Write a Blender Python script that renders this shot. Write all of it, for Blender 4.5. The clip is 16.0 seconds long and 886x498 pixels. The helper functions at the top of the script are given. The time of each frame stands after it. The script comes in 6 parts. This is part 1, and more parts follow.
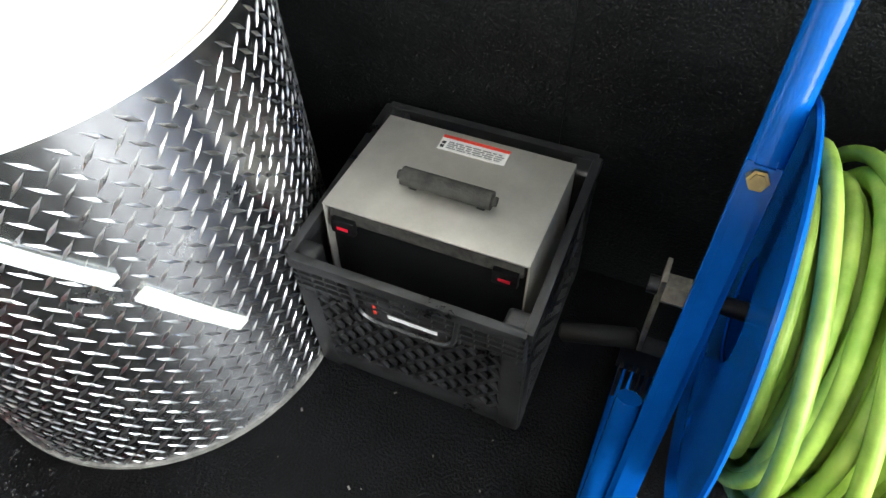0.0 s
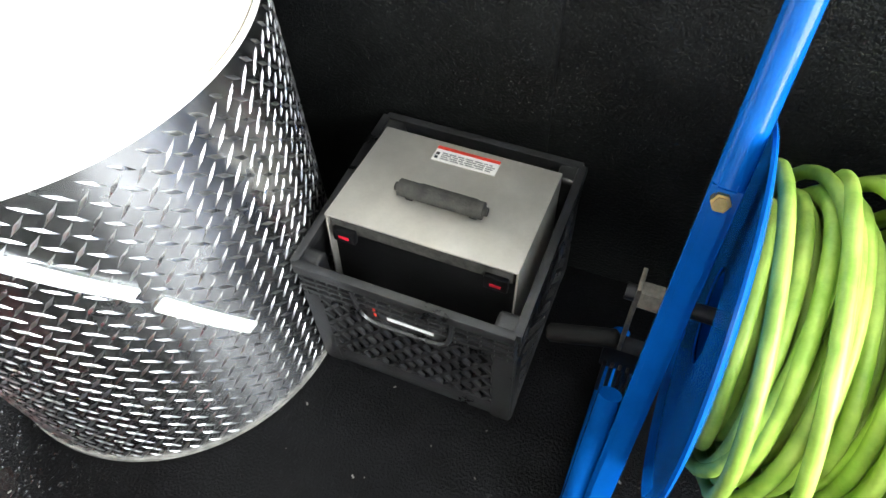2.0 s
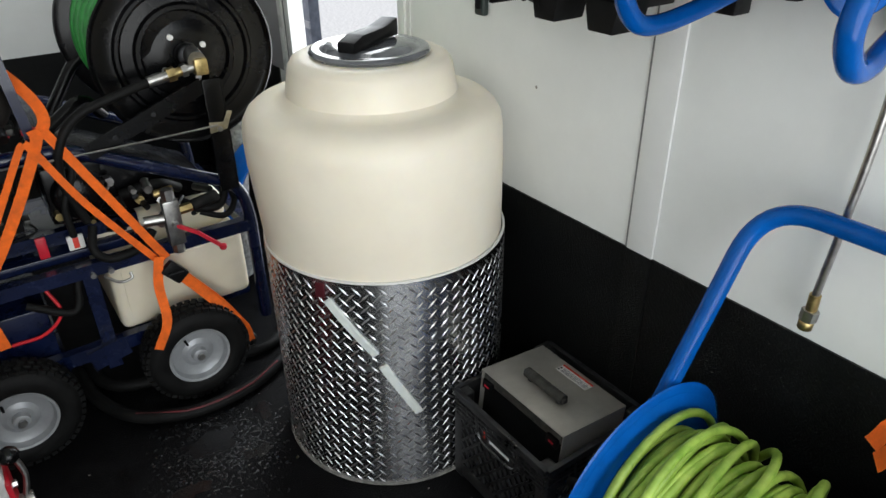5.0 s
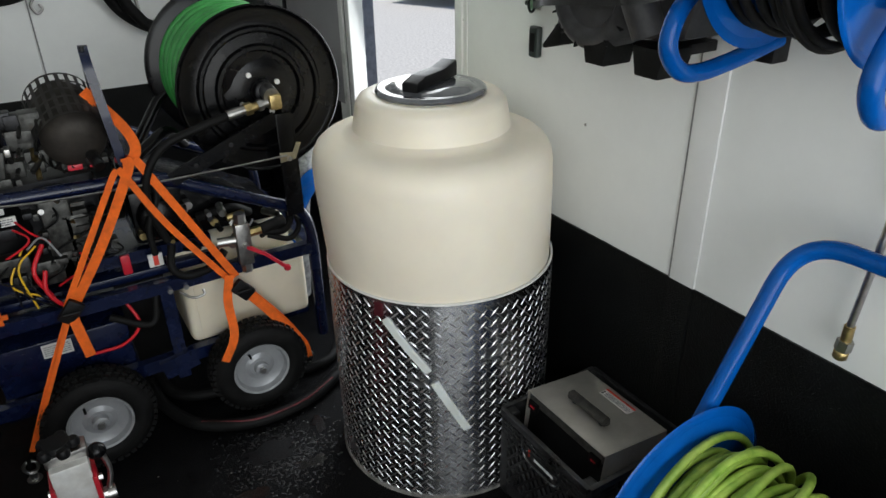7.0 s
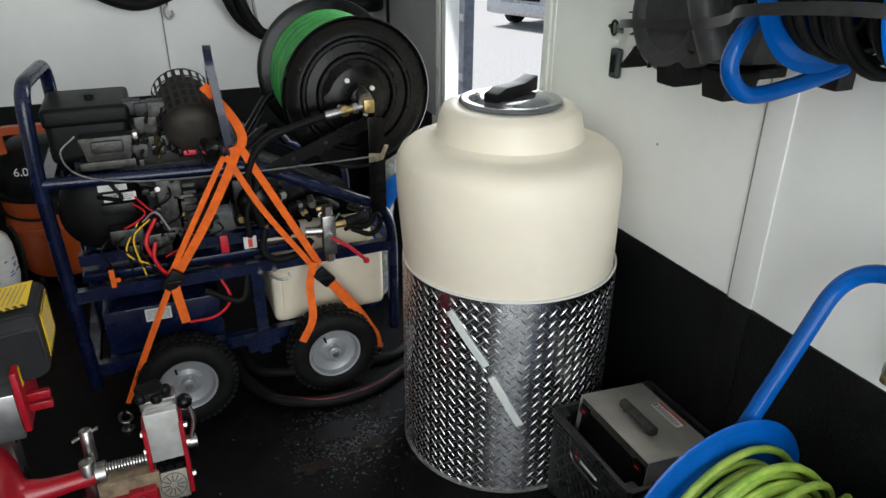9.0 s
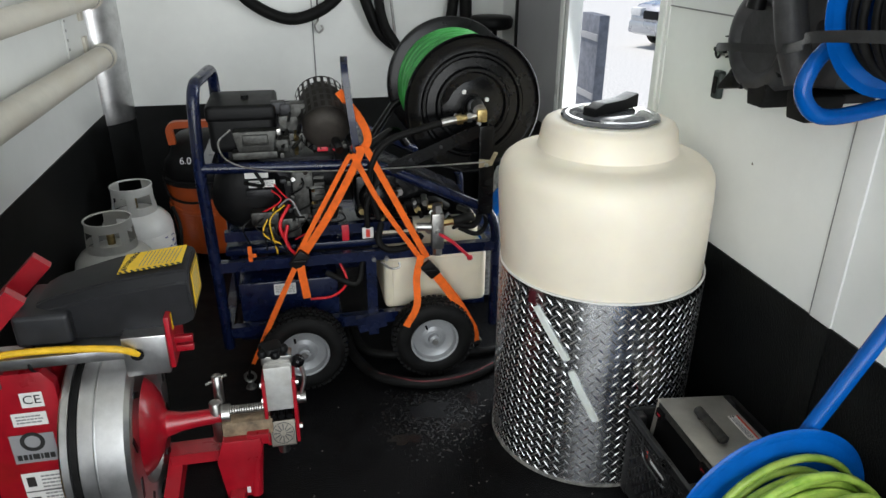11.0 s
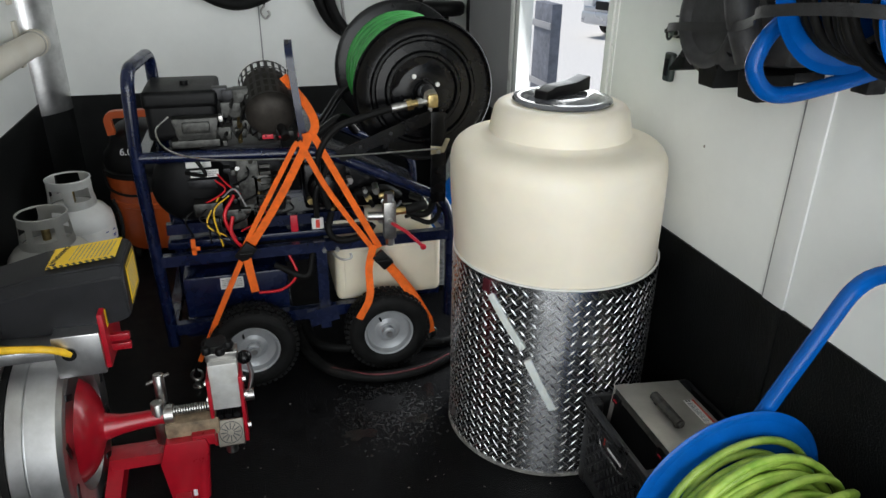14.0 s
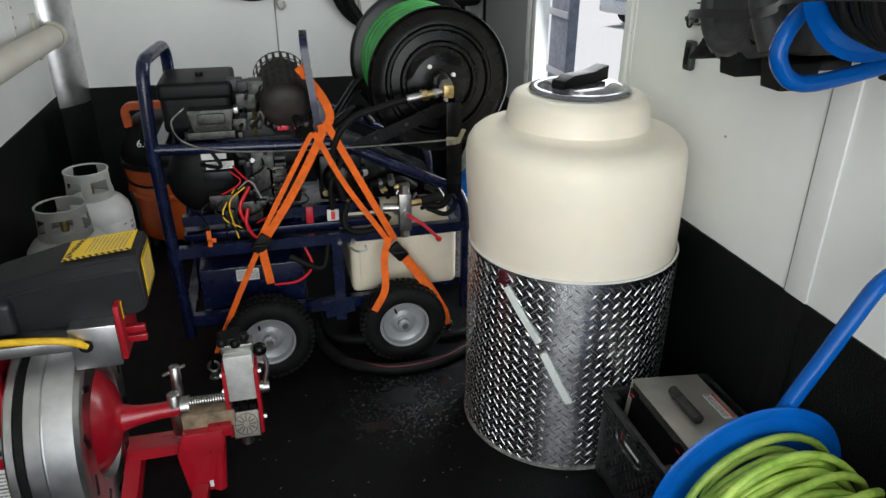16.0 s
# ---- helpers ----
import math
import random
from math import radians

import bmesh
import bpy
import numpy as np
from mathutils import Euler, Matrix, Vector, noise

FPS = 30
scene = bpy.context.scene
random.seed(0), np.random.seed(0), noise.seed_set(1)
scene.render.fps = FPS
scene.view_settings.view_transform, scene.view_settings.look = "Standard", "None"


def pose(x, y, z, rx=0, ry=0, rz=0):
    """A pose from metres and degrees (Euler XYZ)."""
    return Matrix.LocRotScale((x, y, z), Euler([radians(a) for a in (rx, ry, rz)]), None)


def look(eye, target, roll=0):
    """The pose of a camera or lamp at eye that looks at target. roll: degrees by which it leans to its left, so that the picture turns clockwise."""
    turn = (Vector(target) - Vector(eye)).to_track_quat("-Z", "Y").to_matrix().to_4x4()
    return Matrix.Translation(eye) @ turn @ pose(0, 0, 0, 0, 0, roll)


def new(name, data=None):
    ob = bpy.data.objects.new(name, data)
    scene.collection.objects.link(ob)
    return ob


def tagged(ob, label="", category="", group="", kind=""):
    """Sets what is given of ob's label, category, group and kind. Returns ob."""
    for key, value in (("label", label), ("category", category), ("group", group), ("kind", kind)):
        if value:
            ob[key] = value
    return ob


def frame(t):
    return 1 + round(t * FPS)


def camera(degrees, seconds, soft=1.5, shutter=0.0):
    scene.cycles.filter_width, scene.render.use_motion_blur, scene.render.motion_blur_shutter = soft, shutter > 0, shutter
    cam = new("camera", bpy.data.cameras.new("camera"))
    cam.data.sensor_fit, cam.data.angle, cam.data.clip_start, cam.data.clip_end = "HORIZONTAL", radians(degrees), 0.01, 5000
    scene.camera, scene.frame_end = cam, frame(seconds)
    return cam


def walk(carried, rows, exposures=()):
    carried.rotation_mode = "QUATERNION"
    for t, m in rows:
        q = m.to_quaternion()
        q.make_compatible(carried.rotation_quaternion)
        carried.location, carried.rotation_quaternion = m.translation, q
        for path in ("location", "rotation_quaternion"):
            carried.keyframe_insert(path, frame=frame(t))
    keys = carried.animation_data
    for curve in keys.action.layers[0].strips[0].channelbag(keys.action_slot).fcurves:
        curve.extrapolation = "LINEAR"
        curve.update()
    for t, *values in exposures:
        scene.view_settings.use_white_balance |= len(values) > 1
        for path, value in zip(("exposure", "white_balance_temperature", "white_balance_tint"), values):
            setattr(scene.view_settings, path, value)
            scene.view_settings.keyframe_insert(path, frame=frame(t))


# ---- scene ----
cam = camera(65.2, 16.0)
PATH = [
    (0, (0.285, -0.33, 0.984), (1.376, 0.196, -0.607), -3.5),
    (0.5, (0.304, -0.307, 0.963), (1.324, 0.123, -0.702), -1.8),
    (1, (0.322, -0.31, 0.981), (1.29, 0.089, -0.723), -2.5),
    (1.5, (0.313, -0.311, 1.017), (1.328, 0.133, -0.648), -3.7),
    (2, (0.278, -0.339, 1.055), (1.331, 0.163, -0.569), -3.9),
    (2.5, (0.179, -0.446, 1.144), (1.32, 0.217, -0.359), -4.8),
    (3, (0.029, -0.578, 1.241), (1.293, 0.324, -0.019), -1.7),
    (3.5, (0.041, -0.651, 1.285), (1.334, 0.393, 0.171), -1.0),
    (4, (0.104, -0.729, 1.279), (1.229, 0.459, 0.129), -0.1),
    (4.5, (0.044, -0.828, 1.303), (1.059, 0.492, 0.196), -1.7),
    (5, (-0.077, -0.952, 1.4), (0.925, 0.468, 0.41), -0.6),
    (5.2, (-0.13, -0.999, 1.445), (0.846, 0.448, 0.468), 0.0),
    (7.3, (-0.154, -1.023, 1.444), (0.742, 0.512, 0.526), -1.9),
    (7.5, (-0.159, -1.004, 1.432), (0.712, 0.51, 0.458), -2.3),
    (8, (-0.139, -1.014, 1.41), (0.684, 0.509, 0.409), -1.6),
    (8.5, (-0.206, -1.044, 1.428), (0.631, 0.501, 0.473), 1.2),
    (9, (-0.17, -1.152, 1.443), (0.545, 0.508, 0.587), 0.4),
    (9.5, (-0.147, -1.26, 1.463), (0.392, 0.478, 0.635), 0.5),
    (10, (-0.135, -1.308, 1.459), (0.274, 0.471, 0.641), -0.3),
    (10.2, (-0.15, -1.322, 1.468), (0.236, 0.461, 0.648), 0.2),
    (12.3, (-0.135, -1.354, 1.449), (0.234, 0.448, 0.663), -0.0),
    (12.5, (-0.128, -1.352, 1.438), (0.257, 0.449, 0.658), -0.1),
    (13, (-0.134, -1.324, 1.451), (0.331, 0.451, 0.655), 0.9),
    (13.5, (-0.121, -1.323, 1.439), (0.359, 0.453, 0.654), 0.9),
    (14, (-0.12, -1.307, 1.435), (0.37, 0.443, 0.6), 0.8),
    (14.5, (-0.121, -1.307, 1.424), (0.358, 0.443, 0.584), 0.6),
    (15, (-0.119, -1.303, 1.426), (0.367, 0.443, 0.58), 0.5),
    (15.5, (-0.126, -1.286, 1.437), (0.353, 0.455, 0.575), 0.1),
    (16, (-0.113, -1.292, 1.431), (0.328, 0.459, 0.572), 0.2),
]
walk(cam, [(t, look(eye, target, roll)) for t, eye, target, roll in PATH],
     [(0, 1.65), (1.0, 2.0), (2.0, 2.0), (2.5, 1.45), (3.0, 0.68), (3.5, -0.15), (4.2, -0.4), (5.0, -0.08), (7.5, -0.36), (8.2, -0.2), (9.0, -0.08), (12.5, 0.1), (14.5, -0.12), (16.0, -0.08)])
SKY, SUN, REAR, DOOR = 0.14, 4.0, 47, 18

# ---- light ----
world = bpy.data.worlds.new("sky")
scene.world = world
world.use_nodes = True
_n, _l = world.node_tree.nodes, world.node_tree.links
sky = _n.new("ShaderNodeTexSky")
sky.sky_type = "NISHITA"
sky.sun_disc = False
sky.sun_elevation, sky.sun_rotation = radians(60), radians(-37)
_l.new(sky.outputs["Color"], _n["Background"].inputs["Color"])
_n["Background"].inputs["Strength"].default_value = SKY
sun = new("sun", bpy.data.lights.new("sun", "SUN"))
sun.data.energy, sun.data.angle, sun.data.color = SUN, radians(12), (1.0, 0.96, 0.9)
sun.matrix_basis = look((-3, 4, 9), (0, 0, 0))


def opening_light(name, m, w, h, power, color):
    lamp = new(name, bpy.data.lights.new(name, "AREA"))
    lamp.data.shape, lamp.data.size, lamp.data.size_y = "RECTANGLE", w, h
    lamp.data.energy, lamp.data.color = power, color
    lamp.matrix_basis = m
    return lamp


# daylight in the rear opening behind the camera and in the side doorway
opening_light("rear_daylight", look((-0.10, -2.24, 1.15), (0.2, 0, 0.75)), 1.9, 1.7, REAR, (0.97, 1.0, 1.0))
opening_light("door_daylight", look((1.07, 1.14, 1.15), (0, 1.0, 0.85)), 0.68, 1.6, DOOR, (0.97, 1.0, 1.0))


# ---- materials ----
def mat(name, color, rough=0.5, metal=0.0, var=0.12, scale=6.0, bump=0.0, bscale=120.0, dark=None, coat=0.0, stain=0.0, sscale=2.0, random_piece=0.0, trans=0.0, sub=0.0, rvar=0.1, spec=0.5):
    m = bpy.data.materials.new(name)
    m.use_nodes = True
    n, l = m.node_tree.nodes, m.node_tree.links
    b = n["Principled BSDF"]
    b.inputs["Roughness"].default_value = rough
    b.inputs["Metallic"].default_value = metal
    b.inputs["Specular IOR Level"].default_value = spec
    b.inputs["Coat Weight"].default_value = coat
    b.inputs["Transmission Weight"].default_value = trans
    b.inputs["Subsurface Weight"].default_value = sub
    b.inputs["Subsurface Radius"].default_value = (0.03, 0.025, 0.015)
    tc = n.new("ShaderNodeTexCoord")
    t = n.new("ShaderNodeTexNoise")
    t.inputs["Scale"].default_value, t.inputs["Detail"].default_value, t.inputs["Roughness"].default_value = scale, 6, 0.65
    l.new(tc.outputs["Object"], t.inputs["Vector"])
    r = n.new("ShaderNodeValToRGB")
    d = dark or tuple(c * (1 - 2.2 * var) for c in color)
    hi = tuple(min(1, c * (1 + var)) for c in color)
    r.color_ramp.elements[0].position, r.color_ramp.elements[1].position = 0.3, 0.72
    r.color_ramp.elements[0].color, r.color_ramp.elements[1].color = (*d, 1), (*hi, 1)
    l.new(t.outputs["Fac"], r.inputs["Fac"])
    out = r.outputs["Color"]
    if stain:
        s = n.new("ShaderNodeTexNoise")
        s.inputs["Scale"].default_value, s.inputs["Detail"].default_value = sscale, 3
        l.new(tc.outputs["Object"], s.inputs["Vector"])
        mx = n.new("ShaderNodeMix")
        mx.data_type, mx.blend_type = "RGBA", "MULTIPLY"
        k = n.new("ShaderNodeMapRange")
        k.inputs["From Min"].default_value, k.inputs["From Max"].default_value, k.inputs["To Max"].default_value = 0.45, 0.75, stain
        l.new(s.outputs["Fac"], k.inputs["Value"])
        l.new(k.outputs["Result"], mx.inputs["Factor"])
        l.new(out, mx.inputs["A"])
        mx.inputs["B"].default_value = (0.5, 0.42, 0.32, 1)
        out = mx.outputs["Result"]
    if random_piece:
        o = n.new("ShaderNodeObjectInfo")
        hs = n.new("ShaderNodeHueSaturation")
        k = n.new("ShaderNodeMapRange")
        k.inputs["To Min"].default_value, k.inputs["To Max"].default_value = 1 - random_piece, 1 + random_piece
        l.new(o.outputs["Random"], k.inputs["Value"])
        l.new(k.outputs["Result"], hs.inputs["Value"])
        l.new(out, hs.inputs["Color"])
        out = hs.outputs["Color"]
    l.new(out, b.inputs["Base Color"])
    rr = n.new("ShaderNodeMapRange")
    rr.inputs["To Min"].default_value, rr.inputs["To Max"].default_value = max(0.02, rough - rvar), min(1, rough + rvar)
    l.new(t.outputs["Fac"], rr.inputs["Value"])
    l.new(rr.outputs["Result"], b.inputs["Roughness"])
    if bump:
        f = n.new("ShaderNodeTexNoise")
        f.inputs["Scale"].default_value, f.inputs["Detail"].default_value = bscale, 4
        l.new(tc.outputs["Object"], f.inputs["Vector"])
        bp = n.new("ShaderNodeBump")
        bp.inputs["Strength"].default_value, bp.inputs["Distance"].default_value = bump, 0.003 if bscale == 230 else 0.002
        l.new(f.outputs["Fac"], bp.inputs["Height"])
        l.new(bp.outputs["Normal"], b.inputs["Normal"])
    return m


M = {}
M["white_wall"] = mat("white_wall", (0.79, 0.80, 0.78), 0.32, var=0.03, scale=3, bump=0.08, bscale=60, rvar=0.06)
M["black_liner"] = mat("black_liner", (0.0055, 0.006, 0.006), 0.46, spec=0.19, var=0.3, scale=9, bump=1.0, bscale=230)
M["floor_liner"] = mat("floor_liner", (0.004, 0.004, 0.0045), 0.40, spec=0.11, var=0.35, scale=15, bump=1.0, bscale=230, rvar=0.34)
M["white_trim"] = mat("white_trim", (0.76, 0.765, 0.75), 0.3, var=0.03, scale=5)
M["tank_plastic"] = mat("tank_plastic", (0.87, 0.80, 0.665), 0.42, var=0.035, scale=2.5, bump=0.1, bscale=90, sub=0.25, stain=0.12, sscale=3)
M["jug_plastic"] = mat("jug_plastic", (0.83, 0.76, 0.6), 0.4, var=0.05, scale=4, sub=0.2, stain=0.2, sscale=6)
M["diamond"] = mat("diamond_plate", (0.62, 0.625, 0.64), 0.26, 1.0, var=0.16, scale=9, bump=0.10, bscale=70, rvar=0.05)
_b, _t = M["diamond"].node_tree.nodes["Principled BSDF"], M["diamond"].node_tree.nodes.new("ShaderNodeTangent")
_t.direction_type, _t.axis = "RADIAL", "Z"
_b.inputs["Anisotropic"].default_value, _b.inputs["Anisotropic Rotation"].default_value = 0.9, 0.25
M["diamond"].node_tree.links.new(_t.outputs["Tangent"], _b.inputs["Tangent"])
M["cast"] = mat("cast_alloy", (0.085, 0.085, 0.08), 0.45, 0.9, var=0.35, scale=35, bump=0.3, bscale=150)
M["alu"] = mat("aluminium", (0.66, 0.66, 0.66), 0.32, 1.0, var=0.12, scale=14, bump=0.06, bscale=90)
M["brushed"] = mat("brushed_steel", (0.60, 0.575, 0.52), 0.45, 0.6, var=0.1, scale=9, bump=0.1, bscale=220, stain=0.2, sscale=8)
M["steel"] = mat("zinc_steel", (0.46, 0.45, 0.43), 0.32, 1.0, var=0.2, scale=30)
M["dark_steel"] = mat("dark_steel", (0.035, 0.035, 0.037), 0.42, 0.9, var=0.3, scale=25)
M["brass"] = mat("brass", (0.5, 0.38, 0.17), 0.38, 1.0, var=0.25, scale=40)
M["black_plastic"] = mat("black_plastic", (0.006, 0.006, 0.0065), 0.46, spec=0.17, var=0.25, scale=15, bump=0.2, bscale=250)
M["crate_plastic"] = mat("crate_plastic", (0.03, 0.03, 0.031), 0.3, spec=0.7, var=0.4, scale=20, bump=0.2, bscale=200)
M["rubber"] = mat("rubber", (0.007, 0.0069, 0.0067), 0.62, spec=0.17, var=0.35, scale=18, bump=0.3, bscale=160)
M["grip"] = mat("grip_rubber", (0.05, 0.048, 0.042), 0.75, var=0.4, scale=60, bump=0.5, bscale=300)
M["navy"] = mat("navy_enamel", (0.004, 0.0085, 0.036), 0.26, spec=0.3, var=0.2, scale=10, coat=0.3)
M["blue"] = mat("blue_enamel", (0.0015, 0.085, 0.37), 0.16, spec=0.18, var=0.16, scale=8, coat=0.06, bump=0.05, bscale=60)
M["red"] = mat("red_enamel", (0.36, 0.006, 0.016), 0.3, var=0.15, scale=9, coat=0.3)
M["orange_web"] = mat("orange_webbing", (0.9, 0.145, 0.006), 0.8, var=0.12, scale=40, bump=0.5, bscale=400)
M["orange_plastic"] = mat("orange_plastic", (0.42, 0.07, 0.010), 0.4, var=0.12, scale=6)
M["hose_lime"] = mat("lime_hose", (0.40, 0.53, 0.10), 0.46, var=0.16, scale=22, dark=(0.17, 0.33, 0.03), stain=0.5, sscale=18, random_piece=0.22)
M["hose_green"] = mat("green_hose", (0.04, 0.30, 0.06), 0.42, var=0.15, scale=20)
M["black_gloss"] = mat("black_enamel", (0.003, 0.003, 0.0035), 0.26, spec=0.2, var=0.2, scale=8, coat=0.06)
M["white_gas"] = mat("white_cylinder_paint", (0.72, 0.72, 0.7), 0.35, var=0.06, scale=6, stain=0.25, sscale=9)
M["grey_gas"] = mat("grey_cylinder_paint", (0.5, 0.5, 0.47), 0.42, var=0.1, scale=8, stain=0.35, sscale=8)
M["pvc"] = mat("pvc_pipe", (0.7, 0.66, 0.57), 0.4, var=0.08, scale=5, stain=0.4, sscale=5)
M["yellow"] = mat("yellow_label", (0.85, 0.55, 0.01), 0.45, var=0.06, scale=20)
M["yellow_cable"] = mat("yellow_cable", (0.8, 0.48, 0.02), 0.45, var=0.12, scale=30)
M["label_white"] = mat("white_label", (0.78, 0.77, 0.74), 0.45, var=0.05, scale=20)
M["label_red"] = mat("red_label", (0.7, 0.05, 0.03), 0.45, var=0.05, scale=20)
M["ink"] = mat("black_ink", (0.02, 0.02, 0.02), 0.55, var=0.1, scale=30)
M["grey_ink"] = mat("grey_ink", (0.25, 0.25, 0.25), 0.55, var=0.1, scale=30)
M["white_ink"] = mat("white_ink", (0.8, 0.8, 0.8), 0.5, var=0.05, scale=30)
M["red_plastic"] = mat("red_plastic", (0.55, 0.012, 0.03), 0.38, var=0.15, scale=30)
M["gauge_tube"] = mat("gauge_strip", (0.72, 0.75, 0.72), 0.35, var=0.05, scale=15, sub=0.15)
M["wood"] = mat("worn_tan_block", (0.26, 0.19, 0.12), 0.7, var=0.3, scale=30)
M["red_wire"] = mat("red_wire", (0.6, 0.01, 0.02), 0.4, var=0.1)
M["blue_cap"] = mat("blue_cap", (0.01, 0.12, 0.6), 0.4, var=0.1)


# ---- mesh kit ----
def root_shift(parent):
    while parent is not None and parent.parent is not None:
        parent = parent.parent
    return Vector(parent.location) if parent is not None else Vector((0, 0, 0))


def smooth(bm, angle=35):
    bm.normal_update()
    lim = radians(angle)
    for f in bm.faces:
        f.smooth = True
    for e in bm.edges:
        if len(e.link_faces) == 2:
            e.smooth = e.calc_face_angle(0) < lim


def part(name, bm, material, parent=None, label="", angle=50):
    """One mesh object, given in room coordinates, under a thing or a part."""
    smooth(bm, angle)
    me = bpy.data.meshes.new(name)
    if parent is not None:
        s = root_shift(parent)
        for v in bm.verts:
            v.co -= s
    bm.to_mesh(me)
    bm.free()
    me.materials.append(material)
    ob = new(name, me)
    if parent is not None:
        ob.parent = parent
    if label:
        ob["label"] = label
    return ob


def thing(name, at, label, category, group="", kind=""):
    ob = new(name)
    ob.location = at
    ob.empty_display_size = 0.05
    return tagged(ob, label, category, group, kind)


def box(bm, lo, hi, bevel=0.0, m=None, seg=2):
    c = [(a + b) / 2 for a, b in zip(lo, hi)]
    s = [abs(b - a) for a, b in zip(lo, hi)]
    r = bmesh.ops.create_cube(bm, size=1.0, matrix=Matrix.Translation(c) @ Matrix.Diagonal((*s, 1)))
    vs = r["verts"]
    if bevel:
        es = list({e for v in vs for e in v.link_edges})
        rb = bmesh.ops.bevel(bm, geom=es, offset=bevel, segments=seg, affect="EDGES", profile=0.6)
        vs = list({v for f in rb["faces"] for v in f.verts} | {v for v in vs if v.is_valid})
    if m is not None:
        bmesh.ops.transform(bm, matrix=m, verts=vs)
    return bm


def nb():
    return bmesh.new()


def basis(d):
    d = Vector(d).normalized()
    u = d.cross(Vector((0, 0, 1)))
    if u.length < 1e-3:
        u = Vector((1, 0, 0))
    u.normalize()
    return u, d.cross(u).normalized(), d


def lathe(bm, base, axis, profile, seg=32, closed=False):
    """profile: (along axis, radius) pairs; turned round the axis through base."""
    u, w, d = basis(axis)
    b = Vector(base)
    rings = []
    for h, r in profile:
        if r < 1e-6:
            rings.append([bm.verts.new(b + d * h)])
        else:
            rings.append([bm.verts.new(b + d * h + (u * math.cos(a) + w * math.sin(a)) * r) for a in (2 * math.pi * i / seg for i in range(seg))])
    pairs = list(zip(rings, rings[1:])) + ([(rings[-1], rings[0])] if closed else [])
    for p, q in pairs:
        for i in range(seg):
            j = (i + 1) % seg
            if len(p) == 1 and len(q) == 1:
                continue
            if len(p) == 1:
                bm.faces.new((p[0], q[j], q[i]))
            elif len(q) == 1:
                bm.faces.new((p[i], p[j], q[0]))
            else:
                bm.faces.new((p[i], p[j], q[j], q[i]))
    return bm


def rod(bm, p, q, r, r2=None, seg=14, bev=0.0):
    p, q = Vector(p), Vector(q)
    L = (q - p).length
    r2 = r if r2 is None else r2
    b = min(bev, L / 3, r * 0.6)
    prof = [(0, 0), (0, r - b), (b, r), (L - b, r2), (L, r2 - b), (L, 0)] if b else [(0, 0), (0, r), (L, r2), (L, 0)]
    return lathe(bm, p, q - p, prof, seg)


def sweep(bm, pts, r, seg=10, closed=False, sq=None):
    """A tube along pts. sq=(w, h): a rectangular section instead of a round one."""
    pts = [Vector(p) for p in pts]
    n = len(pts)
    up = None
    rings = []
    for i, p in enumerate(pts):
        a = pts[(i - 1) % n] if (i or closed) else p
        b = pts[(i + 1) % n] if (i < n - 1 or closed) else p
        d = (b - a).normalized()
        if up is None:
            u, w, _ = basis(d)
        else:
            u = (up - d * up.dot(d))
            u = u.normalized() if u.length > 1e-6 else basis(d)[0]
            w = d.cross(u).normalized()
        up = u
        if sq:
            k = [(-1, -1), (1, -1), (1, 1), (-1, 1)]
            rings.append([bm.verts.new(p + u * (x * sq[0] / 2) + w * (y * sq[1] / 2)) for x, y in k])
        else:
            rr = r(i / max(1, n - 1)) if callable(r) else r
            rings.append([bm.verts.new(p + (u * math.cos(t) + w * math.sin(t)) * rr) for t in (2 * math.pi * j / seg for j in range(seg))])
    s = len(rings[0])
    for p, q in list(zip(rings, rings[1:])) + ([(rings[-1], rings[0])] if closed else []):
        for i in range(s):
            j = (i + 1) % s
            bm.faces.new((p[i], p[j], q[j], q[i]))
    if not closed:
        bm.faces.new(rings[0][::-1])
        bm.faces.new(rings[-1])
    return bm


def curve(pts, n=8):
    """A smooth line through the points."""
    P = [Vector(p) for p in pts]
    P = [2 * P[0] - P[1]] + P + [2 * P[-1] - P[-2]]
    out = []
    for i in range(1, len(P) - 2):
        a, b, c, d = P[i - 1:i + 3]
        for k in range(n):
            t = k / n
            out.append(0.5 * ((2 * b) + (c - a) * t + (2 * a - 5 * b + 4 * c - d) * t * t + (3 * b - a - 3 * c + d) * t ** 3))
    out.append(P[-2])
    return out


def rounded(pts, r, n=6):
    """A polyline with its corners rounded off by r."""
    P = [Vector(p) for p in pts]
    out = [P[0]]
    for a, b, c in zip(P, P[1:], P[2:]):
        u, v = (a - b), (c - b)
        k = min(r, u.length * 0.49, v.length * 0.49)
        s, e = b + u.normalized() * k, b + v.normalized() * k
        for i in range(n + 1):
            t = i / n
            out.append(s * (1 - t) ** 2 + b * (2 * t * (1 - t)) + e * t * t)
    out.append(P[-1])
    return out


def ribbon(bm, pts, side, w, t=0.002):
    """A flat band along pts, w wide along side."""
    pts = [Vector(p) for p in pts]
    side = Vector(side).normalized()
    rings = []
    for i, p in enumerate(pts):
        d = (pts[min(i + 1, len(pts) - 1)] - pts[max(i - 1, 0)]).normalized()
        s = (side - d * side.dot(d)).normalized()
        nn = d.cross(s).normalized()
        rings.append([bm.verts.new(p + s * (a * w / 2) + nn * (b * t / 2)) for a, b in ((-1, -1), (1, -1), (1, 1), (-1, 1))])
    for p, q in zip(rings, rings[1:]):
        for i in range(4):
            j = (i + 1) % 4
            bm.faces.new((p[i], p[j], q[j], q[i]))
    bm.faces.new(rings[0][::-1])
    bm.faces.new(rings[-1])
    return bm


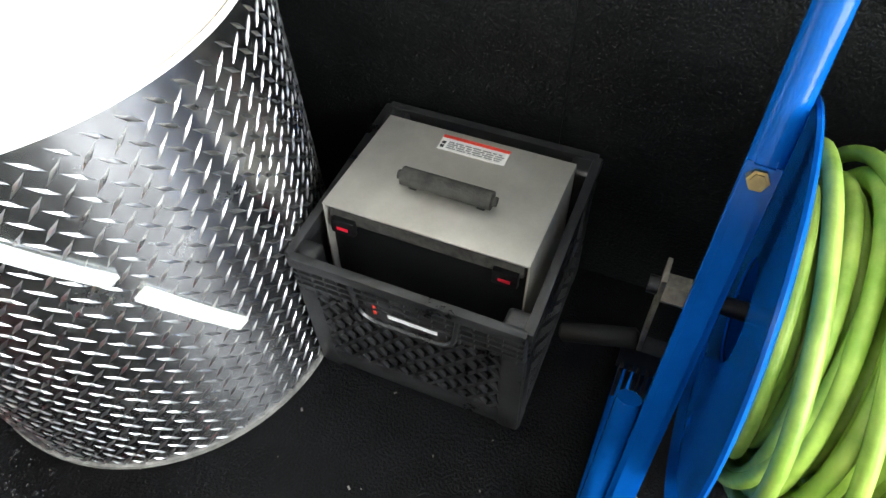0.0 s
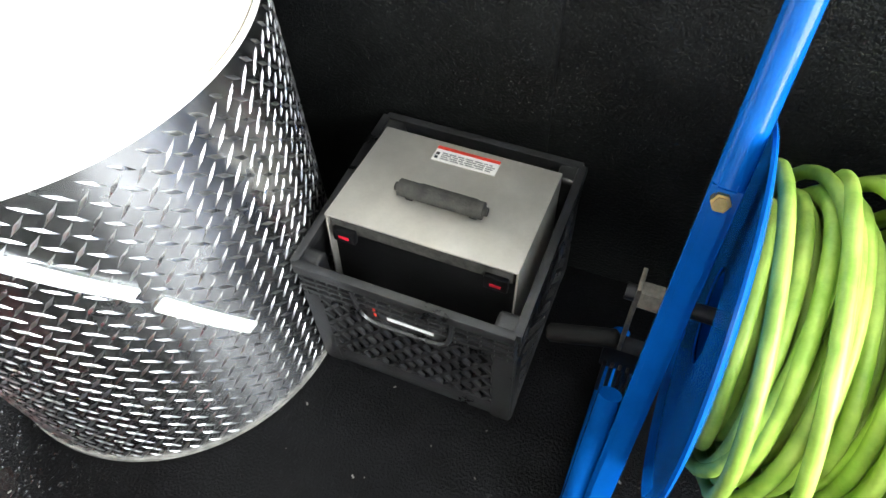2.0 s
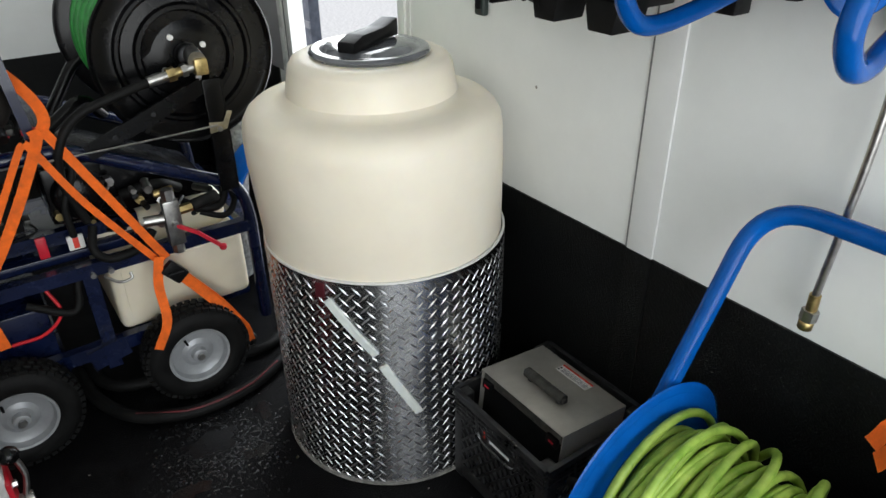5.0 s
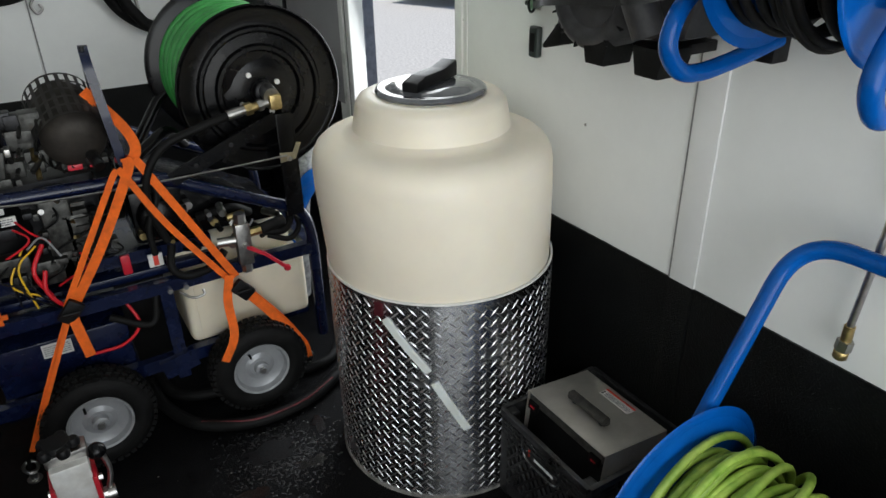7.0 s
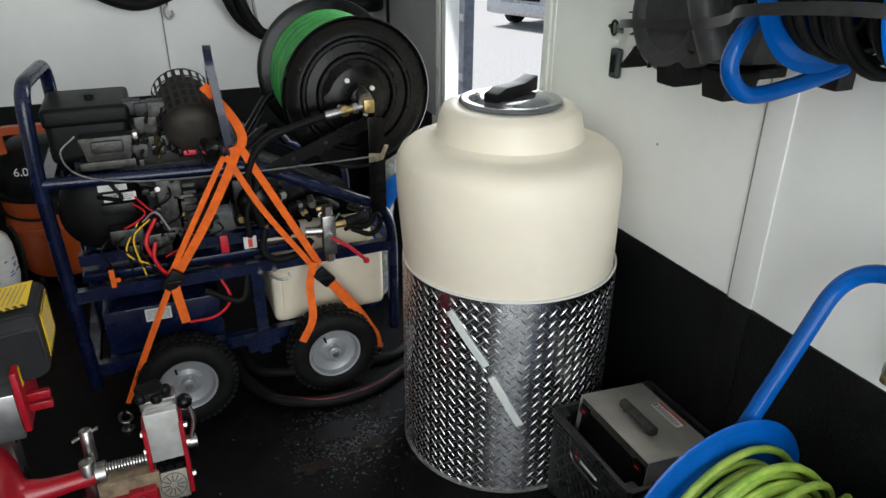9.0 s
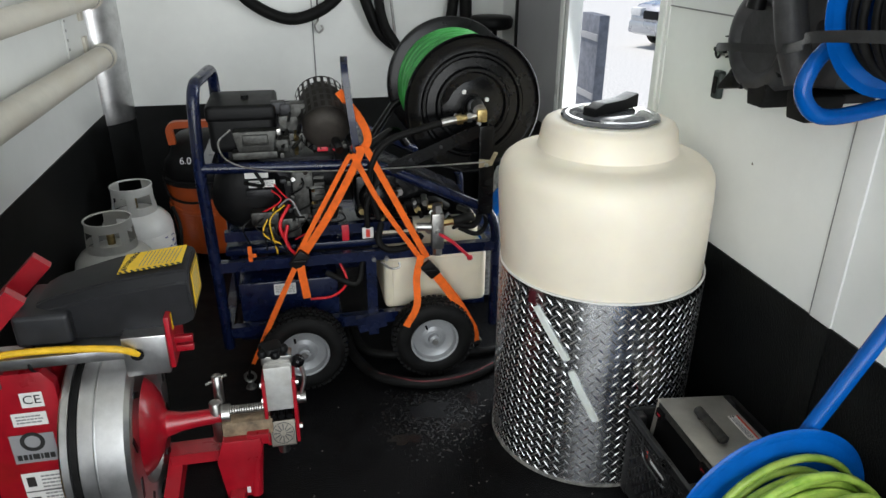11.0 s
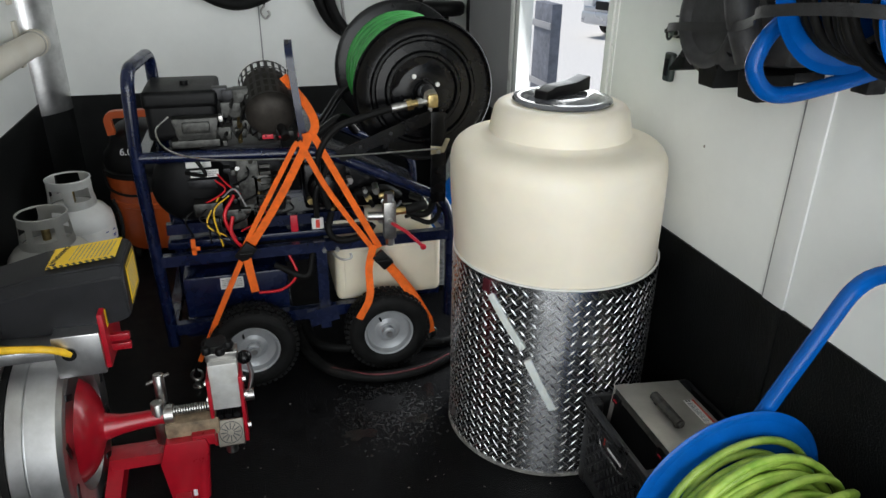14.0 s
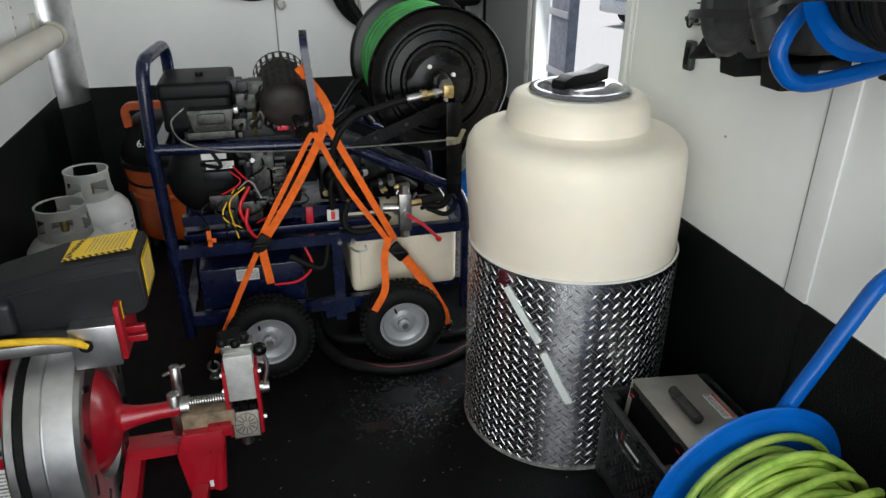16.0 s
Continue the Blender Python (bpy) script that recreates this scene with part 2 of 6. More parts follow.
def prism(bm, poly, axis, lo, hi, bevel=0.0):
    """A flat outline pushed along an axis ('x', 'y' or 'z') from lo to hi."""
    def at(p, k):
        a, b = p
        return {"x": (k, a, b), "y": (a, k, b), "z": (a, b, k)}[axis]
    A = [bm.verts.new(at(p, lo)) for p in poly]
    B = [bm.verts.new(at(p, hi)) for p in poly]
    fs = [bm.faces.new(A), bm.faces.new(B[::-1])]
    n = len(poly)
    for i in range(n):
        fs.append(bm.faces.new((A[i], B[i], B[(i + 1) % n], A[(i + 1) % n])))
    bmesh.ops.recalc_face_normals(bm, faces=fs)
    if bevel:
        bmesh.ops.bevel(bm, geom=list({e for f in fs for e in f.edges}), offset=bevel, segments=2, affect="EDGES", profile=0.6)
    return bm


def bars(name, m, w, h, rows, material, parent, fill=0.62, seed=1, label=""):
    """Rows of small bars for print too small to read, on the plane z=0 of m."""
    rnd = random.Random(seed)
    bm = nb()
    step = h / rows
    for i in range(rows):
        y = h / 2 - (i + 0.5) * step
        x = -w / 2
        while x < w / 2 - 0.004:
            L = min(rnd.uniform(0.06, 0.2) * w, w / 2 - x)
            box(bm, (x, y - step * fill / 2, 0), (x + L, y + step * fill / 2, 0.0006))
            x += L + 0.03 * w
    bmesh.ops.transform(bm, matrix=m, verts=bm.verts)
    return part(name, bm, material, parent, label)


def plate(bm, m, w, h, t=0.001):
    """A thin sheet on the plane z=0 of m."""
    box(bm, (-w / 2, -h / 2, 0), (w / 2, h / 2, t), m=m)
    return bm


def words(name, text, m, size, material, parent, label=""):
    cu = bpy.data.curves.new(name, "FONT")
    cu.body, cu.size, cu.extrude, cu.align_x, cu.align_y = text, size, 0.0004, "CENTER", "CENTER"
    tmp = bpy.data.objects.new(name, cu)
    scene.collection.objects.link(tmp)
    me = bpy.data.meshes.new_from_object(tmp.evaluated_get(bpy.context.evaluated_depsgraph_get()))
    bpy.data.objects.remove(tmp)
    me.materials.clear()
    me.materials.append(material)
    me.transform(Matrix.Translation(-root_shift(parent)) @ m)
    ob = new(name, me)
    ob.parent = parent
    if label:
        ob["label"] = label
    return ob


def facing(o, right, up):
    """A plane at o whose x runs along right and y along up."""
    x = Vector(right).normalized()
    z = x.cross(Vector(up)).normalized()
    y = z.cross(x)
    m = Matrix((x, y, z)).transposed().to_4x4()
    m.translation = o
    return m

# ---- the trailer ----
XL, XR, YF, YB, ZC, WZ = -1.115, 1.012, 2.57, -2.30, 2.05, 0.652
floor = tagged(part("floor", box(nb(), (XL - 0.04, YB - 0.05, -0.5), (XR + 0.04, YF + 0.04, 0)), M["floor_liner"]), "black textured rubber-coated trailer floor, wet in places", "floor", kind="structure")
ceiling = tagged(part("ceiling", box(nb(), (XL - 0.04, YB, ZC), (XR + 0.04, YF + 0.04, ZC + 0.04)), M["white_wall"]), "white panelled trailer ceiling", "ceiling", kind="structure")


def wall(name, boxes, label):
    bm = nb()
    for lo, hi in boxes:
        box(bm, lo, hi)
    return tagged(part(name, bm, M["white_wall"]), label, "wall", kind="structure")


DY0, DY1 = 0.79, 1.56   # side doorway
wall("wall_left", [((XL - 0.04, YB, 0), (XL, YF, ZC))], "white panelled side wall with black lower liner")
wall("wall_far", [((XL - 0.04, YF, 0), (XR + 0.04, YF + 0.04, ZC))], "white panelled end wall with black lower liner")
wall("wall_right", [((XR, YB, 0), (XR + 0.04, DY0, ZC)), ((XR, DY1, 0), (XR + 0.04, YF, ZC)), ((XR, DY0, 1.92), (XR + 0.04, DY1, ZC))], "white panelled side wall with doorway and black lower liner")


def liner(name, lo, hi):
    return tagged(part(name, box(nb(), lo, hi), M["black_liner"]), "black textured coating on the lower wall", "wall liner", kind="structure")


liner("liner_left", (XL, YB, 0.002), (XL + 0.005, YF - 0.006, WZ))
liner("liner_far", (XL + 0.006, YF - 0.005, 0.002), (XR - 0.006, YF, WZ))
liner("liner_right", (XR - 0.005, YB, 0.002), (XR, DY0 - 0.03, WZ))
liner("liner_right_far", (XR - 0.005, DY1 + 0.17, 0.002), (XR, YF - 0.006, WZ))
# wall strips over the panel joints, the corner column, door frame
def structure_box(name, lo, hi, material, label, category, bevel=0.0):
    return tagged(part(name, box(nb(), lo, hi, bevel), material), label, category, kind="structure")


structure_box("trim_right", (XR - 0.006, -0.178, WZ), (XR, -0.110, ZC), M["white_trim"], "flat white strip covering a wall panel joint", "trim", 0.002)
structure_box("trim_liner", (XR - 0.0085, -0.178, 0.002), (XR - 0.0045, -0.110, WZ - 0.002), M["black_liner"], "black strip over a lower wall joint", "trim", 0.001)
structure_box("joint_right", (XR - 0.0035, -0.1095, WZ), (XR, -0.1045, ZC), M["grey_ink"], "dark narrow joint beside the wall strip", "trim")
structure_box("trim_far", (-0.043, YF - 0.004, WZ), (-0.037, YF, ZC), M["grey_ink"], "narrow dark joint between white wall panels", "trim")
structure_box("trim_door", (XR - 0.003, 0.28, 1.281), (XR, 0.735, 1.285), M["grey_ink"], "thin horizontal joint in the white wall", "trim")
structure_box("trim_door_side", (XR - 0.004, 0.735, 0.66), (XR, 0.745, ZC), M["white_trim"], "white edge strip beside the doorway", "trim", 0.001)
bm = nb()
prism(bm, [(XL, YF), (XL, YF - 0.17), (XL + 0.035, YF - 0.15), (XL + 0.10, YF - 0.06), (XL + 0.118, YF)], "z", WZ - 0.06, ZC)
tagged(part("corner_column", bm, M["alu"], angle=60), "shiny aluminium cove trim in the wall corner", "trim", kind="structure")
bm = nb()
prism(bm, [(XL + 0.006, YF - 0.006), (XL + 0.006, YF - 0.165), (XL + 0.034, YF - 0.147), (XL + 0.098, YF - 0.058), (XL + 0.115, YF - 0.006)], "z", 0.001, WZ - 0.061)
tagged(part("corner_column_lower", bm, M["black_liner"], angle=60), "black coated lower part of the corner cove", "trim", kind="structure")
door = thing("door_frame", (XR, 1.15, 0), "white side doorway frame with rubber seal", "door frame", kind="structure")
bm = nb(); box(bm, (XR - 0.012, DY1 - 0.005, 0.0), (XR + 0.05, DY1 + 0.035, 1.95), 0.003); part("jamb", bm, M["white_trim"], door)
bm = nb(); box(bm, (XR - 0.010, DY1 + 0.040, 0.0), (XR + 0.0, DY1 + 0.048, 1.95), 0.003); part("seal", bm, M["grey_ink"], door, "dark rubber door seal")
bm = nb(); box(bm, (XR - 0.012, DY1 + 0.06, 0.0), (XR, DY1 + 0.10, 1.95), 0.004); part("jamb", bm, M["white_trim"], door)
bm = nb(); box(bm, (XR - 0.008, DY0 - 0.03, 0.0), (XR + 0.05, DY0 + 0.005, 1.95), 0.003); part("jamb", bm, M["white_trim"], door)
bm = nb(); box(bm, (XR - 0.005, DY0 + 0.006, 1.90), (XR + 0.05, DY1 - 0.006, 1.95), 0.003); part("head", bm, M["white_trim"], door)
bm = nb(); box(bm, (XR - 0.005, DY0 + 0.006, -0.02), (XR + 0.06, DY1 - 0.006, 0.012), 0.003); part("threshold", bm, M["alu"], door)
M["grey_panel"] = mat("grey_panel", (0.3, 0.3, 0.31), 0.4, var=0.05, scale=4)
structure_box("panel_far_right", (XR - 0.004, DY1 + 0.11, WZ), (XR, 2.275, ZC), M["grey_panel"], "light grey smooth panel beside the doorway", "panel")
structure_box("edge_far_right", (XR - 0.012, 2.28, WZ), (XR, 2.31, ZC), M["black_plastic"], "black vertical edge strip beside the grey panel", "trim", 0.003)

# outside the doorway
M["gravel"] = mat("pale_gravel", (0.68, 0.67, 0.64), 0.9, var=0.2, scale=30, bump=0.6, bscale=40)
bm = nb(); box(bm, (-300, -300, -0.56), (300, 300, -0.5))
tagged(part("ground", bm, M["gravel"]), "pale gravel yard around the trailer", "ground", kind="structure")
fence = thing("fence_post", (2.6, 4.9, -0.5), "weathered dark grey gate post with cross boards", "post")
M["weathered"] = mat("weathered_grey", (0.16, 0.17, 0.2), 0.7, var=0.2, scale=12, bump=0.3, bscale=60)
bm = nb(); box(bm, (2.55, 4.72, -0.5), (2.65, 5.12, 0.85), 0.008); part("panel", bm, M["weathered"], fence)
for z in (0.1, 0.63):
    bm = nb(); box(bm, (2.535, 4.71, z), (2.549, 5.13, z + 0.06), 0.004); part("batten", bm, M["grey_panel"], fence)


def parked_car(at, turn):
    car = thing("parked_car", (0, 0, 0), "silver saloon car parked on the gravel yard", "car")
    paint = mat("silver_car_paint", (0.42, 0.43, 0.45), 0.28, 0.5, var=0.05, scale=3, coat=0.5)
    glass = mat("dark_car_glass", (0.02, 0.022, 0.025), 0.08, var=0.1)
    bm = nb()
    prism(bm, [(-2.2, 0.25), (2.2, 0.25), (2.25, 0.6), (2.05, 0.82), (1.1, 0.95), (-1.7, 0.95), (-2.2, 0.85)], "y", -0.86, 0.86, 0.06)
    body = part("body", bm, paint, car)
    bm = nb(); prism(bm, [(-1.6, 0.94), (0.95, 0.94), (0.25, 1.42), (-1.0, 1.42)], "y", -0.74, 0.74, 0.07); part("cabin", bm, glass, car, "dark glazed cabin")
    bm = nb(); prism(bm, [(-1.0, 1.40), (0.25, 1.40), (0.15, 1.46), (-0.9, 1.46)], "y", -0.70, 0.70, 0.02); part("roof", bm, paint, car)
    bm = nb(); box(bm, (2.1, -0.84, 0.28), (2.3, 0.84, 0.52), 0.05); part("bumper", bm, paint, car)
    bm = nb(); box(bm, (2.2, -0.5, 0.56), (2.27, 0.5, 0.72), 0.02); part("grille", bm, M["black_plastic"], car, "black front grille")
    for s in (-1, 1):
        bm = nb(); box(bm, (2.0, s * 0.72 - 0.14, 0.6), (2.26, s * 0.72 + 0.14, 0.76), 0.04); part("headlight", bm, M["label_white"], car, "clear headlight")
        for x in (-1.35, 1.4):
            w = part("wheel", lathe(nb(), (x, s * 0.72, 0.31), (0, s, 0), [(0, 0), (0, 0.28), (0.03, 0.31), (0.17, 0.31), (0.19, 0.28), (0.19, 0.19)], 24), M["rubber"], car, "black tyre")
            part("rim", lathe(nb(), (x, s * 0.72, 0.31), (0, s, 0), [(0.17, 0.19), (0.185, 0.17), (0.16, 0.05), (0.17, 0)], 24), M["alu"], w, "alloy rim")
    car.matrix_basis = pose(*at, 0, 0, turn)
    return car


parked_car((8.9, 12.1, -0.5), 200)

# ---- the water tank with its plate skirt ----
TX, TY, TR = 0.694, 0.390, 0.297
tank = thing("water_tank", (TX, TY, 0), "tall cream plastic water tank in a diamond plate skirt", "tank")
prof = [(0.003, 0), (0.003, 0.286), (0.02, 0.291), (0.60, 0.291), (0.70, 0.295), (0.80, 0.298), (0.865, 0.2975), (0.890, 0.293), (0.908, 0.283), (0.920, 0.268),
        (0.927, 0.248), (0.931, 0.222), (0.936, 0.203), (0.945, 0.193), (0.974, 0.188), (1.004, 0.182), (1.017, 0.174), (1.023, 0.162), (1.024, 0.15), (1.024, 0)]


def leaning(bm):
    """The plastic tank stands a little askew in its skirt."""
    for v in bm.verts:
        k = min(1.0, max(0.0, (v.co.z - 0.55) / 0.3))
        v.co.x -= 0.0115 * k
        v.co.y += 0.006 * k
    return bm


part("body", leaning(lathe(nb(), (TX, TY, 0), (0, 0, 1), prof, 96)), M["tank_plastic"], tank, "", 36)
lid = part("lid", leaning(lathe(nb(), (TX, TY, 1.024), (0, 0, 1), [(0.0, 0), (0.0, 0.130), (0.006, 0.134), (0.012, 0.131), (0.014, 0.126), (0.012, 0.116), (0.0125, 0.104), (0.018, 0.098), (0.019, 0.05), (0.0195, 0)], 64)),
           mat("lid_plastic", (0.13, 0.135, 0.15), 0.16, coat=0.6, spec=0.9, var=0.2, scale=12, bump=0.1, bscale=90), tank, "dark grey screw lid")
bm = nb()
hm = facing((TX - 0.0115, TY + 0.006, 1.042), (0.86, 0.5, 0), (-0.5, 0.86, 0))
prism(bm, [(-0.098, 0.0), (-0.098, 0.022), (-0.055, 0.032), (0.035, 0.030), (0.098, 0.040), (0.098, 0.0), (0.055, 0.002), (-0.045, 0.002)], "y", -0.021, 0.021, 0.005)
bmesh.ops.transform(bm, matrix=hm, verts=bm.verts)
part("lid_handle", bm, M["black_plastic"], lid, "black bar handle")
# skirt sheet
bm = nb()
lathe(bm, (TX, TY, 0), (0, 0, 1), [(0.004, TR - 0.004), (0.004, TR), (0.607, TR), (0.607, TR - 0.004)], 128)
skirt = part("skirt", bm, M["diamond"], tank, "bright diamond plate aluminium skirt")
# raised lozenges of the plate
P = 0.0212
verts, faces = [], []
n_round = round(2 * math.pi * TR / (P * math.sqrt(2)))
step = 2 * math.pi * TR / n_round
rows = int(0.596 / (step / 2))
for j in range(rows):
    for i in range(n_round):
        s = (i + (j % 2) * 0.5) * step
        z = 0.012 + j * step / 2
        d = 1 if j % 2 else -1
        L, W, Hh = 0.0162, 0.0029, 0.0017
        du, dz = L * 0.7071, d * L * 0.7071
        wu, wz = -d * W * 0.7071, W * 0.7071
        pts = [(du, dz, 0), (wu, wz, 0), (-du, -dz, 0), (-wu, -wz, 0), (du * 0.45, dz * 0.45, Hh), (-du * 0.45, -dz * 0.45, Hh)]
        k = len(verts)
        for a, b, h in pts:
            ang = (s + a) / TR
            verts.append((math.cos(ang) * (TR + h), math.sin(ang) * (TR + h), min(0.606, max(0.005, z + b))))
        faces += [(k, k + 1, k + 4), (k + 1, k + 5, k + 4), (k + 1, k + 2, k + 5), (k + 2, k + 3, k + 5), (k + 3, k + 4, k + 5), (k + 3, k, k + 4)]
me = bpy.data.meshes.new("tread")
me.from_pydata(verts, [], faces)
me.update()
me.materials.append(mat("tread_bright", (0.60, 0.60, 0.61), 0.29, 1.0, var=0.1, scale=30))
tread = new("tread", me)
tread.parent = skirt
tagged(tread, "raised diamond tread of the plate", kind="stuff")
bm = nb()
lathe(bm, (TX, TY, 0), (0, 0, 1), [(0.604, TR - 0.005), (0.604, TR + 0.0008), (0.6085, TR + 0.0008), (0.6085, TR - 0.005)], 128)
part("edge_trim", bm, M["label_white"], skirt, "pale sealant edging")
bm = nb()
lathe(bm, (TX, TY, 0), (0, 0, 1), [(0.001, TR - 0.004), (0.001, TR + 0.0045), (0.010, TR + 0.0045), (0.010, TR)], 128)
part("lower_edge", bm, mat("dirty_edge", (0.26, 0.25, 0.23), 0.6, var=0.3, scale=40), skirt, "dirty pale bottom edge")


def gauge_strip(a0, z0, a1, z1):
    bm = nb()
    n = 14
    pts = []
    for i in range(n + 1):
        t = i / n
        a, z = radians(a0 + (a1 - a0) * t), z0 + (z1 - z0) * t
        pts.append(Vector((TX + math.cos(a) * (TR + 0.003), TY + math.sin(a) * (TR + 0.003), z)))
    d = (pts[-1] - pts[0]).normalized()
    m = Vector((math.cos(radians((a0 + a1) / 2)), math.sin(radians((a0 + a1) / 2)), 0))
    ribbon(bm, pts, d.cross(m), 0.021, 0.007)
    bmesh.ops.bevel(bm, geom=bm.edges[:], offset=0.0025, segments=2, affect="EDGES")
    part("level_strip", bm, M["gauge_tube"], tank, "translucent white level strip")


gauge_strip(213.0, 0.556, 233.0, 0.418)
gauge_strip(235.5, 0.388, 251.0, 0.236)
bm = nb()
am = radians(210.0)
cm = facing((TX + math.cos(am) * (TR + 0.001), TY + math.sin(am) * (TR + 0.001), 0.578), (-math.sin(am), math.cos(am), 0), (0.12, 0.02, 1))
box(bm, (-0.012, -0.018, -0.004), (0.012, 0.018, 0.004), 0.003, m=cm)
part("strip_cap", bm, mat("dull_red_cap", (0.075, 0.006, 0.012), 0.5, var=0.2, scale=30), tank, "dull red end cap of the level strip")

# ---- the crate with the camera monitor in it ----
CX0, CX1, CY0, CY1, CZ = 0.688, 0.995, -0.238, 0.085, 0.281
crate = thing("milk_crate", ((CX0 + CX1) / 2, (CY0 + CY1) / 2, 0), "black plastic lattice crate holding a monitor case", "crate")


def crate_side(a, b, inward, name, hand):
    """A side from a to b on the floor plan; inward points into the crate."""
    a, b, n = Vector((*a, 0)), Vector((*b, 0)), Vector((*inward, 0))
    L = (b - a).length
    u = (b - a).normalized()
    m = Matrix((u, Vector((0, 0, 1)), -n)).transposed().to_4x4()
    m.translation = a
    bm = nb()
    box(bm, (0, 0.262, -0.006), (L, CZ, 0.007), 0.002)
    for z in (0.247, 0.234, 0.221):
        box(bm, (0.002, z, -0.003), (L - 0.002, z + 0.004, 0.005))
    box(bm, (0, 0.205, -0.003), (L, 0.262, -0.0005))
    for k in range(17):
        x = 0.01 + k * (L - 0.02) / 16
        box(bm, (x - 0.0012, 0.208, -0.001), (x + 0.0012, 0.266, 0.004))
    box(bm, (0, 0.012, -0.003), (L, 0.055, 0.002), 0.0015)
    box(bm, (0, 0.012, -0.004), (0.03, 0.21, 0.003), 0.002)
    box(bm, (L - 0.03, 0.012, -0.004), (L, 0.21, 0.003), 0.002)
    # lattice of slanting bars
    x0, x1, z0, z1, p = 0.03, L - 0.03, 0.055, 0.205, 0.031
    for s in (1, -1):
        k = -12
        while k < 24:
            c = x0 + k * p
            k += 1
            za, zb = z0, z1
            xa, xb = (c, c + (z1 - z0) * 0.8) if s > 0 else (c + (z1 - z0) * 0.8, c)
            pts = []
            for t in (0, 1):
                pts.append((xa + (xb - xa) * t, za + (zb - za) * t))
            (xa, za), (xb, zb) = pts
            if (xa < x0 and xb < x0) or (xa > x1 and xb > x1):
                continue
            def clip(x, xo, zo, xq, zq):
                t = (x - xo) / (xq - xo)
                return x, zo + (zq - zo) * t
            if xa < x0: xa, za = clip(x0, xa, za, xb, zb)
            if xb < x0: xb, zb = clip(x0, xa, za, xb, zb)
            if xa > x1: xa, za = clip(x1, xa, za, xb, zb)
            if xb > x1: xb, zb = clip(x1, xa, za, xb, zb)
            if abs(zb - za) < 0.01:
                continue
            w = 0.0042
            q = [bm.verts.new((xa + dx, za, dz)) for dx, dz in ((-w, -0.003), (w, -0.003), (w, 0.003), (-w, 0.003))]
            r = [bm.verts.new((xb + dx, zb, dz)) for dx, dz in ((-w, -0.003), (w, -0.003), (w, 0.003), (-w, 0.003))]
            for i in range(4):
                bm.faces.new((q[i], q[(i + 1) % 4], r[(i + 1) % 4], r[i]))
    if hand:
        c = L * 0.5
        sweep(bm, rounded([(c - 0.075, 0.262, 0.004), (c - 0.066, 0.190, 0.004), (c + 0.066, 0.190, 0.004), (c + 0.075, 0.262, 0.004)], 0.03), 0.004, 6)
        box(bm, (c - 0.06, 0.198, -0.004), (c + 0.06, 0.236, 0.0025), 0.001)
    bmesh.ops.transform(bm, matrix=m, verts=bm.verts)
    return part(name, bm, M["crate_plastic"], crate)


front = crate_side((CX0, CY1), (CX0, CY0), (1, 0), "side_panel", True)
crate_side((CX1, CY0), (CX1, CY1), (-1, 0), "side_panel", True)
crate_side((CX0, CY0), (CX1, CY0), (0, 1), "side_panel", True)
crate_side((CX1, CY1), (CX0, CY1), (0, -1), "side_panel", True)
bm = nb(); box(bm, (CX0 + 0.004, CY0 + 0.004, 0.008), (CX1 - 0.004, CY1 - 0.004, 0.014)); part("base", bm, M["crate_plastic"], crate)
for x in (CX0 + 0.016, CX1 - 0.016):
    for y in (CY0 + 0.016, CY1 - 0.016):
        bm = nb(); box(bm, (x - 0.018, y - 0.018, 0), (x + 0.018, y + 0.018, CZ - 0.004), 0.008, seg=3); part("corner_post", bm, M["crate_plastic"], crate)
mk = facing((CX0 - 0.0035, -0.075, 0.217), (0, -1, 0), (0, 0, 1))
bm = nb(); plate(bm, mk @ pose(0.012, 0, 0), 0.07, 0.012); part("printed_mark", bm, M["white_ink"], front, "plain white bar mark")
bm = nb(); plate(bm, mk @ pose(-0.042, 0.006, 0), 0.004, 0.024); part("printed_mark", bm, M["label_red"], front, "plain red bar mark")

mon = thing("monitor_case", (0.85, -0.082, 0.014), "silver metal lidded monitor case with black front", "monitor case")
UX0, UX1, UY0, UY1, UZ = 0.748, 0.948, -0.217, 0.060, 0.320
bm = nb()
box(bm, (UX0, UY0, UZ - 0.003), (UX1, UY1, UZ), 0.0013)
hood = part("hood", bm, M["brushed"], mon, "brushed silver sheet metal hood")
bm = nb(); box(bm, (UX0 + 0.002, UY0 - 0.0005, UZ - 0.20), (UX1, UY0 + 0.0025, UZ - 0.0005), 0.001); part("side_plate", bm, M["brushed"], mon)
bm = nb(); box(bm, (UX0 + 0.002, UY1 - 0.0025, UZ - 0.20), (UX1, UY1 + 0.0005, UZ - 0.0005), 0.001); part("side_plate", bm, M["brushed"], mon)
bm = nb(); box(bm, (UX1 - 0.003, UY0, UZ - 0.20), (UX1 + 0.0005, UY1, UZ - 0.0005), 0.001); part("side_plate", bm, M["brushed"], mon)
bm = nb(); box(bm, (UX0 + 0.012, UY0 + 0.004, 0.038), (UX1 - 0.004, UY1 - 0.004, UZ - 0.006), 0.003); part("body", bm, M["black_plastic"], mon)
bm = nb(); box(bm, (UX0 + 0.004, UY0 + 0.006, UZ - 0.030), (UX0 + 0.016, UY1 - 0.006, UZ - 0.008), 0.003); part("front_bezel", bm, M["grip"], mon, "charcoal front bezel")
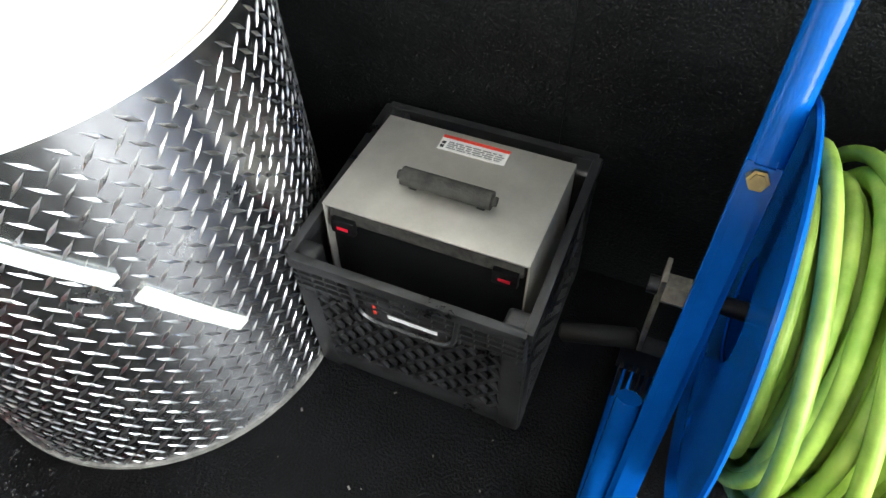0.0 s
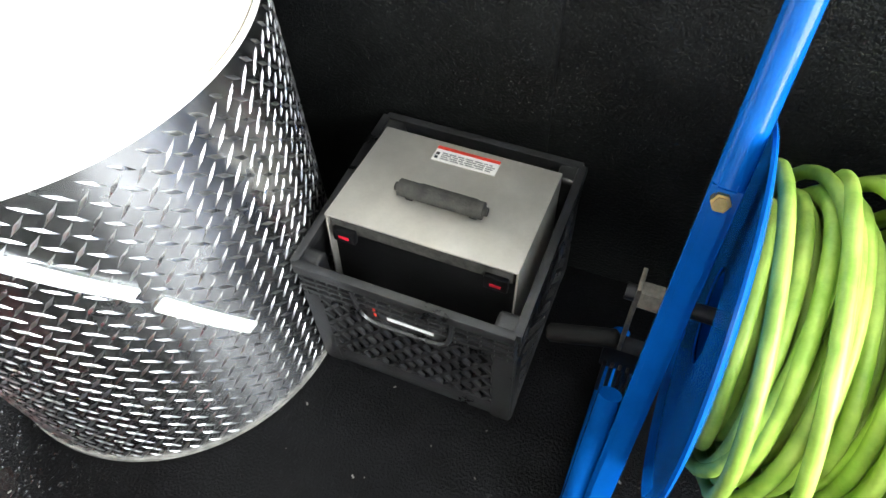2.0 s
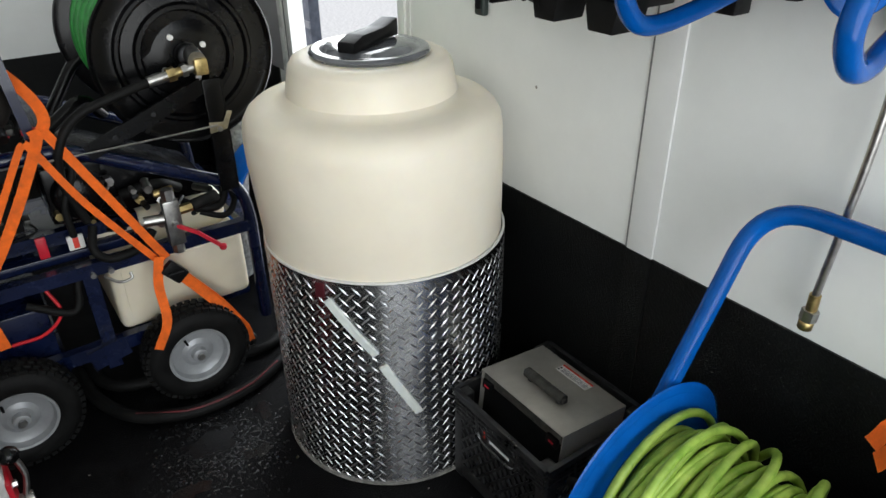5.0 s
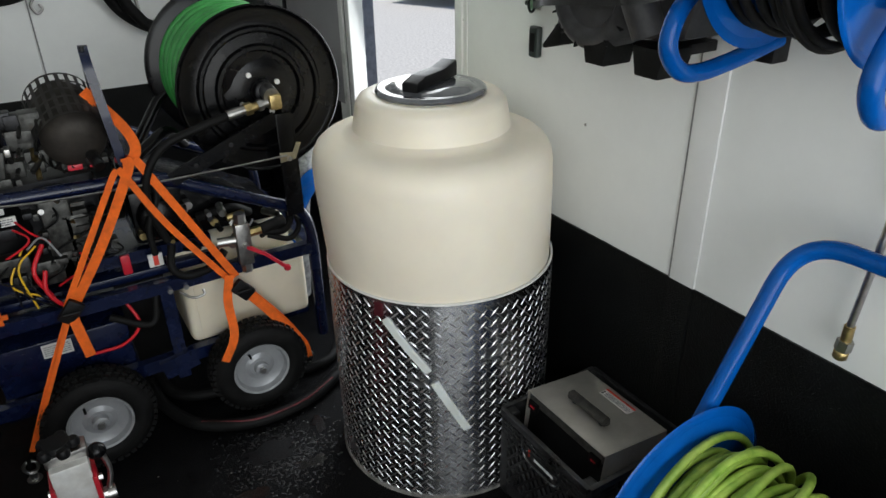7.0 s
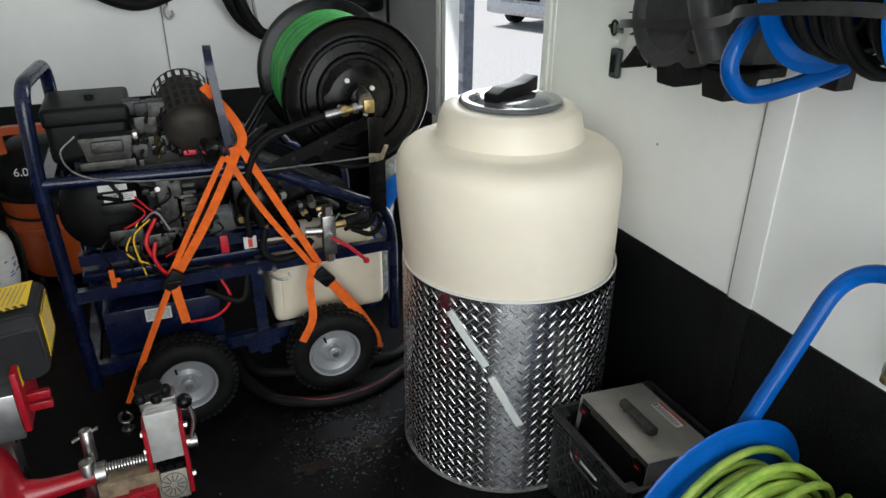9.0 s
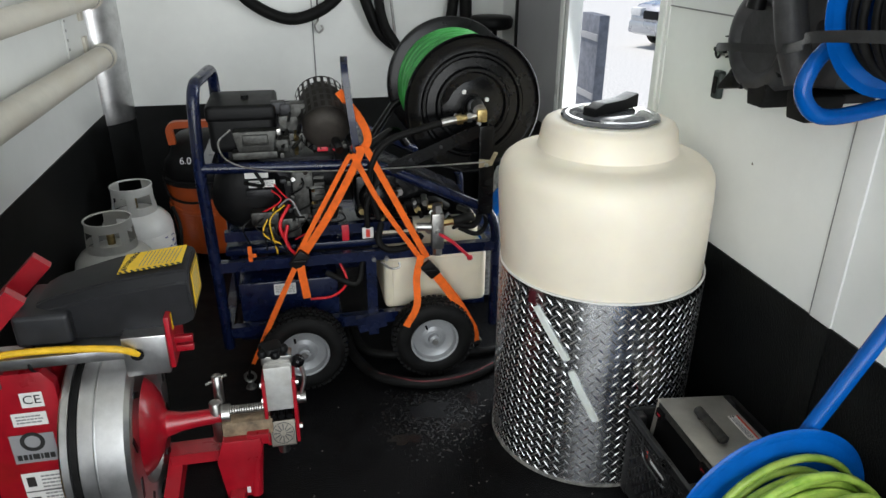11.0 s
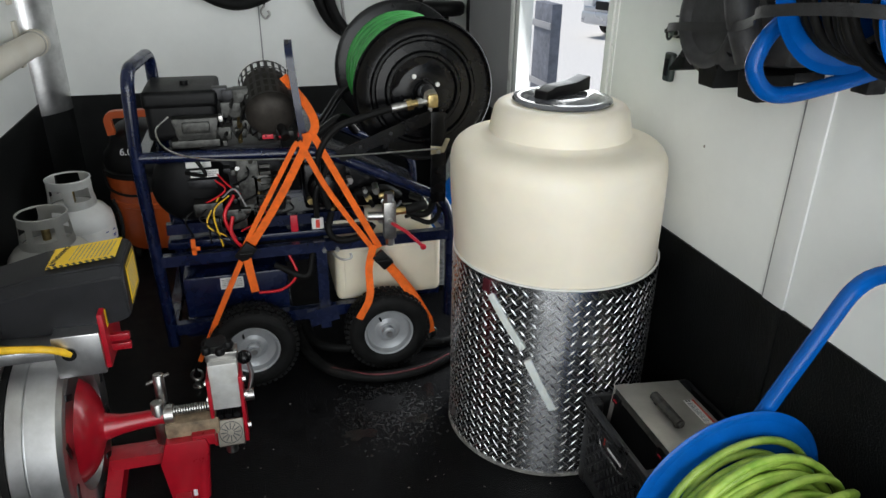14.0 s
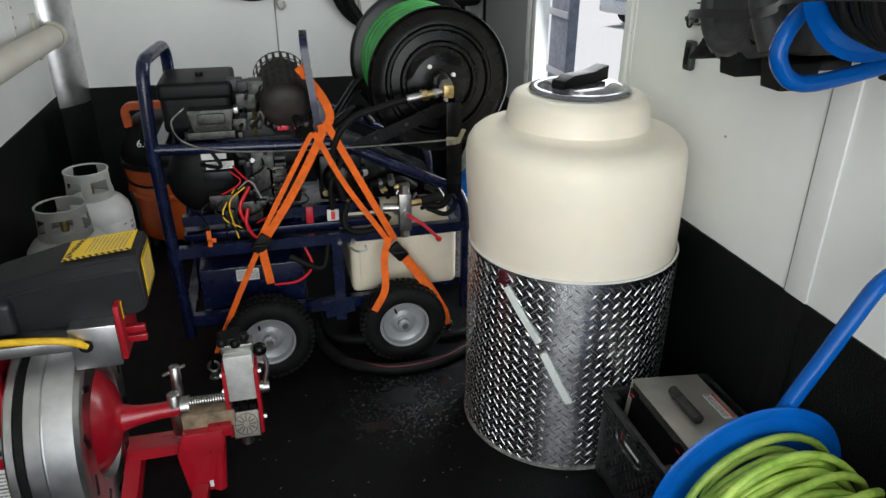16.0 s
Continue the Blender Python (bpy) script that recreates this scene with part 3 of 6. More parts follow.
for y in (UY1 - 0.028, UY0 + 0.028):
    bm = nb(); box(bm, (UX0 - 0.004, y - 0.017, UZ - 0.044), (UX0 + 0.006, y + 0.017, UZ - 0.020), 0.003)
    la = part("latch", bm, M["black_plastic"], mon, "black latch")
    bm = nb(); box(bm, (UX0 - 0.005, y - 0.008, UZ - 0.036), (UX0 - 0.003, y + 0.008, UZ - 0.031), 0.0005); part("latch_mark", bm, M["red_plastic"], la, "red latch insert")
bm = nb()
hy0, hy1, hx = -0.150, -0.016, 0.818
sweep(bm, rounded([(hx, hy0, UZ + 0.018), (hx, hy1, UZ + 0.018)], 0.02), 0.0125, 14)
bmesh.ops.bevel(bm, geom=[e for e in bm.edges if len(e.link_faces[0].verts) > 4 or len(e.link_faces[-1].verts) > 4], offset=0.006, segments=3, affect="EDGES")
box(bm, (hx + 0.004, hy0 + 0.02, UZ), (hx + 0.026, hy1 - 0.026, UZ + 0.012), 0.004)
hd = part("carry_handle", bm, M["grip"], mon, "worn black foam carry handle")
for y in (hy0 + 0.02, hy1 - 0.02):
    bm = nb(); box(bm, (hx - 0.004, y - 0.006, UZ), (hx + 0.012, y + 0.006, UZ + 0.014), 0.002); part("bracket", bm, M["dark_steel"], hd)
lm = facing((0.920, -0.080, UZ + 0.0002), (0, -1, 0), (1, 0, 0))
bm = nb(); plate(bm, lm, 0.098, 0.030); lab = part("warning_label", bm, M["label_white"], mon, "white warning label with red top band")
bm = nb(); plate(bm, lm @ pose(0, 0.0125, 0.0006), 0.098, 0.006); part("label_band", bm, M["label_red"], lab, "red band")
bars("label_print", lm @ pose(0.004, -0.004, 0.001), 0.082, 0.017, 4, M["grey_ink"], lab, 0.5, 3)
bm = nb()
for yy in (-0.001, -0.009):
    plate(bm, lm @ pose(-0.0435, yy, 0.001), 0.005, 0.005)
part("label_symbol", bm, M["ink"], lab)
# the case sits tilted in the crate, its back lower than its front
mon.matrix_basis = Matrix.Translation((UX0, 0, UZ + 0.006)) @ Matrix.Rotation(radians(5.6), 4, "Y") @ Matrix.Translation((-UX0, 0, -UZ)) @ Matrix.Translation(mon.location)

# ---- blue hose reel cart with lime hose beside the wall ----
RX, RY, RZ, RR = 0.73, -0.437, 0.389, 0.215
reel = thing("hose_reel_cart", (RX, -0.58, 0), "blue enamelled steel hose reel stand wound with lime hose", "hose reel")


def flange(y, d):
    bm = nb()
    lathe(bm, (RX, y, RZ), (0, d, 0), [(0.0, 0.055), (0.002, 0.055), (0.002, RR - 0.018), (-0.007, RR - 0.004), (-0.0085, RR), (-0.006, RR + 0.0035), (-0.003, RR + 0.001), (0.0, RR - 0.014), (0, 0.055)], 64)
    return part("flange", bm, M["blue"], reel, "blue pressed steel flange")


flange(RY, -1)
flange(RY - 0.37, 1)
part("drum", lathe(nb(), (RX, RY - 0.003, RZ), (0, -1, 0), [(0, 0.05), (0, 0.085), (0.364, 0.085), (0.364, 0.05)], 32), M["blue"], reel)
M["worn_zinc"] = mat("worn_zinc", (0.20, 0.18, 0.145), 0.5, 0.8, var=0.3, scale=50, bump=0.2, bscale=200)
ax = part("axle", rod(nb(), (RX, RY + 0.090, RZ), (RX, RY - 0.42, RZ), 0.010, seg=12), M["dark_steel"], reel, "threaded steel axle")
part("nut", rod(nb(), (RX, RY + 0.050, RZ), (RX, RY + 0.074, RZ), 0.017, seg=6), M["worn_zinc"], ax)
# handle frame: two legs joined by a top bar
bm = nb()
leg_y, leg_y2 = -0.400, -0.85
path = rounded([(0.535, leg_y + 0.014, 0.017), (0.942, leg_y - 0.022, 0.905), (0.942, leg_y2 + 0.018, 0.912), (0.535, leg_y2, 0.017)], 0.10, 10)
sweep(bm, path, 0.0165, 16)
fr = part("handle_frame", bm, M["blue"], reel, "bent blue tube handle")
for a, b in (((0.535, leg_y + 0.014, 0.017), (0.942, leg_y - 0.022, 0.905)), ((0.535, leg_y2, 0.017), (0.942, leg_y2 + 0.018, 0.912))):
    a, b = Vector(a), Vector(b)
    bm = nb()
    sweep(bm, [a + (b - a) * 0.02, a + (b - a) * 0.60], 0, sq=(0.030, 0.041))
    bmesh.ops.bevel(bm, geom=bm.edges[:], offset=0.006, segments=2, affect="EDGES")
    part("leg_channel", bm, M["blue"], reel, "pressed blue leg channel")
for y in (leg_y, leg_y2):
    bm = nb()
    sweep(bm, rounded([(0.66, y + 0.034 * (1 if y == leg_y else -1), 0.27), (0.53, y + 0.04 * (1 if y == leg_y else -1), 0.016), (0.90, y + 0.036 * (1 if y == leg_y else -1), 0.016)], 0.05), 0.0145, 14)
    part("foot", bm, M["blue"], reel)
    part("bolt", lathe(nb(), (0.751, y + (-0.004 if y == leg_y else 0.004), 0.5435), (-0.909, 0, 0.417), [(-0.01, 0), (-0.01, 0.010), (0.003, 0.010), (0.003, 0.007), (0.006, 0.007), (0.006, 0)], 6), M["brass"], reel, "yellow zinc bolt")
# crank
bm = nb(); prism(bm, [(RX - 0.016, RZ + 0.03), (RX + 0.016, RZ + 0.03), (RX + 0.012, RZ - 0.115), (RX - 0.012, RZ - 0.115)], "y", RY + 0.074, RY + 0.079, 0.001)
cr = part("crank_arm", bm, M["worn_zinc"], reel, "steel crank arm")
bm = nb(); rod(bm, (RX, RY + 0.079, RZ - 0.108), (RX - 0.010, RY + 0.168, RZ - 0.130), 0.0125, bev=0.005)
part("crank_grip", bm, M["rubber"], cr, "worn black grip")
bm = nb(); box(bm, (RX - 0.012, RY + 0.04, RZ - 0.165), (RX + 0.012, RY + 0.095, RZ - 0.115), 0.002)
comb = part("ratchet_comb", bm, M["dark_steel"], reel, "finned metal ratchet")
for k in range(5):
    bm = nb(); box(bm, (RX - 0.02, RY + 0.045 + k * 0.010, RZ - 0.225), (RX + 0.02, RY + 0.050 + k * 0.010, RZ - 0.15), 0.001)
    part("fin", bm, M["dark_steel"], comb)

# the hose: layers of turns, each an own loop
rnd = random.Random(5)


def hose_turn(y0, y1, r, wob, ph, hr=0.0080):
    pts = []
    n = 44
    for i in range(n):
        a = 2 * math.pi * i / n
        t = 0.5 - 0.5 * math.cos(a + ph)
        rr = r + wob * math.sin(a * 2 + ph) + 0.4 * wob * math.sin(a * 3 + 2 * ph)
        pts.append((RX + rr * math.cos(a), y0 + (y1 - y0) * t, RZ + rr * math.sin(a)))
    return part("hose_turn", sweep(nb(), pts, hr, 9, closed=True), M["hose_lime"], reel)


for r, gap, lean_y, wob in ((0.101, 0.0168, 0.006, 0.001), (0.117, 0.0172, 0.014, 0.002), (0.134, 0.0180, 0.024, 0.003)):
    y = RY - 0.014 - rnd.uniform(0, 0.008)
    while y > RY - 0.345:
        hose_turn(y, max(y - lean_y, RY - 0.358), r, wob, rnd.uniform(0, 6))
        y -= gap * rnd.uniform(0.97, 1.12)
y = RY - 0.018
while y > RY - 0.325:
    hose_turn(y, max(RY - 0.355, min(RY - 0.012, y - rnd.uniform(-0.02, 0.055))), rnd.uniform(0.147, 0.158), 0.005, rnd.uniform(-0.8, 0.8) + 1.2)
    y -= rnd.uniform(0.015, 0.025)
for y0, y1, r, wob, ph in ((0.022, 0.085, 0.172, 0.007, 0.9), (0.05, 0.018, 0.176, 0.008, 2.3), (0.095, 0.150, 0.171, 0.006, 0.4), (0.13, 0.075, 0.180, 0.009, 1.7), (0.175, 0.26, 0.172, 0.007, 1.1),
                           (0.215, 0.30, 0.178, 0.008, 0.2), (0.255, 0.19, 0.170, 0.006, 2.0), (0.315, 0.345, 0.174, 0.008, 1.4), (0.02, 0.20, 0.186, 0.008, 1.25), (0.30, 0.34, 0.186, 0.012, 2.6)):
    hose_turn(RY - y0, RY - y1, r, wob, ph)

# ---- jetter cart: navy tube frame, engine, pump, jug tank, hose reel on top ----
F, B = 0.855, 1.36
cart = thing("jetter_cart", (0.02, 1.08, 0), "navy tube-framed engine jetter cart strapped to the floor", "jetter cart")
rng = random.Random(11)


def tube(name, pts, r=0.017, rad=0.05, material=None, parent=None, label="", seg=12):
    return part(name, sweep(nb(), rounded(pts, rad) if len(pts) > 2 else pts, r, seg), material or M["navy"], parent or cart, label)


def bar(name, p, q, w=0.036, h=0.036, material=None, label="", parent=None):
    return part(name, sweep(nb(), [p, q], 0, sq=(w, h)), material or M["navy"], parent or cart, label)


tube("end_loop", [(-0.452, F, 0.15), (-0.470, F, 0.82), (-0.458, F, 1.062), (-0.430, F + 0.34, 1.062), (-0.430, F + 0.34, 0.15)], 0.019, 0.07, label="bent navy tube handle loop")
tube("top_rail", [(-0.462, F, 0.805), (0.085, F, 0.790), (0.487, F, 0.595), (0.508, F, 0.50), (0.508, F, 0.14)], 0.018, 0.05)
tube("top_rail", [(-0.44, B, 0.805), (0.085, B, 0.790), (0.487, B, 0.595), (0.508, B, 0.14)], 0.018, 0.05)
bar("side_rail", (-0.45, F, 0.462), (0.50, F, 0.466), 0.03, 0.036)
bar("side_rail", (-0.44, B, 0.462), (0.50, B, 0.466), 0.03, 0.036)
bar("side_rail", (-0.43, F + 0.09, 0.535), (0.22, F + 0.09, 0.535), 0.03, 0.036)
bar("side_rail", (-0.44, F + 0.01, 0.205), (0.30, F + 0.01, 0.212), 0.03, 0.04)
bar("side_rail", (-0.44, B, 0.205), (0.50, B, 0.212), 0.03, 0.04)
bar("upright", (0.058, F + 0.02, 0.14), (0.058, F + 0.02, 0.46))
for x, z in ((-0.45, 0.205), (0.50, 0.466), (0.06, 0.795), (-0.45, 0.80), (0.2, 0.205)):
    bar("cross_rail", (x, F + 0.012, z), (x, B - 0.012, z), 0.034, 0.034)
# second loop that carries the strap
bm = nb()
sweep(bm, rounded([(0.03, F - 0.002, 0.78), (-0.002, F - 0.002, 1.10), (0.002, F + 0.05, 1.118), (0.03, F + 0.34, 0.80)], 0.03), 0, sq=(0.040, 0.022))
lp = part("strap_loop", bm, M["navy"], cart, "upright navy loop")
part("bolt", rod(nb(), (-0.003, F + 0.012, 1.105), (-0.003, F + 0.012, 1.135), 0.006, seg=8), M["dark_steel"], lp)
for x in (0.066, 0.11):
    part("bolt", rod(nb(), (x, F - 0.025, 0.452), (x, F - 0.012, 0.452), 0.008, seg=6), M["steel"], cart)
part("hook_pin", sweep(nb(), curve([(0.09, F - 0.02, 0.44), (0.12, F - 0.045, 0.425), (0.15, F - 0.05, 0.43), (0.15, F - 0.045, 0.445)]), 0.004, 8), M["steel"], cart)
bar("gusset", (0.0, F - 0.006, 0.19), (0.10, F - 0.006, 0.21), 0.02, 0.06)
part("axle", rod(nb(), (-0.195, 0.76, 0.152), (-0.195, B + 0.05, 0.152), 0.010), M["steel"], cart)
part("axle", rod(nb(), (0.264, 0.76, 0.152), (0.264, B + 0.05, 0.152), 0.010), M["steel"], cart)
for x in (-0.195, 0.264):
    for y in (F + 0.02, B - 0.02):
        bm = nb(); box(bm, (x - 0.025, y - 0.02, 0.14), (x + 0.025, y + 0.02, 0.20), 0.003); part("axle_block", bm, M["navy"], cart)


def wheel(x, y, d):
    R = 0.152
    w = part("tyre", lathe(nb(), (x, y, R), (0, d, 0), [(0.008, 0.085), (0.0, 0.098), (0.002, 0.125), (0.012, 0.140), (0.024, 0.1455), (0.066, 0.1455), (0.078, 0.140), (0.088, 0.125), (0.09, 0.098), (0.082, 0.085)], 48), M["rubber"], cart, "black pneumatic tyre with block tread")
    bm = nb()
    for k in range(44):
        for j, h in enumerate((0.012, 0.031, 0.050, 0.068)):
            a = 2 * math.pi * (k + (j % 2) * 0.5) / 44
            m = Matrix.Translation((x, y + d * (h + 0.0045), R)) @ Matrix.Rotation(a, 4, "Y")
            rr = 0.1500 if 0 < j < 3 else 0.1465
            box(bm, (-0.0075, -0.0065, rr - 0.008), (0.0075, 0.0065, rr + 0.002), m=m)
    tr = part("tread", bm, M["rubber"], w, "block tread")
    tr["kind"] = "stuff"
    rim = part("rim", lathe(nb(), (x, y, R), (0, d, 0), [(0.012, 0.088), (0.004, 0.086), (0.006, 0.079), (0.022, 0.073), (0.028, 0.060), (0.030, 0.045), (0.022, 0.032), (0.022, 0.022), (0.004, 0.021), (0.002, 0.017), (0.002, 0)], 40), M["alu_rim"], w, "grey painted steel rim", 22)
    part("hub_nut", rod(nb(), (x, y - d * 0.006, R), (x, y + d * 0.006, R), 0.011, seg=6), M["steel"], w)
    part("valve_stem", rod(nb(), (x - 0.030, y + d * 0.02, R + 0.056), (x - 0.028, y + d * 0.002, R + 0.052), 0.0035, seg=8), M["black_plastic"], w)
    return w


M["alu_rim"] = mat("grey_rim_paint", (0.36, 0.37, 0.38), 0.35, 0.25, var=0.1, scale=12)
for x in (-0.195, 0.264):
    wheel(x, 0.742, 1)
    wheel(x, B + 0.14, -1)

# cream jug tank
bm = nb()
box(bm, (0.105, F + 0.03, 0.222), (0.487, B - 0.06, 0.445), 0.03, seg=4)
jug = part("jug_tank", bm, M["jug_plastic"], cart, "cream plastic water tank")
bm = nb(); box(bm, (0.085, F + 0.09, 0.43), (0.47, B - 0.08, 0.545), 0.04, seg=4); part("tank_top", bm, M["jug_plastic"], jug)
bm = nb(); box(bm, (0.135, F + 0.027, 0.25), (0.46, F + 0.034, 0.42), 0.003); part("panel_rib", bm, M["jug_plastic"], jug)
bm = nb(); box(bm, (0.15, F + 0.06, 0.196), (0.49, B - 0.07, 0.228), 0.004); part("tank_shelf", bm, M["navy"], cart)
# battery box
bm = nb(); box(bm, (-0.40, F + 0.03, 0.225), (-0.06, F + 0.26, 0.375), 0.008); bb = part("battery_box", bm, M["navy"], cart, "navy battery box with white label")
lm = facing((-0.245, F + 0.0285, 0.345), (1, 0, 0), (0, 0, 1))
bm = nb(); plate(bm, lm, 0.075, 0.042); lb = part("paper_label", bm, M["label_white"], bb, "white printed label")
bars("label_print", lm @ pose(0, 0, 0.0012), 0.066, 0.032, 5, M["grey_ink"], lb, 0.4, 5)
bm = nb(); box(bm, (-0.41, F + 0.02, 0.16), (-0.05, B - 0.02, 0.19), 0.004); part("deck", bm, M["navy"], cart)
bm = nb(); box(bm, (-0.43, F + 0.05, 0.475), (0.24, B - 0.04, 0.50), 0.004); part("engine_deck", bm, M["navy"], cart)

# engine
eng = part("engine_block", box(nb(), (-0.30, F + 0.10, 0.56), (-0.04, B - 0.10, 0.80), 0.02), M["dark_steel"], cart, "dark engine block")
bm = nb(); lathe(bm, (-0.335, F + 0.05, 0.68), (0, 1, 0), [(0, 0), (0.0, 0.05), (0.012, 0.095), (0.03, 0.118), (0.12, 0.122), (0.14, 0.10)], 36); part("recoil_housing", bm, M["black_plastic"], eng, "black round starter housing")
bm = nb(); box(bm, (-0.435, F + 0.055, 0.835), (-0.225, F + 0.30, 0.985), 0.022, seg=3); ab = part("air_filter_box", bm, M["black_plastic"], eng, "black plastic air filter box")
bm = nb(); box(bm, (-0.44, F + 0.05, 0.935), (-0.22, F + 0.305, 0.988), 0.016, seg=3); part("filter_cover", bm, M["black_plastic"], ab)
part("wing_nut", rod(nb(), (-0.32, F + 0.16, 0.985), (-0.32, F + 0.16, 1.0), 0.013, seg=8), M["black_plastic"], ab)
bm = nb(); prism(bm, [(-0.345, 0.848), (-0.235, 0.848), (-0.222, 0.915), (-0.36, 0.915)], "y", F + 0.005, F + 0.055, 0.006); part("carburettor_cover", bm, M["cast"], eng, "cast silver cover")
bm = nb(); box(bm, (-0.33, F - 0.004, 0.872), (-0.25, F + 0.006, 0.905), 0.006); box(bm, (-0.365, F, 0.826), (-0.225, F + 0.05, 0.85), 0.004); part("cover_rib", bm, M["cast"], eng)
for k in range(9):
    x = rng.uniform(-0.215, -0.150); z = rng.uniform(0.84, 0.99); s = rng.uniform(0.012, 0.03)
    bm = nb(); box(bm, (x - s, F + 0.03 + rng.uniform(0, 0.04), z - s * 0.8), (x + s, F + 0.10, z + s * 0.9), 0.004)
    part("engine_fitting", bm, rng.choice([M["cast"], M["dark_steel"], M["cast"]]), eng)
for k in range(6):
    bm = nb(); rod(bm, (-0.21 + k * 0.013, F + 0.02, 0.85 + (k % 3) * 0.045), (-0.20 + k * 0.012, F + 0.07, 0.86 + (k % 3) * 0.05), 0.005, seg=8); part("bolt", bm, M["cast"], eng)
# muffler
mc = Vector((-0.066, F - 0.01, 0.905))
md = Vector((-0.03, 0.93, 0.28)).normalized()
mf = part("muffler", lathe(nb(), mc, md, [(0.0, 0), (0.002, 0.035), (0.010, 0.058), (0.024, 0.072), (0.036, 0.076), (0.20, 0.072), (0.21, 0.05), (0.21, 0)], 36), mat("burnt_steel", (0.06, 0.052, 0.045), 0.6, 0.6, var=0.3, scale=14), eng, "burnt brown steel muffler")
u, w, d3 = basis(md)
bm = nb()
for k in range(24):
    a0 = 2 * math.pi * k / 24
    for (h0, h1) in ((0.016, 0.215),):
        q = [mc + md * h + (u * math.cos(a) + w * math.sin(a)) * 0.087 for h, a in ((h0, a0), (h0, a0 + 0.12), (h1, a0 + 0.12), (h1, a0))]
        f = bm.faces.new([bm.verts.new(v) for v in q])
for h in (0.012, 0.052, 0.092, 0.132, 0.172, 0.210):
    lathe(bm, mc + md * h, md, [(0, 0.0865), (0.009, 0.0865)], 36)
r = bmesh.ops.solidify(bm, geom=bm.faces[:], thickness=0.0016)
gd = part("heat_guard", bm, mat("guard_steel", (0.09, 0.085, 0.08), 0.5, 0.7, var=0.3, scale=20), mf, "perforated steel heat guard")
gd["kind"] = "stuff"
part("outlet", sweep(nb(), curve([mc + Vector((0.025, 0.01, -0.03)), mc + Vector((0.03, -0.03, -0.036)), mc + Vector((0.034, -0.05, -0.046))]), 0.014, 12), M["dark_steel"], mf)
# crankcase, labels
for x, z, sx, sz in ((-0.155, 0.70, 0.035, 0.085), (-0.115, 0.66, 0.03, 0.06), (-0.20, 0.575, 0.06, 0.035), (-0.26, 0.565, 0.04, 0.02), (-0.16, 0.58, 0.02, 0.05)):
    bm = nb(); box(bm, (x - sx, F + 0.02, z - sz), (x + sx, F + 0.12, z + sz), 0.008); part("crankcase", bm, M["cast"], eng, "cast aluminium casing")
for k in range(7):
    x, z = rng.uniform(-0.20, -0.09), rng.uniform(0.60, 0.78)
    part("bolt", rod(nb(), (x, F + 0.005, z), (x, F + 0.03, z), 0.006, seg=6), M["cast"], eng)
for k in range(6):
    bm = nb(); box(bm, (-0.118 + 0.0, F + 0.012, 0.635 + k * 0.022), (-0.085, F + 0.022, 0.645 + k * 0.022)); part("cooling_fin", bm, M["cast"], eng)
for (x, z, wd, hh, mt) in ((-0.300, 0.765, 0.075, 0.02, "label_white"), (-0.285, 0.735, 0.085, 0.024, "label_white"), (-0.295, 0.70, 0.085, 0.03, "dark_steel")):
    bm = nb(); box(bm, (x - wd / 2, F + 0.025, z - hh / 2), (x + wd / 2, F + 0.032, z + hh / 2), 0.002)
    l1 = part("engine_label", bm, M[mt], eng, "printed engine plate")
bars("label_print", facing((-0.285, F + 0.0248, 0.735), (1, 0, 0), (0, 0, 1)), 0.07, 0.018, 3, M["grey_ink"], eng, 0.5, 7)
part("regulator", box(nb(), (-0.33, F + 0.0, 0.60), (-0.24, F + 0.05, 0.645), 0.006), M["cast"], eng)
for k in range(34):
    x, z, y = rng.uniform(-0.22, 0.0), rng.choice([rng.uniform(0.60, 0.78), rng.uniform(0.83, 0.95)]), F + rng.uniform(-0.005, 0.04)
    mt2 = rng.choice(["cast", "cast", "dark_steel", "black_plastic", "brass", "steel"])
    if rng.random() < 0.55:
        bm = rod(nb(), (x, y, z), (x + rng.uniform(-0.03, 0.03), y + 0.03, z + rng.uniform(-0.02, 0.02)), rng.uniform(0.003, 0.008), seg=8)
    else:
        bm = box(nb(), (x - rng.uniform(0.004, 0.014), y, z - rng.uniform(0.004, 0.012)), (x + 0.008, y + 0.04, z + 0.008), 0.002)
    part("engine_fitting", bm, M[mt2], eng)
for k in range(9):
    x0, z0 = rng.uniform(-0.32, -0.02), rng.uniform(0.60, 0.78)
    part("engine_wire", sweep(nb(), curve([(x0, F + 0.03, z0), (x0 + rng.uniform(-0.05, 0.05), F - 0.004, z0 - 0.03), (x0 + rng.uniform(-0.08, 0.08), F + 0.02, z0 - rng.uniform(0.05, 0.12))], 5), 0.003, 6), rng.choice([M["black_plastic"], M["black_plastic"], M["red_wire"], M["rubber"]]), eng)
for k in range(16):
    x = rng.uniform(0.10, 0.44); z = rng.uniform(0.53, 0.60) if x > 0.3 else rng.uniform(0.53, 0.70)
    bm = rod(nb(), (x, F + 0.0, z), (x + rng.uniform(-0.04, 0.04), F + 0.05, z + rng.uniform(-0.02, 0.02)), rng.uniform(0.005, 0.012), seg=rng.choice([6, 10]))
    part("pump_fitting", bm, M[rng.choice(["cast", "steel", "brass", "black_plastic", "dark_steel", "dark_steel"])], cart)
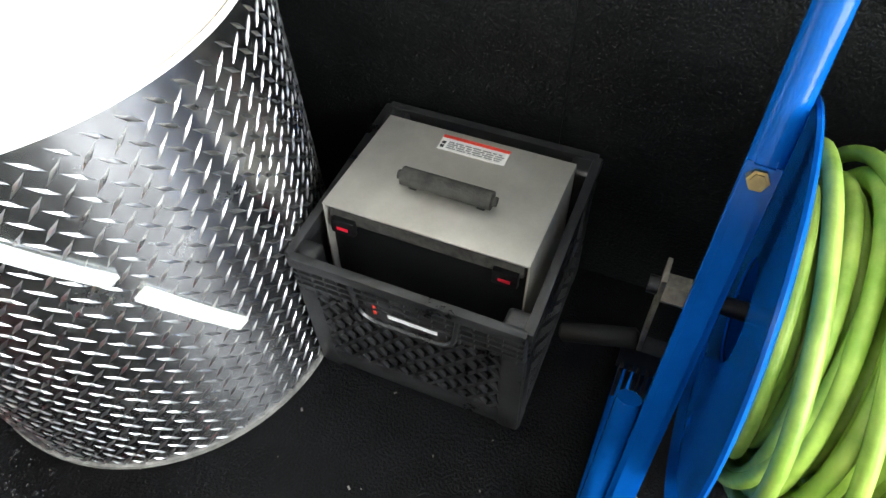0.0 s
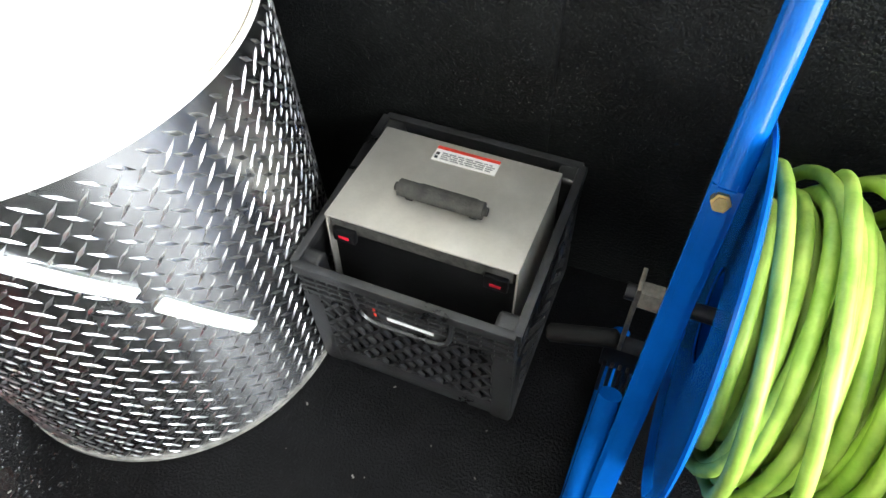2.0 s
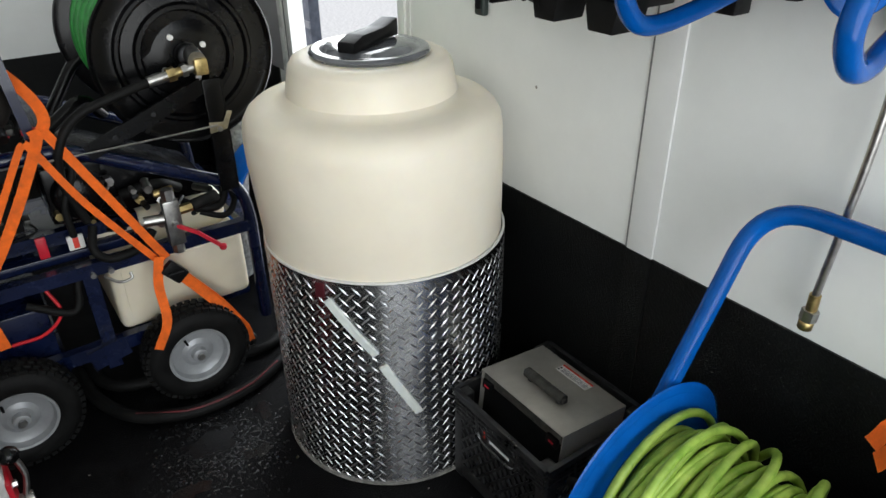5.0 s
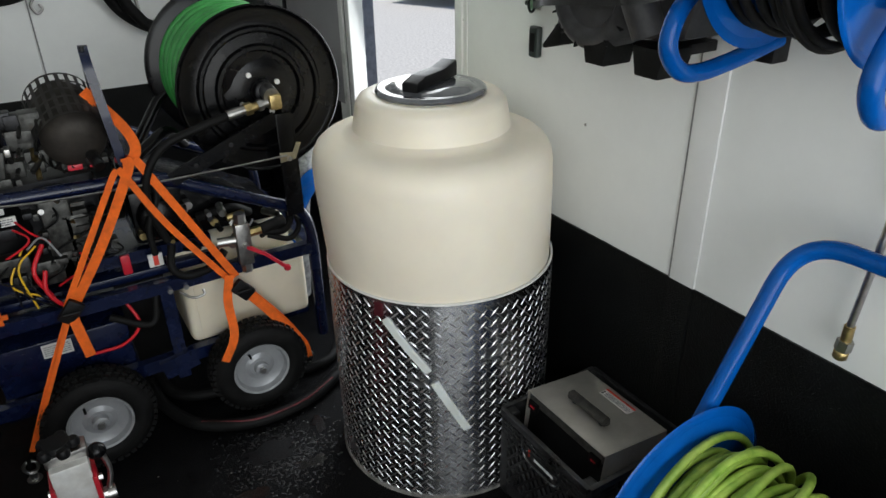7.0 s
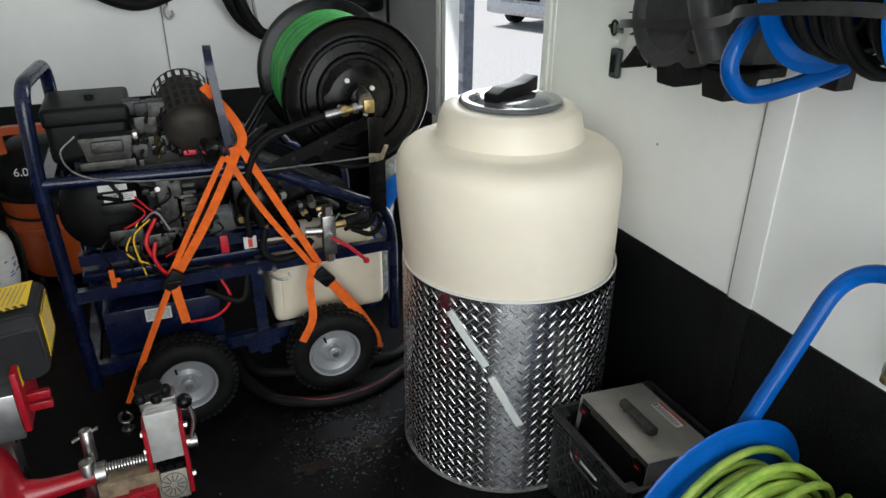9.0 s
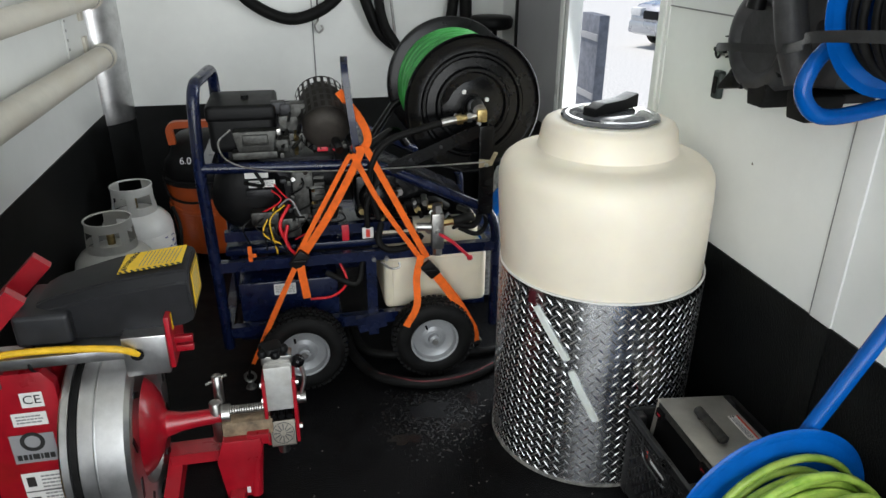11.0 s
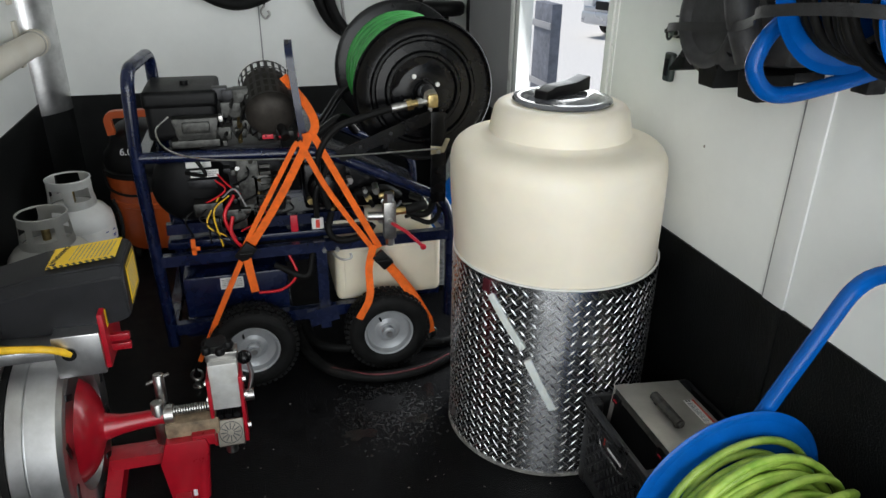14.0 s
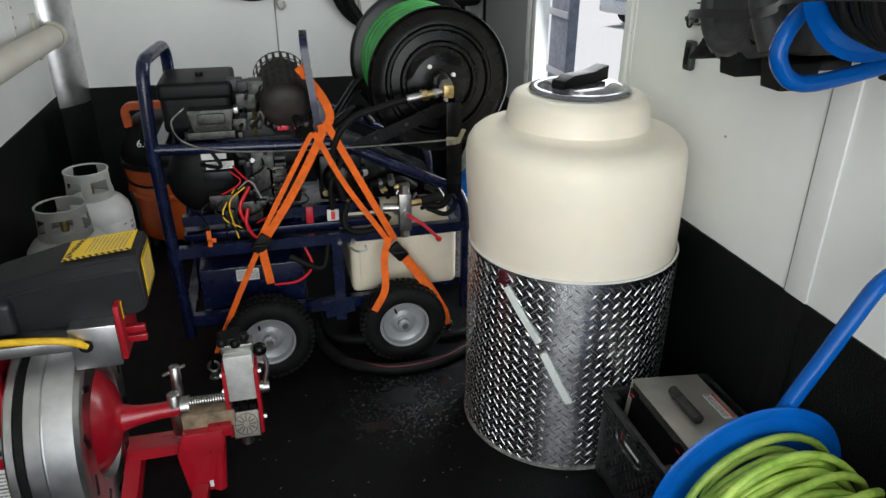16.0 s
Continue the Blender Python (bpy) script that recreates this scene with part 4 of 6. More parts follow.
# pump side
part("pump_manifold", prism(nb(), [(0.02, 0.57), (0.43, 0.555), (0.43, 0.60), (0.10, 0.765), (0.02, 0.765)], "y", F + 0.075, F + 0.34, 0.012), M["black_gloss"], cart, "black pump manifold housing")
part("pump_body", box(nb(), (0.02, F + 0.045, 0.585), (0.16, F + 0.07, 0.735), 0.010), M["black_gloss"], cart, "black pump body")
part("pump_head", lathe(nb(), (0.09, F + 0.0, 0.66), (0, 1, 0), [(0, 0), (0, 0.05), (0.01, 0.06), (0.08, 0.062), (0.09, 0.04)], 24), M["black_gloss"], cart)
for k in range(12):
    x, z = rng.uniform(0.02, 0.36), rng.uniform(0.60, 0.76)
    if z > 0.80 - max(0, x - 0.08) * 0.5 - 0.05:
        z -= 0.08
    part("pump_bolt", rod(nb(), (x, F + 0.02, z), (x, F + 0.05, z), rng.uniform(0.006, 0.013), seg=6), rng.choice([M["steel"], M["brass"], M["dark_steel"]]), cart)
# hoses and wires
def wire(name, pts, r, material, label="", parent=None):
    return part(name, sweep(nb(), curve(pts, 6), r, 8), material, parent or cart, label)


Wy = F - 0.012
for k, (a, b, c, mt) in enumerate((((-0.25, 0.66), (-0.295, 0.58), (-0.235, 0.53), "yellow_cable"), ((-0.22, 0.66), (-0.27, 0.62), (-0.255, 0.50), "yellow_cable"), ((-0.27, 0.64), (-0.315, 0.60), (-0.24, 0.56), "black_plastic"),
        ((-0.205, 0.66), (-0.24, 0.60), (-0.215, 0.52), "red_wire"), ((-0.26, 0.62), (-0.25, 0.56), (-0.21, 0.49), "black_plastic"), ((-0.275, 0.615), (-0.27, 0.55), (-0.20, 0.48), "black_plastic"), ((-0.24, 0.655), (-0.20, 0.69), (-0.17, 0.63), "grey_panel"))):
    wire("wire", [(a[0], Wy + 0.03, a[1]), (b[0], Wy - 0.005 * (k % 3), b[1]), (c[0], Wy, c[1])], 0.0028 if mt != "red_wire" else 0.006, M[mt])
wire("red_cable", [(-0.215, Wy, 0.60), (-0.225, Wy - 0.01, 0.55), (-0.20, Wy - 0.01, 0.50), (-0.16, Wy, 0.48)], 0.006, M["red_wire"], "red battery cable")
wire("red_cable", [(-0.05, F + 0.03, 0.43), (-0.03, F + 0.01, 0.36), (-0.08, F + 0.01, 0.31), (-0.16, F + 0.02, 0.30)], 0.005, M["red_wire"])
part("red_tab", box(nb(), (-0.352, F - 0.02, 0.48), (-0.338, F - 0.012, 0.535), 0.002), M["orange_web"], cart)
part("red_tab", box(nb(), (-0.352, F - 0.02, 0.495), (-0.325, F - 0.013, 0.508), 0.002), M["orange_web"], cart)
part("red_handle", box(nb(), (-0.035, F + 0.05, 0.50), (-0.010, F + 0.06, 0.56), 0.004), M["red_plastic"], cart)
part("red_cap", box(nb(), (0.035, F + 0.045, 0.505), (0.075, F + 0.055, 0.545), 0.003), M["label_white"], cart, "white and red sticker")
part("red_cap", box(nb(), (0.048, F + 0.0445, 0.510), (0.062, F + 0.0455, 0.54), 0.0004), M["label_red"], cart)
for x in (-0.10, -0.05, 0.01):
    part("pink_clip", box(nb(), (x, F + 0.02, 0.835), (x + 0.035, F + 0.03, 0.85), 0.003), M["red_plastic"], cart)
wire("hose", [(0.10, F + 0.02, 0.57), (0.085, F - 0.015, 0.52), (0.12, F - 0.02, 0.485), (0.20, F - 0.01, 0.49), (0.24, F + 0.01, 0.52)], 0.012, M["rubber"], "black rubber hose")
wire("hose", [(0.36, F, 0.555), (0.42, F - 0.01, 0.55), (0.45, F + 0.02, 0.59), (0.40, F + 0.05, 0.62)], 0.013, M["rubber"], "black rubber hose")
wire("hose", [(0.37, F, 0.54), (0.43, F - 0.02, 0.52), (0.47, F + 0.0, 0.545), (0.47, F + 0.04, 0.58)], 0.009, M["rubber"])
wire("hose", [(0.19, F + 0.06, 0.62), (0.28, F + 0.03, 0.64), (0.34, F + 0.06, 0.60)], 0.014, M["rubber"])
wire("hose", [(0.05, F - 0.01, 0.57), (0.05, F - 0.02, 0.66), (0.09, F + 0.0, 0.74), (0.06, F + 0.02, 0.79)], 0.009, M["rubber"])
wire("hose", [(-0.10, F + 0.02, 0.40), (0.0, F - 0.01, 0.36), (0.03, F + 0.02, 0.43)], 0.011, M["rubber"])
wire("hose", [(-0.30, F - 0.015, 0.79), (-0.28, F - 0.02, 0.745), (-0.34, F + 0.03, 0.74)], 0.006, M["rubber"])
# ball valve with red lever
VX, VY = 0.285, F - 0.045
vb = part("ball_valve", box(nb(), (VX - 0.021, VY - 0.016, 0.455), (VX + 0.021, VY + 0.016, 0.585), 0.005), M["steel"], cart, "zinc ball valve with red lever")
part("collar", rod(nb(), (VX, VY, 0.43), (VX, VY, 0.46), 0.016, seg=6), M["steel"], vb)
part("collar", rod(nb(), (VX, VY, 0.585), (VX, VY, 0.615), 0.017, seg=6), M["steel"], vb)
part("side_fitting", rod(nb(), (VX - 0.07, VY + 0.01, 0.535), (VX - 0.02, VY, 0.535), 0.014, seg=10), M["steel"], vb)
part("side_fitting", rod(nb(), (VX + 0.02, VY, 0.548), (VX + 0.055, VY, 0.55), 0.013, seg=6), M["brass"], vb)
part("side_fitting", rod(nb(), (VX - 0.03, VY + 0.02, 0.60), (VX + 0.02, VY + 0.02, 0.605), 0.011, seg=8), M["brass"], vb)
part("grip_sleeve", rod(nb(), (VX + 0.055, VY, 0.55), (VX + 0.13, VY + 0.01, 0.56), 0.017, seg=14, bev=0.003), M["rubber"], vb)
lv = part("lever", sweep(nb(), [(VX + 0.0, VY - 0.026, 0.520), (VX + 0.05, VY - 0.032, 0.485), (VX + 0.105, VY - 0.036, 0.428)], 0, sq=(0.012, 0.009)), M["red_plastic"], vb, "red lever handle")
part("lever_nut", rod(nb(), (VX, VY - 0.032, 0.52), (VX, VY - 0.01, 0.52), 0.010, seg=6), M["steel"], vb)
vb.location.z += 0.034
part("lever_end", lathe(nb(), (VX + 0.108, VY - 0.036, 0.424), (0, 1, 0), [(-0.007, 0), (-0.007, 0.008), (0.0, 0.011), (0.007, 0.008), (0.007, 0)], 12), M["red_plastic"], lv)

# big reel on top
QX, QY, QZ, QR = 0.421, 0.885, 0.962, 0.228
def big_flange(y, d, x, z):
    R = QR
    pr = [(0.0, 0.03), (-0.004, 0.07), (0.004, 0.085), (0.004, 0.105), (-0.006, 0.112), (-0.006, 0.122), (0.004, 0.128), (0.006, 0.155), (-0.003, 0.162), (-0.003, 0.170), (0.006, 0.176), (0.008, R - 0.012), (0.0, R - 0.004), (-0.006, R), (-0.003, R + 0.004), (0.006, R + 0.002), (0.012, R - 0.012), (0.012, 0.03)]
    return part("reel_flange", lathe(nb(), (x, y, z), (0, d, 0), pr, 72), M["black_gloss"], cart, "black ribbed steel reel flange")


fl = big_flange(QY, 1, QX, QZ)
big_flange(QY + 0.27, -1, QX - 0.02, QZ + 0.028)
part("reel_drum", lathe(nb(), (QX, QY + 0.012, QZ), (-0.074, 1, 0.1), [(0, 0.05), (0, 0.12), (0.26, 0.12), (0.26, 0.05)], 32), M["black_gloss"], cart)
for k in range(14):
    y = QY + 0.026 + k * 0.0172
    t = (y - QY) / 0.27
    for r in ((0.172, 0.188) if k % 2 else (0.180,)):
        bm = nb()
        n = 48
        sweep(bm, [(QX - 0.02 * t + r * math.cos(2 * math.pi * i / n), y + 0.004 * math.sin(2 * math.pi * i / n + k), QZ + 0.028 * t + r * math.sin(2 * math.pi * i / n)) for i in range(n)], 0.0098, 8, closed=True)
        part("green_hose_turn", bm, M["hose_green"], cart, "bright green hose turn")
for dx, dz in ((-0.033, 0.048), (0.045, 0.020), (-0.06, -0.03), (0.02, -0.06)):
    part("reel_bolt", rod(nb(), (QX + dx, QY - 0.010, QZ + dz), (QX + dx, QY + 0.002, QZ + dz), 0.0075, seg=8), M["label_white"], fl, "bright bolt head")
part("reel_hub", rod(nb(), (QX, QY - 0.03, QZ), (QX, QY + 0.01, QZ), 0.030, bev=0.004, seg=24), M["dark_steel"], fl)
# swivel and bracket
SWY = QY - 0.055
sw = part("swivel", box(nb(), (QX - 0.004, SWY - 0.022, QZ - 0.040), (QX + 0.030, SWY + 0.022, QZ + 0.002), 0.007), M["brass"], cart, "brass reel swivel")
part("swivel_joint", rod(nb(), (QX + 0.006, SWY - 0.01, QZ - 0.002), (QX + 0.006, QY, QZ + 0.010), 0.022, seg=16), M["steel"], sw)
xx = QX - 0.004
for L, r, mt, sg in ((0.016, 0.012, "steel", 12), (0.014, 0.017, "steel", 6), (0.016, 0.012, "brass", 12), (0.02, 0.018, "brass", 6), (0.012, 0.013, "steel", 12), (0.036, 0.014, "steel", 12)):
    part("hose_fitting", rod(nb(), (xx, SWY, QZ - 0.020 - (QX - xx) * 0.16), (xx - L, SWY, QZ - 0.020 - (QX - xx + L) * 0.16), r, seg=sg), M[mt], sw)
    xx -= L
wire("feed_hose", [(xx, SWY, QZ - 0.04), (xx - 0.07, SWY - 0.005, QZ - 0.055), (0.13, SWY, QZ - 0.09), (0.075, F - 0.03, 0.81), (0.06, F - 0.02, 0.72), (0.09, F - 0.01, 0.60)], 0.0115, M["rubber"], "black rubber feed hose")
bm = nb(); sweep(bm, [(0.13, F - 0.02, 0.775), (0.435, F - 0.02, 0.892)], 0, sq=(0.008, 0.040)); part("bracket_arm", bm, M["black_gloss"], cart, "black flat steel bracket")
bm = nb(); box(bm, (0.432, F - 0.028, 0.595), (0.478, F - 0.020, 0.905), 0.002); br = part("bracket_post", bm, M["black_gloss"], cart, "black flat steel bracket")
bm = nb(); box(bm, (0.478, F - 0.028, 0.595), (0.484, F + 0.02, 0.900), 0.001); part("bracket_flange", bm, M["black_gloss"], br)
for x, z in ((0.20, 0.803), (0.30, 0.842)):
    part("bolt_hole", rod(nb(), (x, F - 0.027, z), (x, F - 0.02, z), 0.006, seg=10), M["dark_steel"], br)
bm = nb(); prism(bm, [(0.43, 0.765), (0.475, 0.77), (0.495, 0.815), (0.482, 0.818), (0.468, 0.79), (0.43, 0.795)], "y", F - 0.034, F - 0.029, 0.001); part("lock_tab", bm, mat("worn_brass_tab", (0.45, 0.4, 0.28), 0.45, 0.8, var=0.2, scale=40), br, "worn plated lock tab")
part("bolt", rod(nb(), (0.455, F - 0.042, 0.775), (0.455, F - 0.03, 0.775), 0.007, seg=6), M["steel"], br)
for pts in ([(0.05, F + 0.10, 0.80), (0.17, F + 0.14, 0.87), (0.22, F + 0.2, 0.80)], [(0.09, F + 0.26, 0.79), (0.2, F + 0.3, 0.93), (0.36, F + 0.30, 0.97)]):
    tube("reel_stand", pts, 0.016, 0.04, M["black_gloss"])
part("throttle_cable", sweep(nb(), curve([(-0.36, F - 0.02, 0.93), (-0.40, F - 0.028, 0.89), (-0.37, F - 0.03, 0.83), (-0.25, F - 0.03, 0.795), (0.0, F - 0.03, 0.782), (0.25, F - 0.035, 0.782), (0.45, F - 0.036, 0.785)], 8), 0.0028, 6), M["steel"], cart, "thin steel throttle cable")

# orange ratchet straps
def strap(name, pts, w=0.027, side=(1, 0, 0.2)):
    return part(name, ribbon(nb(), curve(pts, 5), side, w, 0.0022), M["orange_web"], straps)


straps = thing("ratchet_straps", (0.02, 0.80, 0), "bright orange webbing tie-down straps with black buckles", "tie-down straps")
S = F - 0.035
strap("webbing", [(0.030, S, 0.862), (0.028, S, 0.825), (-0.072, S - 0.01, 0.65), (-0.178, S - 0.015, 0.495)], 0.025)
strap("webbing", [(0.005, S - 0.003, 0.835), (-0.012, S - 0.004, 0.815), (-0.100, S - 0.012, 0.665), (-0.195, S - 0.02, 0.50)], 0.016)
strap("webbing", [(0.006, S - 0.005, 0.838), (0.022, S - 0.005, 0.81), (0.095, S - 0.01, 0.66), (0.228, S - 0.015, 0.45)], 0.018)
strap("webbing", [(0.052, S + 0.005, 0.855), (0.145, S - 0.005, 0.665), (0.248, S - 0.01, 0.455)], 0.022)
strap("webbing", [(0.030, S + 0.004, 0.835), (0.062, F - 0.012, 0.875), (0.045, F + 0.035, 0.93), (-0.02, F + 0.06, 1.02)], 0.026)
strap("webbing", [(-0.19, S - 0.015, 0.49), (-0.29, 0.775, 0.30), (-0.372, 0.775, 0.12)], 0.014)
strap("webbing", [(-0.185, S - 0.02, 0.49), (-0.25, 0.77, 0.37), (-0.36, 0.77, 0.14)], 0.010)
strap("webbing", [(0.24, S - 0.015, 0.44), (0.33, S - 0.03, 0.31), (0.405, 0.765, 0.19), (0.43, 0.80, 0.10)])
strap("webbing", [(0.255, S - 0.012, 0.43), (0.36, S - 0.02, 0.28), (0.42, 0.775, 0.17)], 0.02)
strap("loose_tail", [(-0.185, S - 0.03, 0.515), (-0.182, S - 0.045, 0.46), (-0.170, S - 0.05, 0.36)], 0.026)
strap("loose_tail", [(0.225, S - 0.03, 0.475), (0.205, S - 0.045, 0.40), (0.198, 0.735, 0.31), (0.158, 0.728, 0.235)], 0.025)
for x, z, a in ((-0.185, 0.495, 40), (0.255, 0.42, -40)):
    bm = nb(); box(bm, (-0.022, -0.014, -0.032), (0.022, 0.006, 0.032), 0.006, m=pose(x, S - 0.03, z, 0, a, 0)); bk = part("buckle", bm, M["black_plastic"], straps, "black cam buckle")
    bm = nb(); rod(bm, (x - 0.02, S - 0.045, z), (x + 0.02, S - 0.045, z), 0.006); part("buckle_bar", bm, M["black_plastic"], bk)
part("hook", sweep(nb(), curve([(-0.374, 0.775, 0.12), (-0.388, 0.785, 0.09), (-0.392, 0.80, 0.055)]), 0.005, 8), M["black_plastic"], straps)
part("hook", sweep(nb(), curve([(0.432, 0.80, 0.105), (0.45, 0.83, 0.08), (0.458, 0.86, 0.05), (0.445, 0.87, 0.035)]), 0.006, 8), M["dark_steel"], straps)
for x, y in ((-0.392, 0.812), (0.452, 0.885)):
    eb = thing("eye_bolt", (x, y, 0), "steel eye bolt screwed into the black floor", "eye bolt", "floor eye bolts")
    bm = nb(); rod(bm, (x, y, 0), (x, y, 0.025), 0.011, seg=10); lathe(bm, (x, y, 0), (0, 0, 1), [(0, 0), (0.0, 0.02), (0.004, 0.02), (0.004, 0)], 12); part("shank", bm, M["steel"], eb)
    bm = nb(); sweep(bm, [(x + 0.018 * math.cos(2 * math.pi * i / 20), y, 0.045 + 0.02 * math.sin(2 * math.pi * i / 20)) for i in range(20)], 0.005, 8, closed=True); part("ring", bm, M["steel"], eb)

# suction hose lying on the floor by the wheels
fh = thing("suction_hose", (0.2, 0.75, 0), "black rubber hose with red line on the floor", "hose")
part("hose", sweep(nb(), curve([(-0.03, 1.05, 0.022), (-0.012, 0.90, 0.022), (0.06, 0.76, 0.022), (0.20, 0.685, 0.022), (0.36, 0.690, 0.022), (0.48, 0.745, 0.022), (0.62, 0.86, 0.022), (0.66, 1.1, 0.022)], 8), 0.019, 12), M["rubber"], fh)
part("stripe", sweep(nb(), curve([(0.06, 0.752, 0.038), (0.20, 0.674, 0.038), (0.36, 0.679, 0.038), (0.48, 0.736, 0.038)], 8), 0.003, 6), mat("dull_red_stripe", (0.13, 0.012, 0.016), 0.6, var=0.3, scale=30), fh, "dull red stripe")
part("hose_return", sweep(nb(), curve([(0.0, 1.10, 0.022), (0.02, 0.97, 0.022), (0.10, 0.90, 0.022), (0.30, 0.88, 0.022), (0.50, 0.85, 0.022), (0.6, 0.95, 0.022)], 8), 0.017, 12), M["rubber"], fh)

# ---- red drum machine ----
DY, DZ, DR = 0.30, 0.262, 0.243
mach = thing("drain_machine", (-0.62, DY, 0), "red steel drum drain cleaning machine with aluminium drum", "drain machine")
X0, X1 = -0.765, -0.602
DW = (X1 - X0) / 0.2
spun = mat("spun_aluminium", (0.66, 0.66, 0.66), 0.36, 1.0, var=0.2, scale=4, bump=0.08, bscale=120)
_t = spun.node_tree.nodes.new("ShaderNodeTangent")
_t.direction_type, _t.axis = "RADIAL", "X"
spun.node_tree.nodes["Principled BSDF"].inputs["Anisotropic"].default_value = 0.7
spun.node_tree.links.new(_t.outputs["Tangent"], spun.node_tree.nodes["Principled BSDF"].inputs["Tangent"])
drum = part("drum", lathe(nb(), (X0, DY, DZ), (1, 0, 0), [(h * DW, r) for h, r in [(0.004, 0.10), (0.0, DR - 0.02), (0.004, DR - 0.004), (0.010, DR), (0.030, DR), (0.034, DR - 0.006), (0.055, DR - 0.006), (0.058, DR - 0.001), (0.098, DR - 0.001), (0.102, DR - 0.004), (0.106, DR - 0.001), (0.182, DR - 0.002), (0.195, DR - 0.012), (0.200, DR - 0.026), (0.198, 0.150), (0.175, 0.142), (0.16, 0.13)]], 72), spun, mach, "spun aluminium cable drum", 14)
part("drum_band", lathe(nb(), (X0 + 0.033 * DW, DY, DZ), (1, 0, 0), [(0, DR - 0.005), (0.001, DR - 0.002), (0.0165, DR - 0.002), (0.0175, DR - 0.005)], 72), M["rubber"], drum, "black drive belt")
for k in range(10):
    a = 2 * math.pi * (k + 0.35) / 10
    m = Matrix.Translation((X1 - 0.0005, DY + math.cos(a) * 0.196, DZ + math.sin(a) * 0.196)) @ Matrix.Rotation(-a + math.pi / 2, 4, "X")
    bm = nb(); box(bm, (-0.004, -0.026, -0.008), (0.0025, 0.026, 0.008), 0.002, m=m)
    part("drum_slot", bm, M["dark_steel"], drum, "dark slot in the drum face")
cone = part("drum_cone", lathe(nb(), (X1 - 0.048, DY, DZ), (1, 0, 0), [(0.0, 0.134), (0.022, 0.133), (0.030, 0.130), (0.048, 0.114), (0.064, 0.088), (0.074, 0.058), (0.080, 0.040), (0.090, 0.032)], 56), M["red"], mach, "glossy red drum cone")
bm = nb()
sweep(bm, [(X1 + 0.035, DY, DZ), (X1 + 0.075, DY, DZ + 0.001), (X1 + 0.12, DY, DZ + 0.004), (X1 + 0.179, DY, DZ + 0.008)], lambda t: 0.036 - 0.014 * min(1, t * 2.2), 18)
tb = part("guide_tube", bm, M["red"], mach, "red curved guide tube")
# clamp
GX = X1 + 0.179
cl = part("tube_clamp", rod(nb(), (GX - 0.012, DY, DZ - 0.075), (GX - 0.012, DY - 0.004, DZ + 0.055), 0.017, seg=14, bev=0.003), M["steel"], mach, "zinc clamp with T-handle")
part("clamp_pin", rod(nb(), (GX - 0.004, DY + 0.025, DZ + 0.03), (GX - 0.004, DY + 0.035, DZ + 0.115), 0.014, seg=12, bev=0.003), M["steel"], cl)
part("t_handle", rod(nb(), (GX - 0.035, DY + 0.035, DZ + 0.088), (GX + 0.022, DY + 0.035, DZ + 0.112), 0.0045, seg=8), M["steel"], cl)
part("clamp_ring", lathe(nb(), (GX + 0.002, DY, DZ + 0.010), (1, 0, 0), [(0, 0.012), (0, 0.026), (0.022, 0.026), (0.022, 0.012)], 20), M["steel"], cl)
bm = nb()
for k in range(16):
    lathe(bm, (GX + 0.024 + k * 0.0065, DY, DZ + 0.018), (1, 0, 0.03), [(0, 0.010), (0.0016, 0.0135), (0.0044, 0.0135), (0.006, 0.010)], 14)
part("cable_coil", bm, M["steel"], mach, "coiled steel drain cable")
bm = nb(); box(bm, (GX + 0.0, DY - 0.03, DZ - 0.055), (GX + 0.135, DY + 0.03, DZ - 0.004), 0.006); part("wear_block", bm, M["wood"], mach, "worn tan block")
# power feed
FX0, FX1 = -0.307, -0.217
fd = part("power_feed", box(nb(), (FX0 + 0.008, DY - 0.02, 0.275), (FX1 - 0.008, DY + 0.045, 0.415), 0.005), mat("pale_casting", (0.62, 0.62, 0.6), 0.4, 0.4, var=0.1, scale=20, stain=0.3, sscale=30), mach, "cast metal power feed")
for x in (FX0, FX1 - 0.010):
    bm = nb(); box(bm, (x, DY - 0.028, 0.165), (x + 0.010, DY + 0.045, 0.375), 0.003); part("side_plate", bm, M["red"], fd, "red side plate")
    for z in (0.20, 0.30, 0.35):
        part("bolt", rod(nb(), (x - 0.006 if x == FX0 else x + 0.008, DY + 0.0, z), (x + 0.004 if x == FX0 else x + 0.018, DY + 0.0, z), 0.008, seg=6), M["steel"], fd)
dk = mat("dial_metal", (0.2, 0.18, 0.15), 0.5, 0.6, var=0.15, scale=30)
dm = facing((-0.262, DY - 0.030, 0.205), (1, 0, 0), (0, 0.35, 1))
bm = nb(); box(bm, (-0.034, -0.036, -0.01), (0.034, 0.036, 0.0), 0.003, m=dm); fp = part("dial_plate", bm, dk, fd, "engraved metal dial plate")
bm = nb()
for k in range(12):
    a = math.pi * 2 * k / 12
    box(bm, (0.008, -0.0012, 0), (0.026, 0.0012, 0.0008), m=dm @ Matrix.Rotation(a, 4, "Z"))
lathe(bm, dm @ Vector((0, 0, 0)), dm.to_3x3() @ Vector((0, 0, 1)), [(0, 0.0285), (0.0008, 0.0285), (0.0008, 0.0305), (0, 0.0305)], 32)
part("dial_marks", bm, M["ink"], fp, "black engraved dial marks")
bm = nb(); box(bm, (FX0 + 0.01, DY - 0.026, 0.155), (FX1 - 0.01, DY + 0.03, 0.175), 0.003); part("feed_foot", bm, M["steel"], fd)
part("feed_nozzle", rod(nb(), (-0.265, DY - 0.01, 0.13), (-0.265, DY - 0.01, 0.158), 0.016, seg=8), M["steel"], fd)
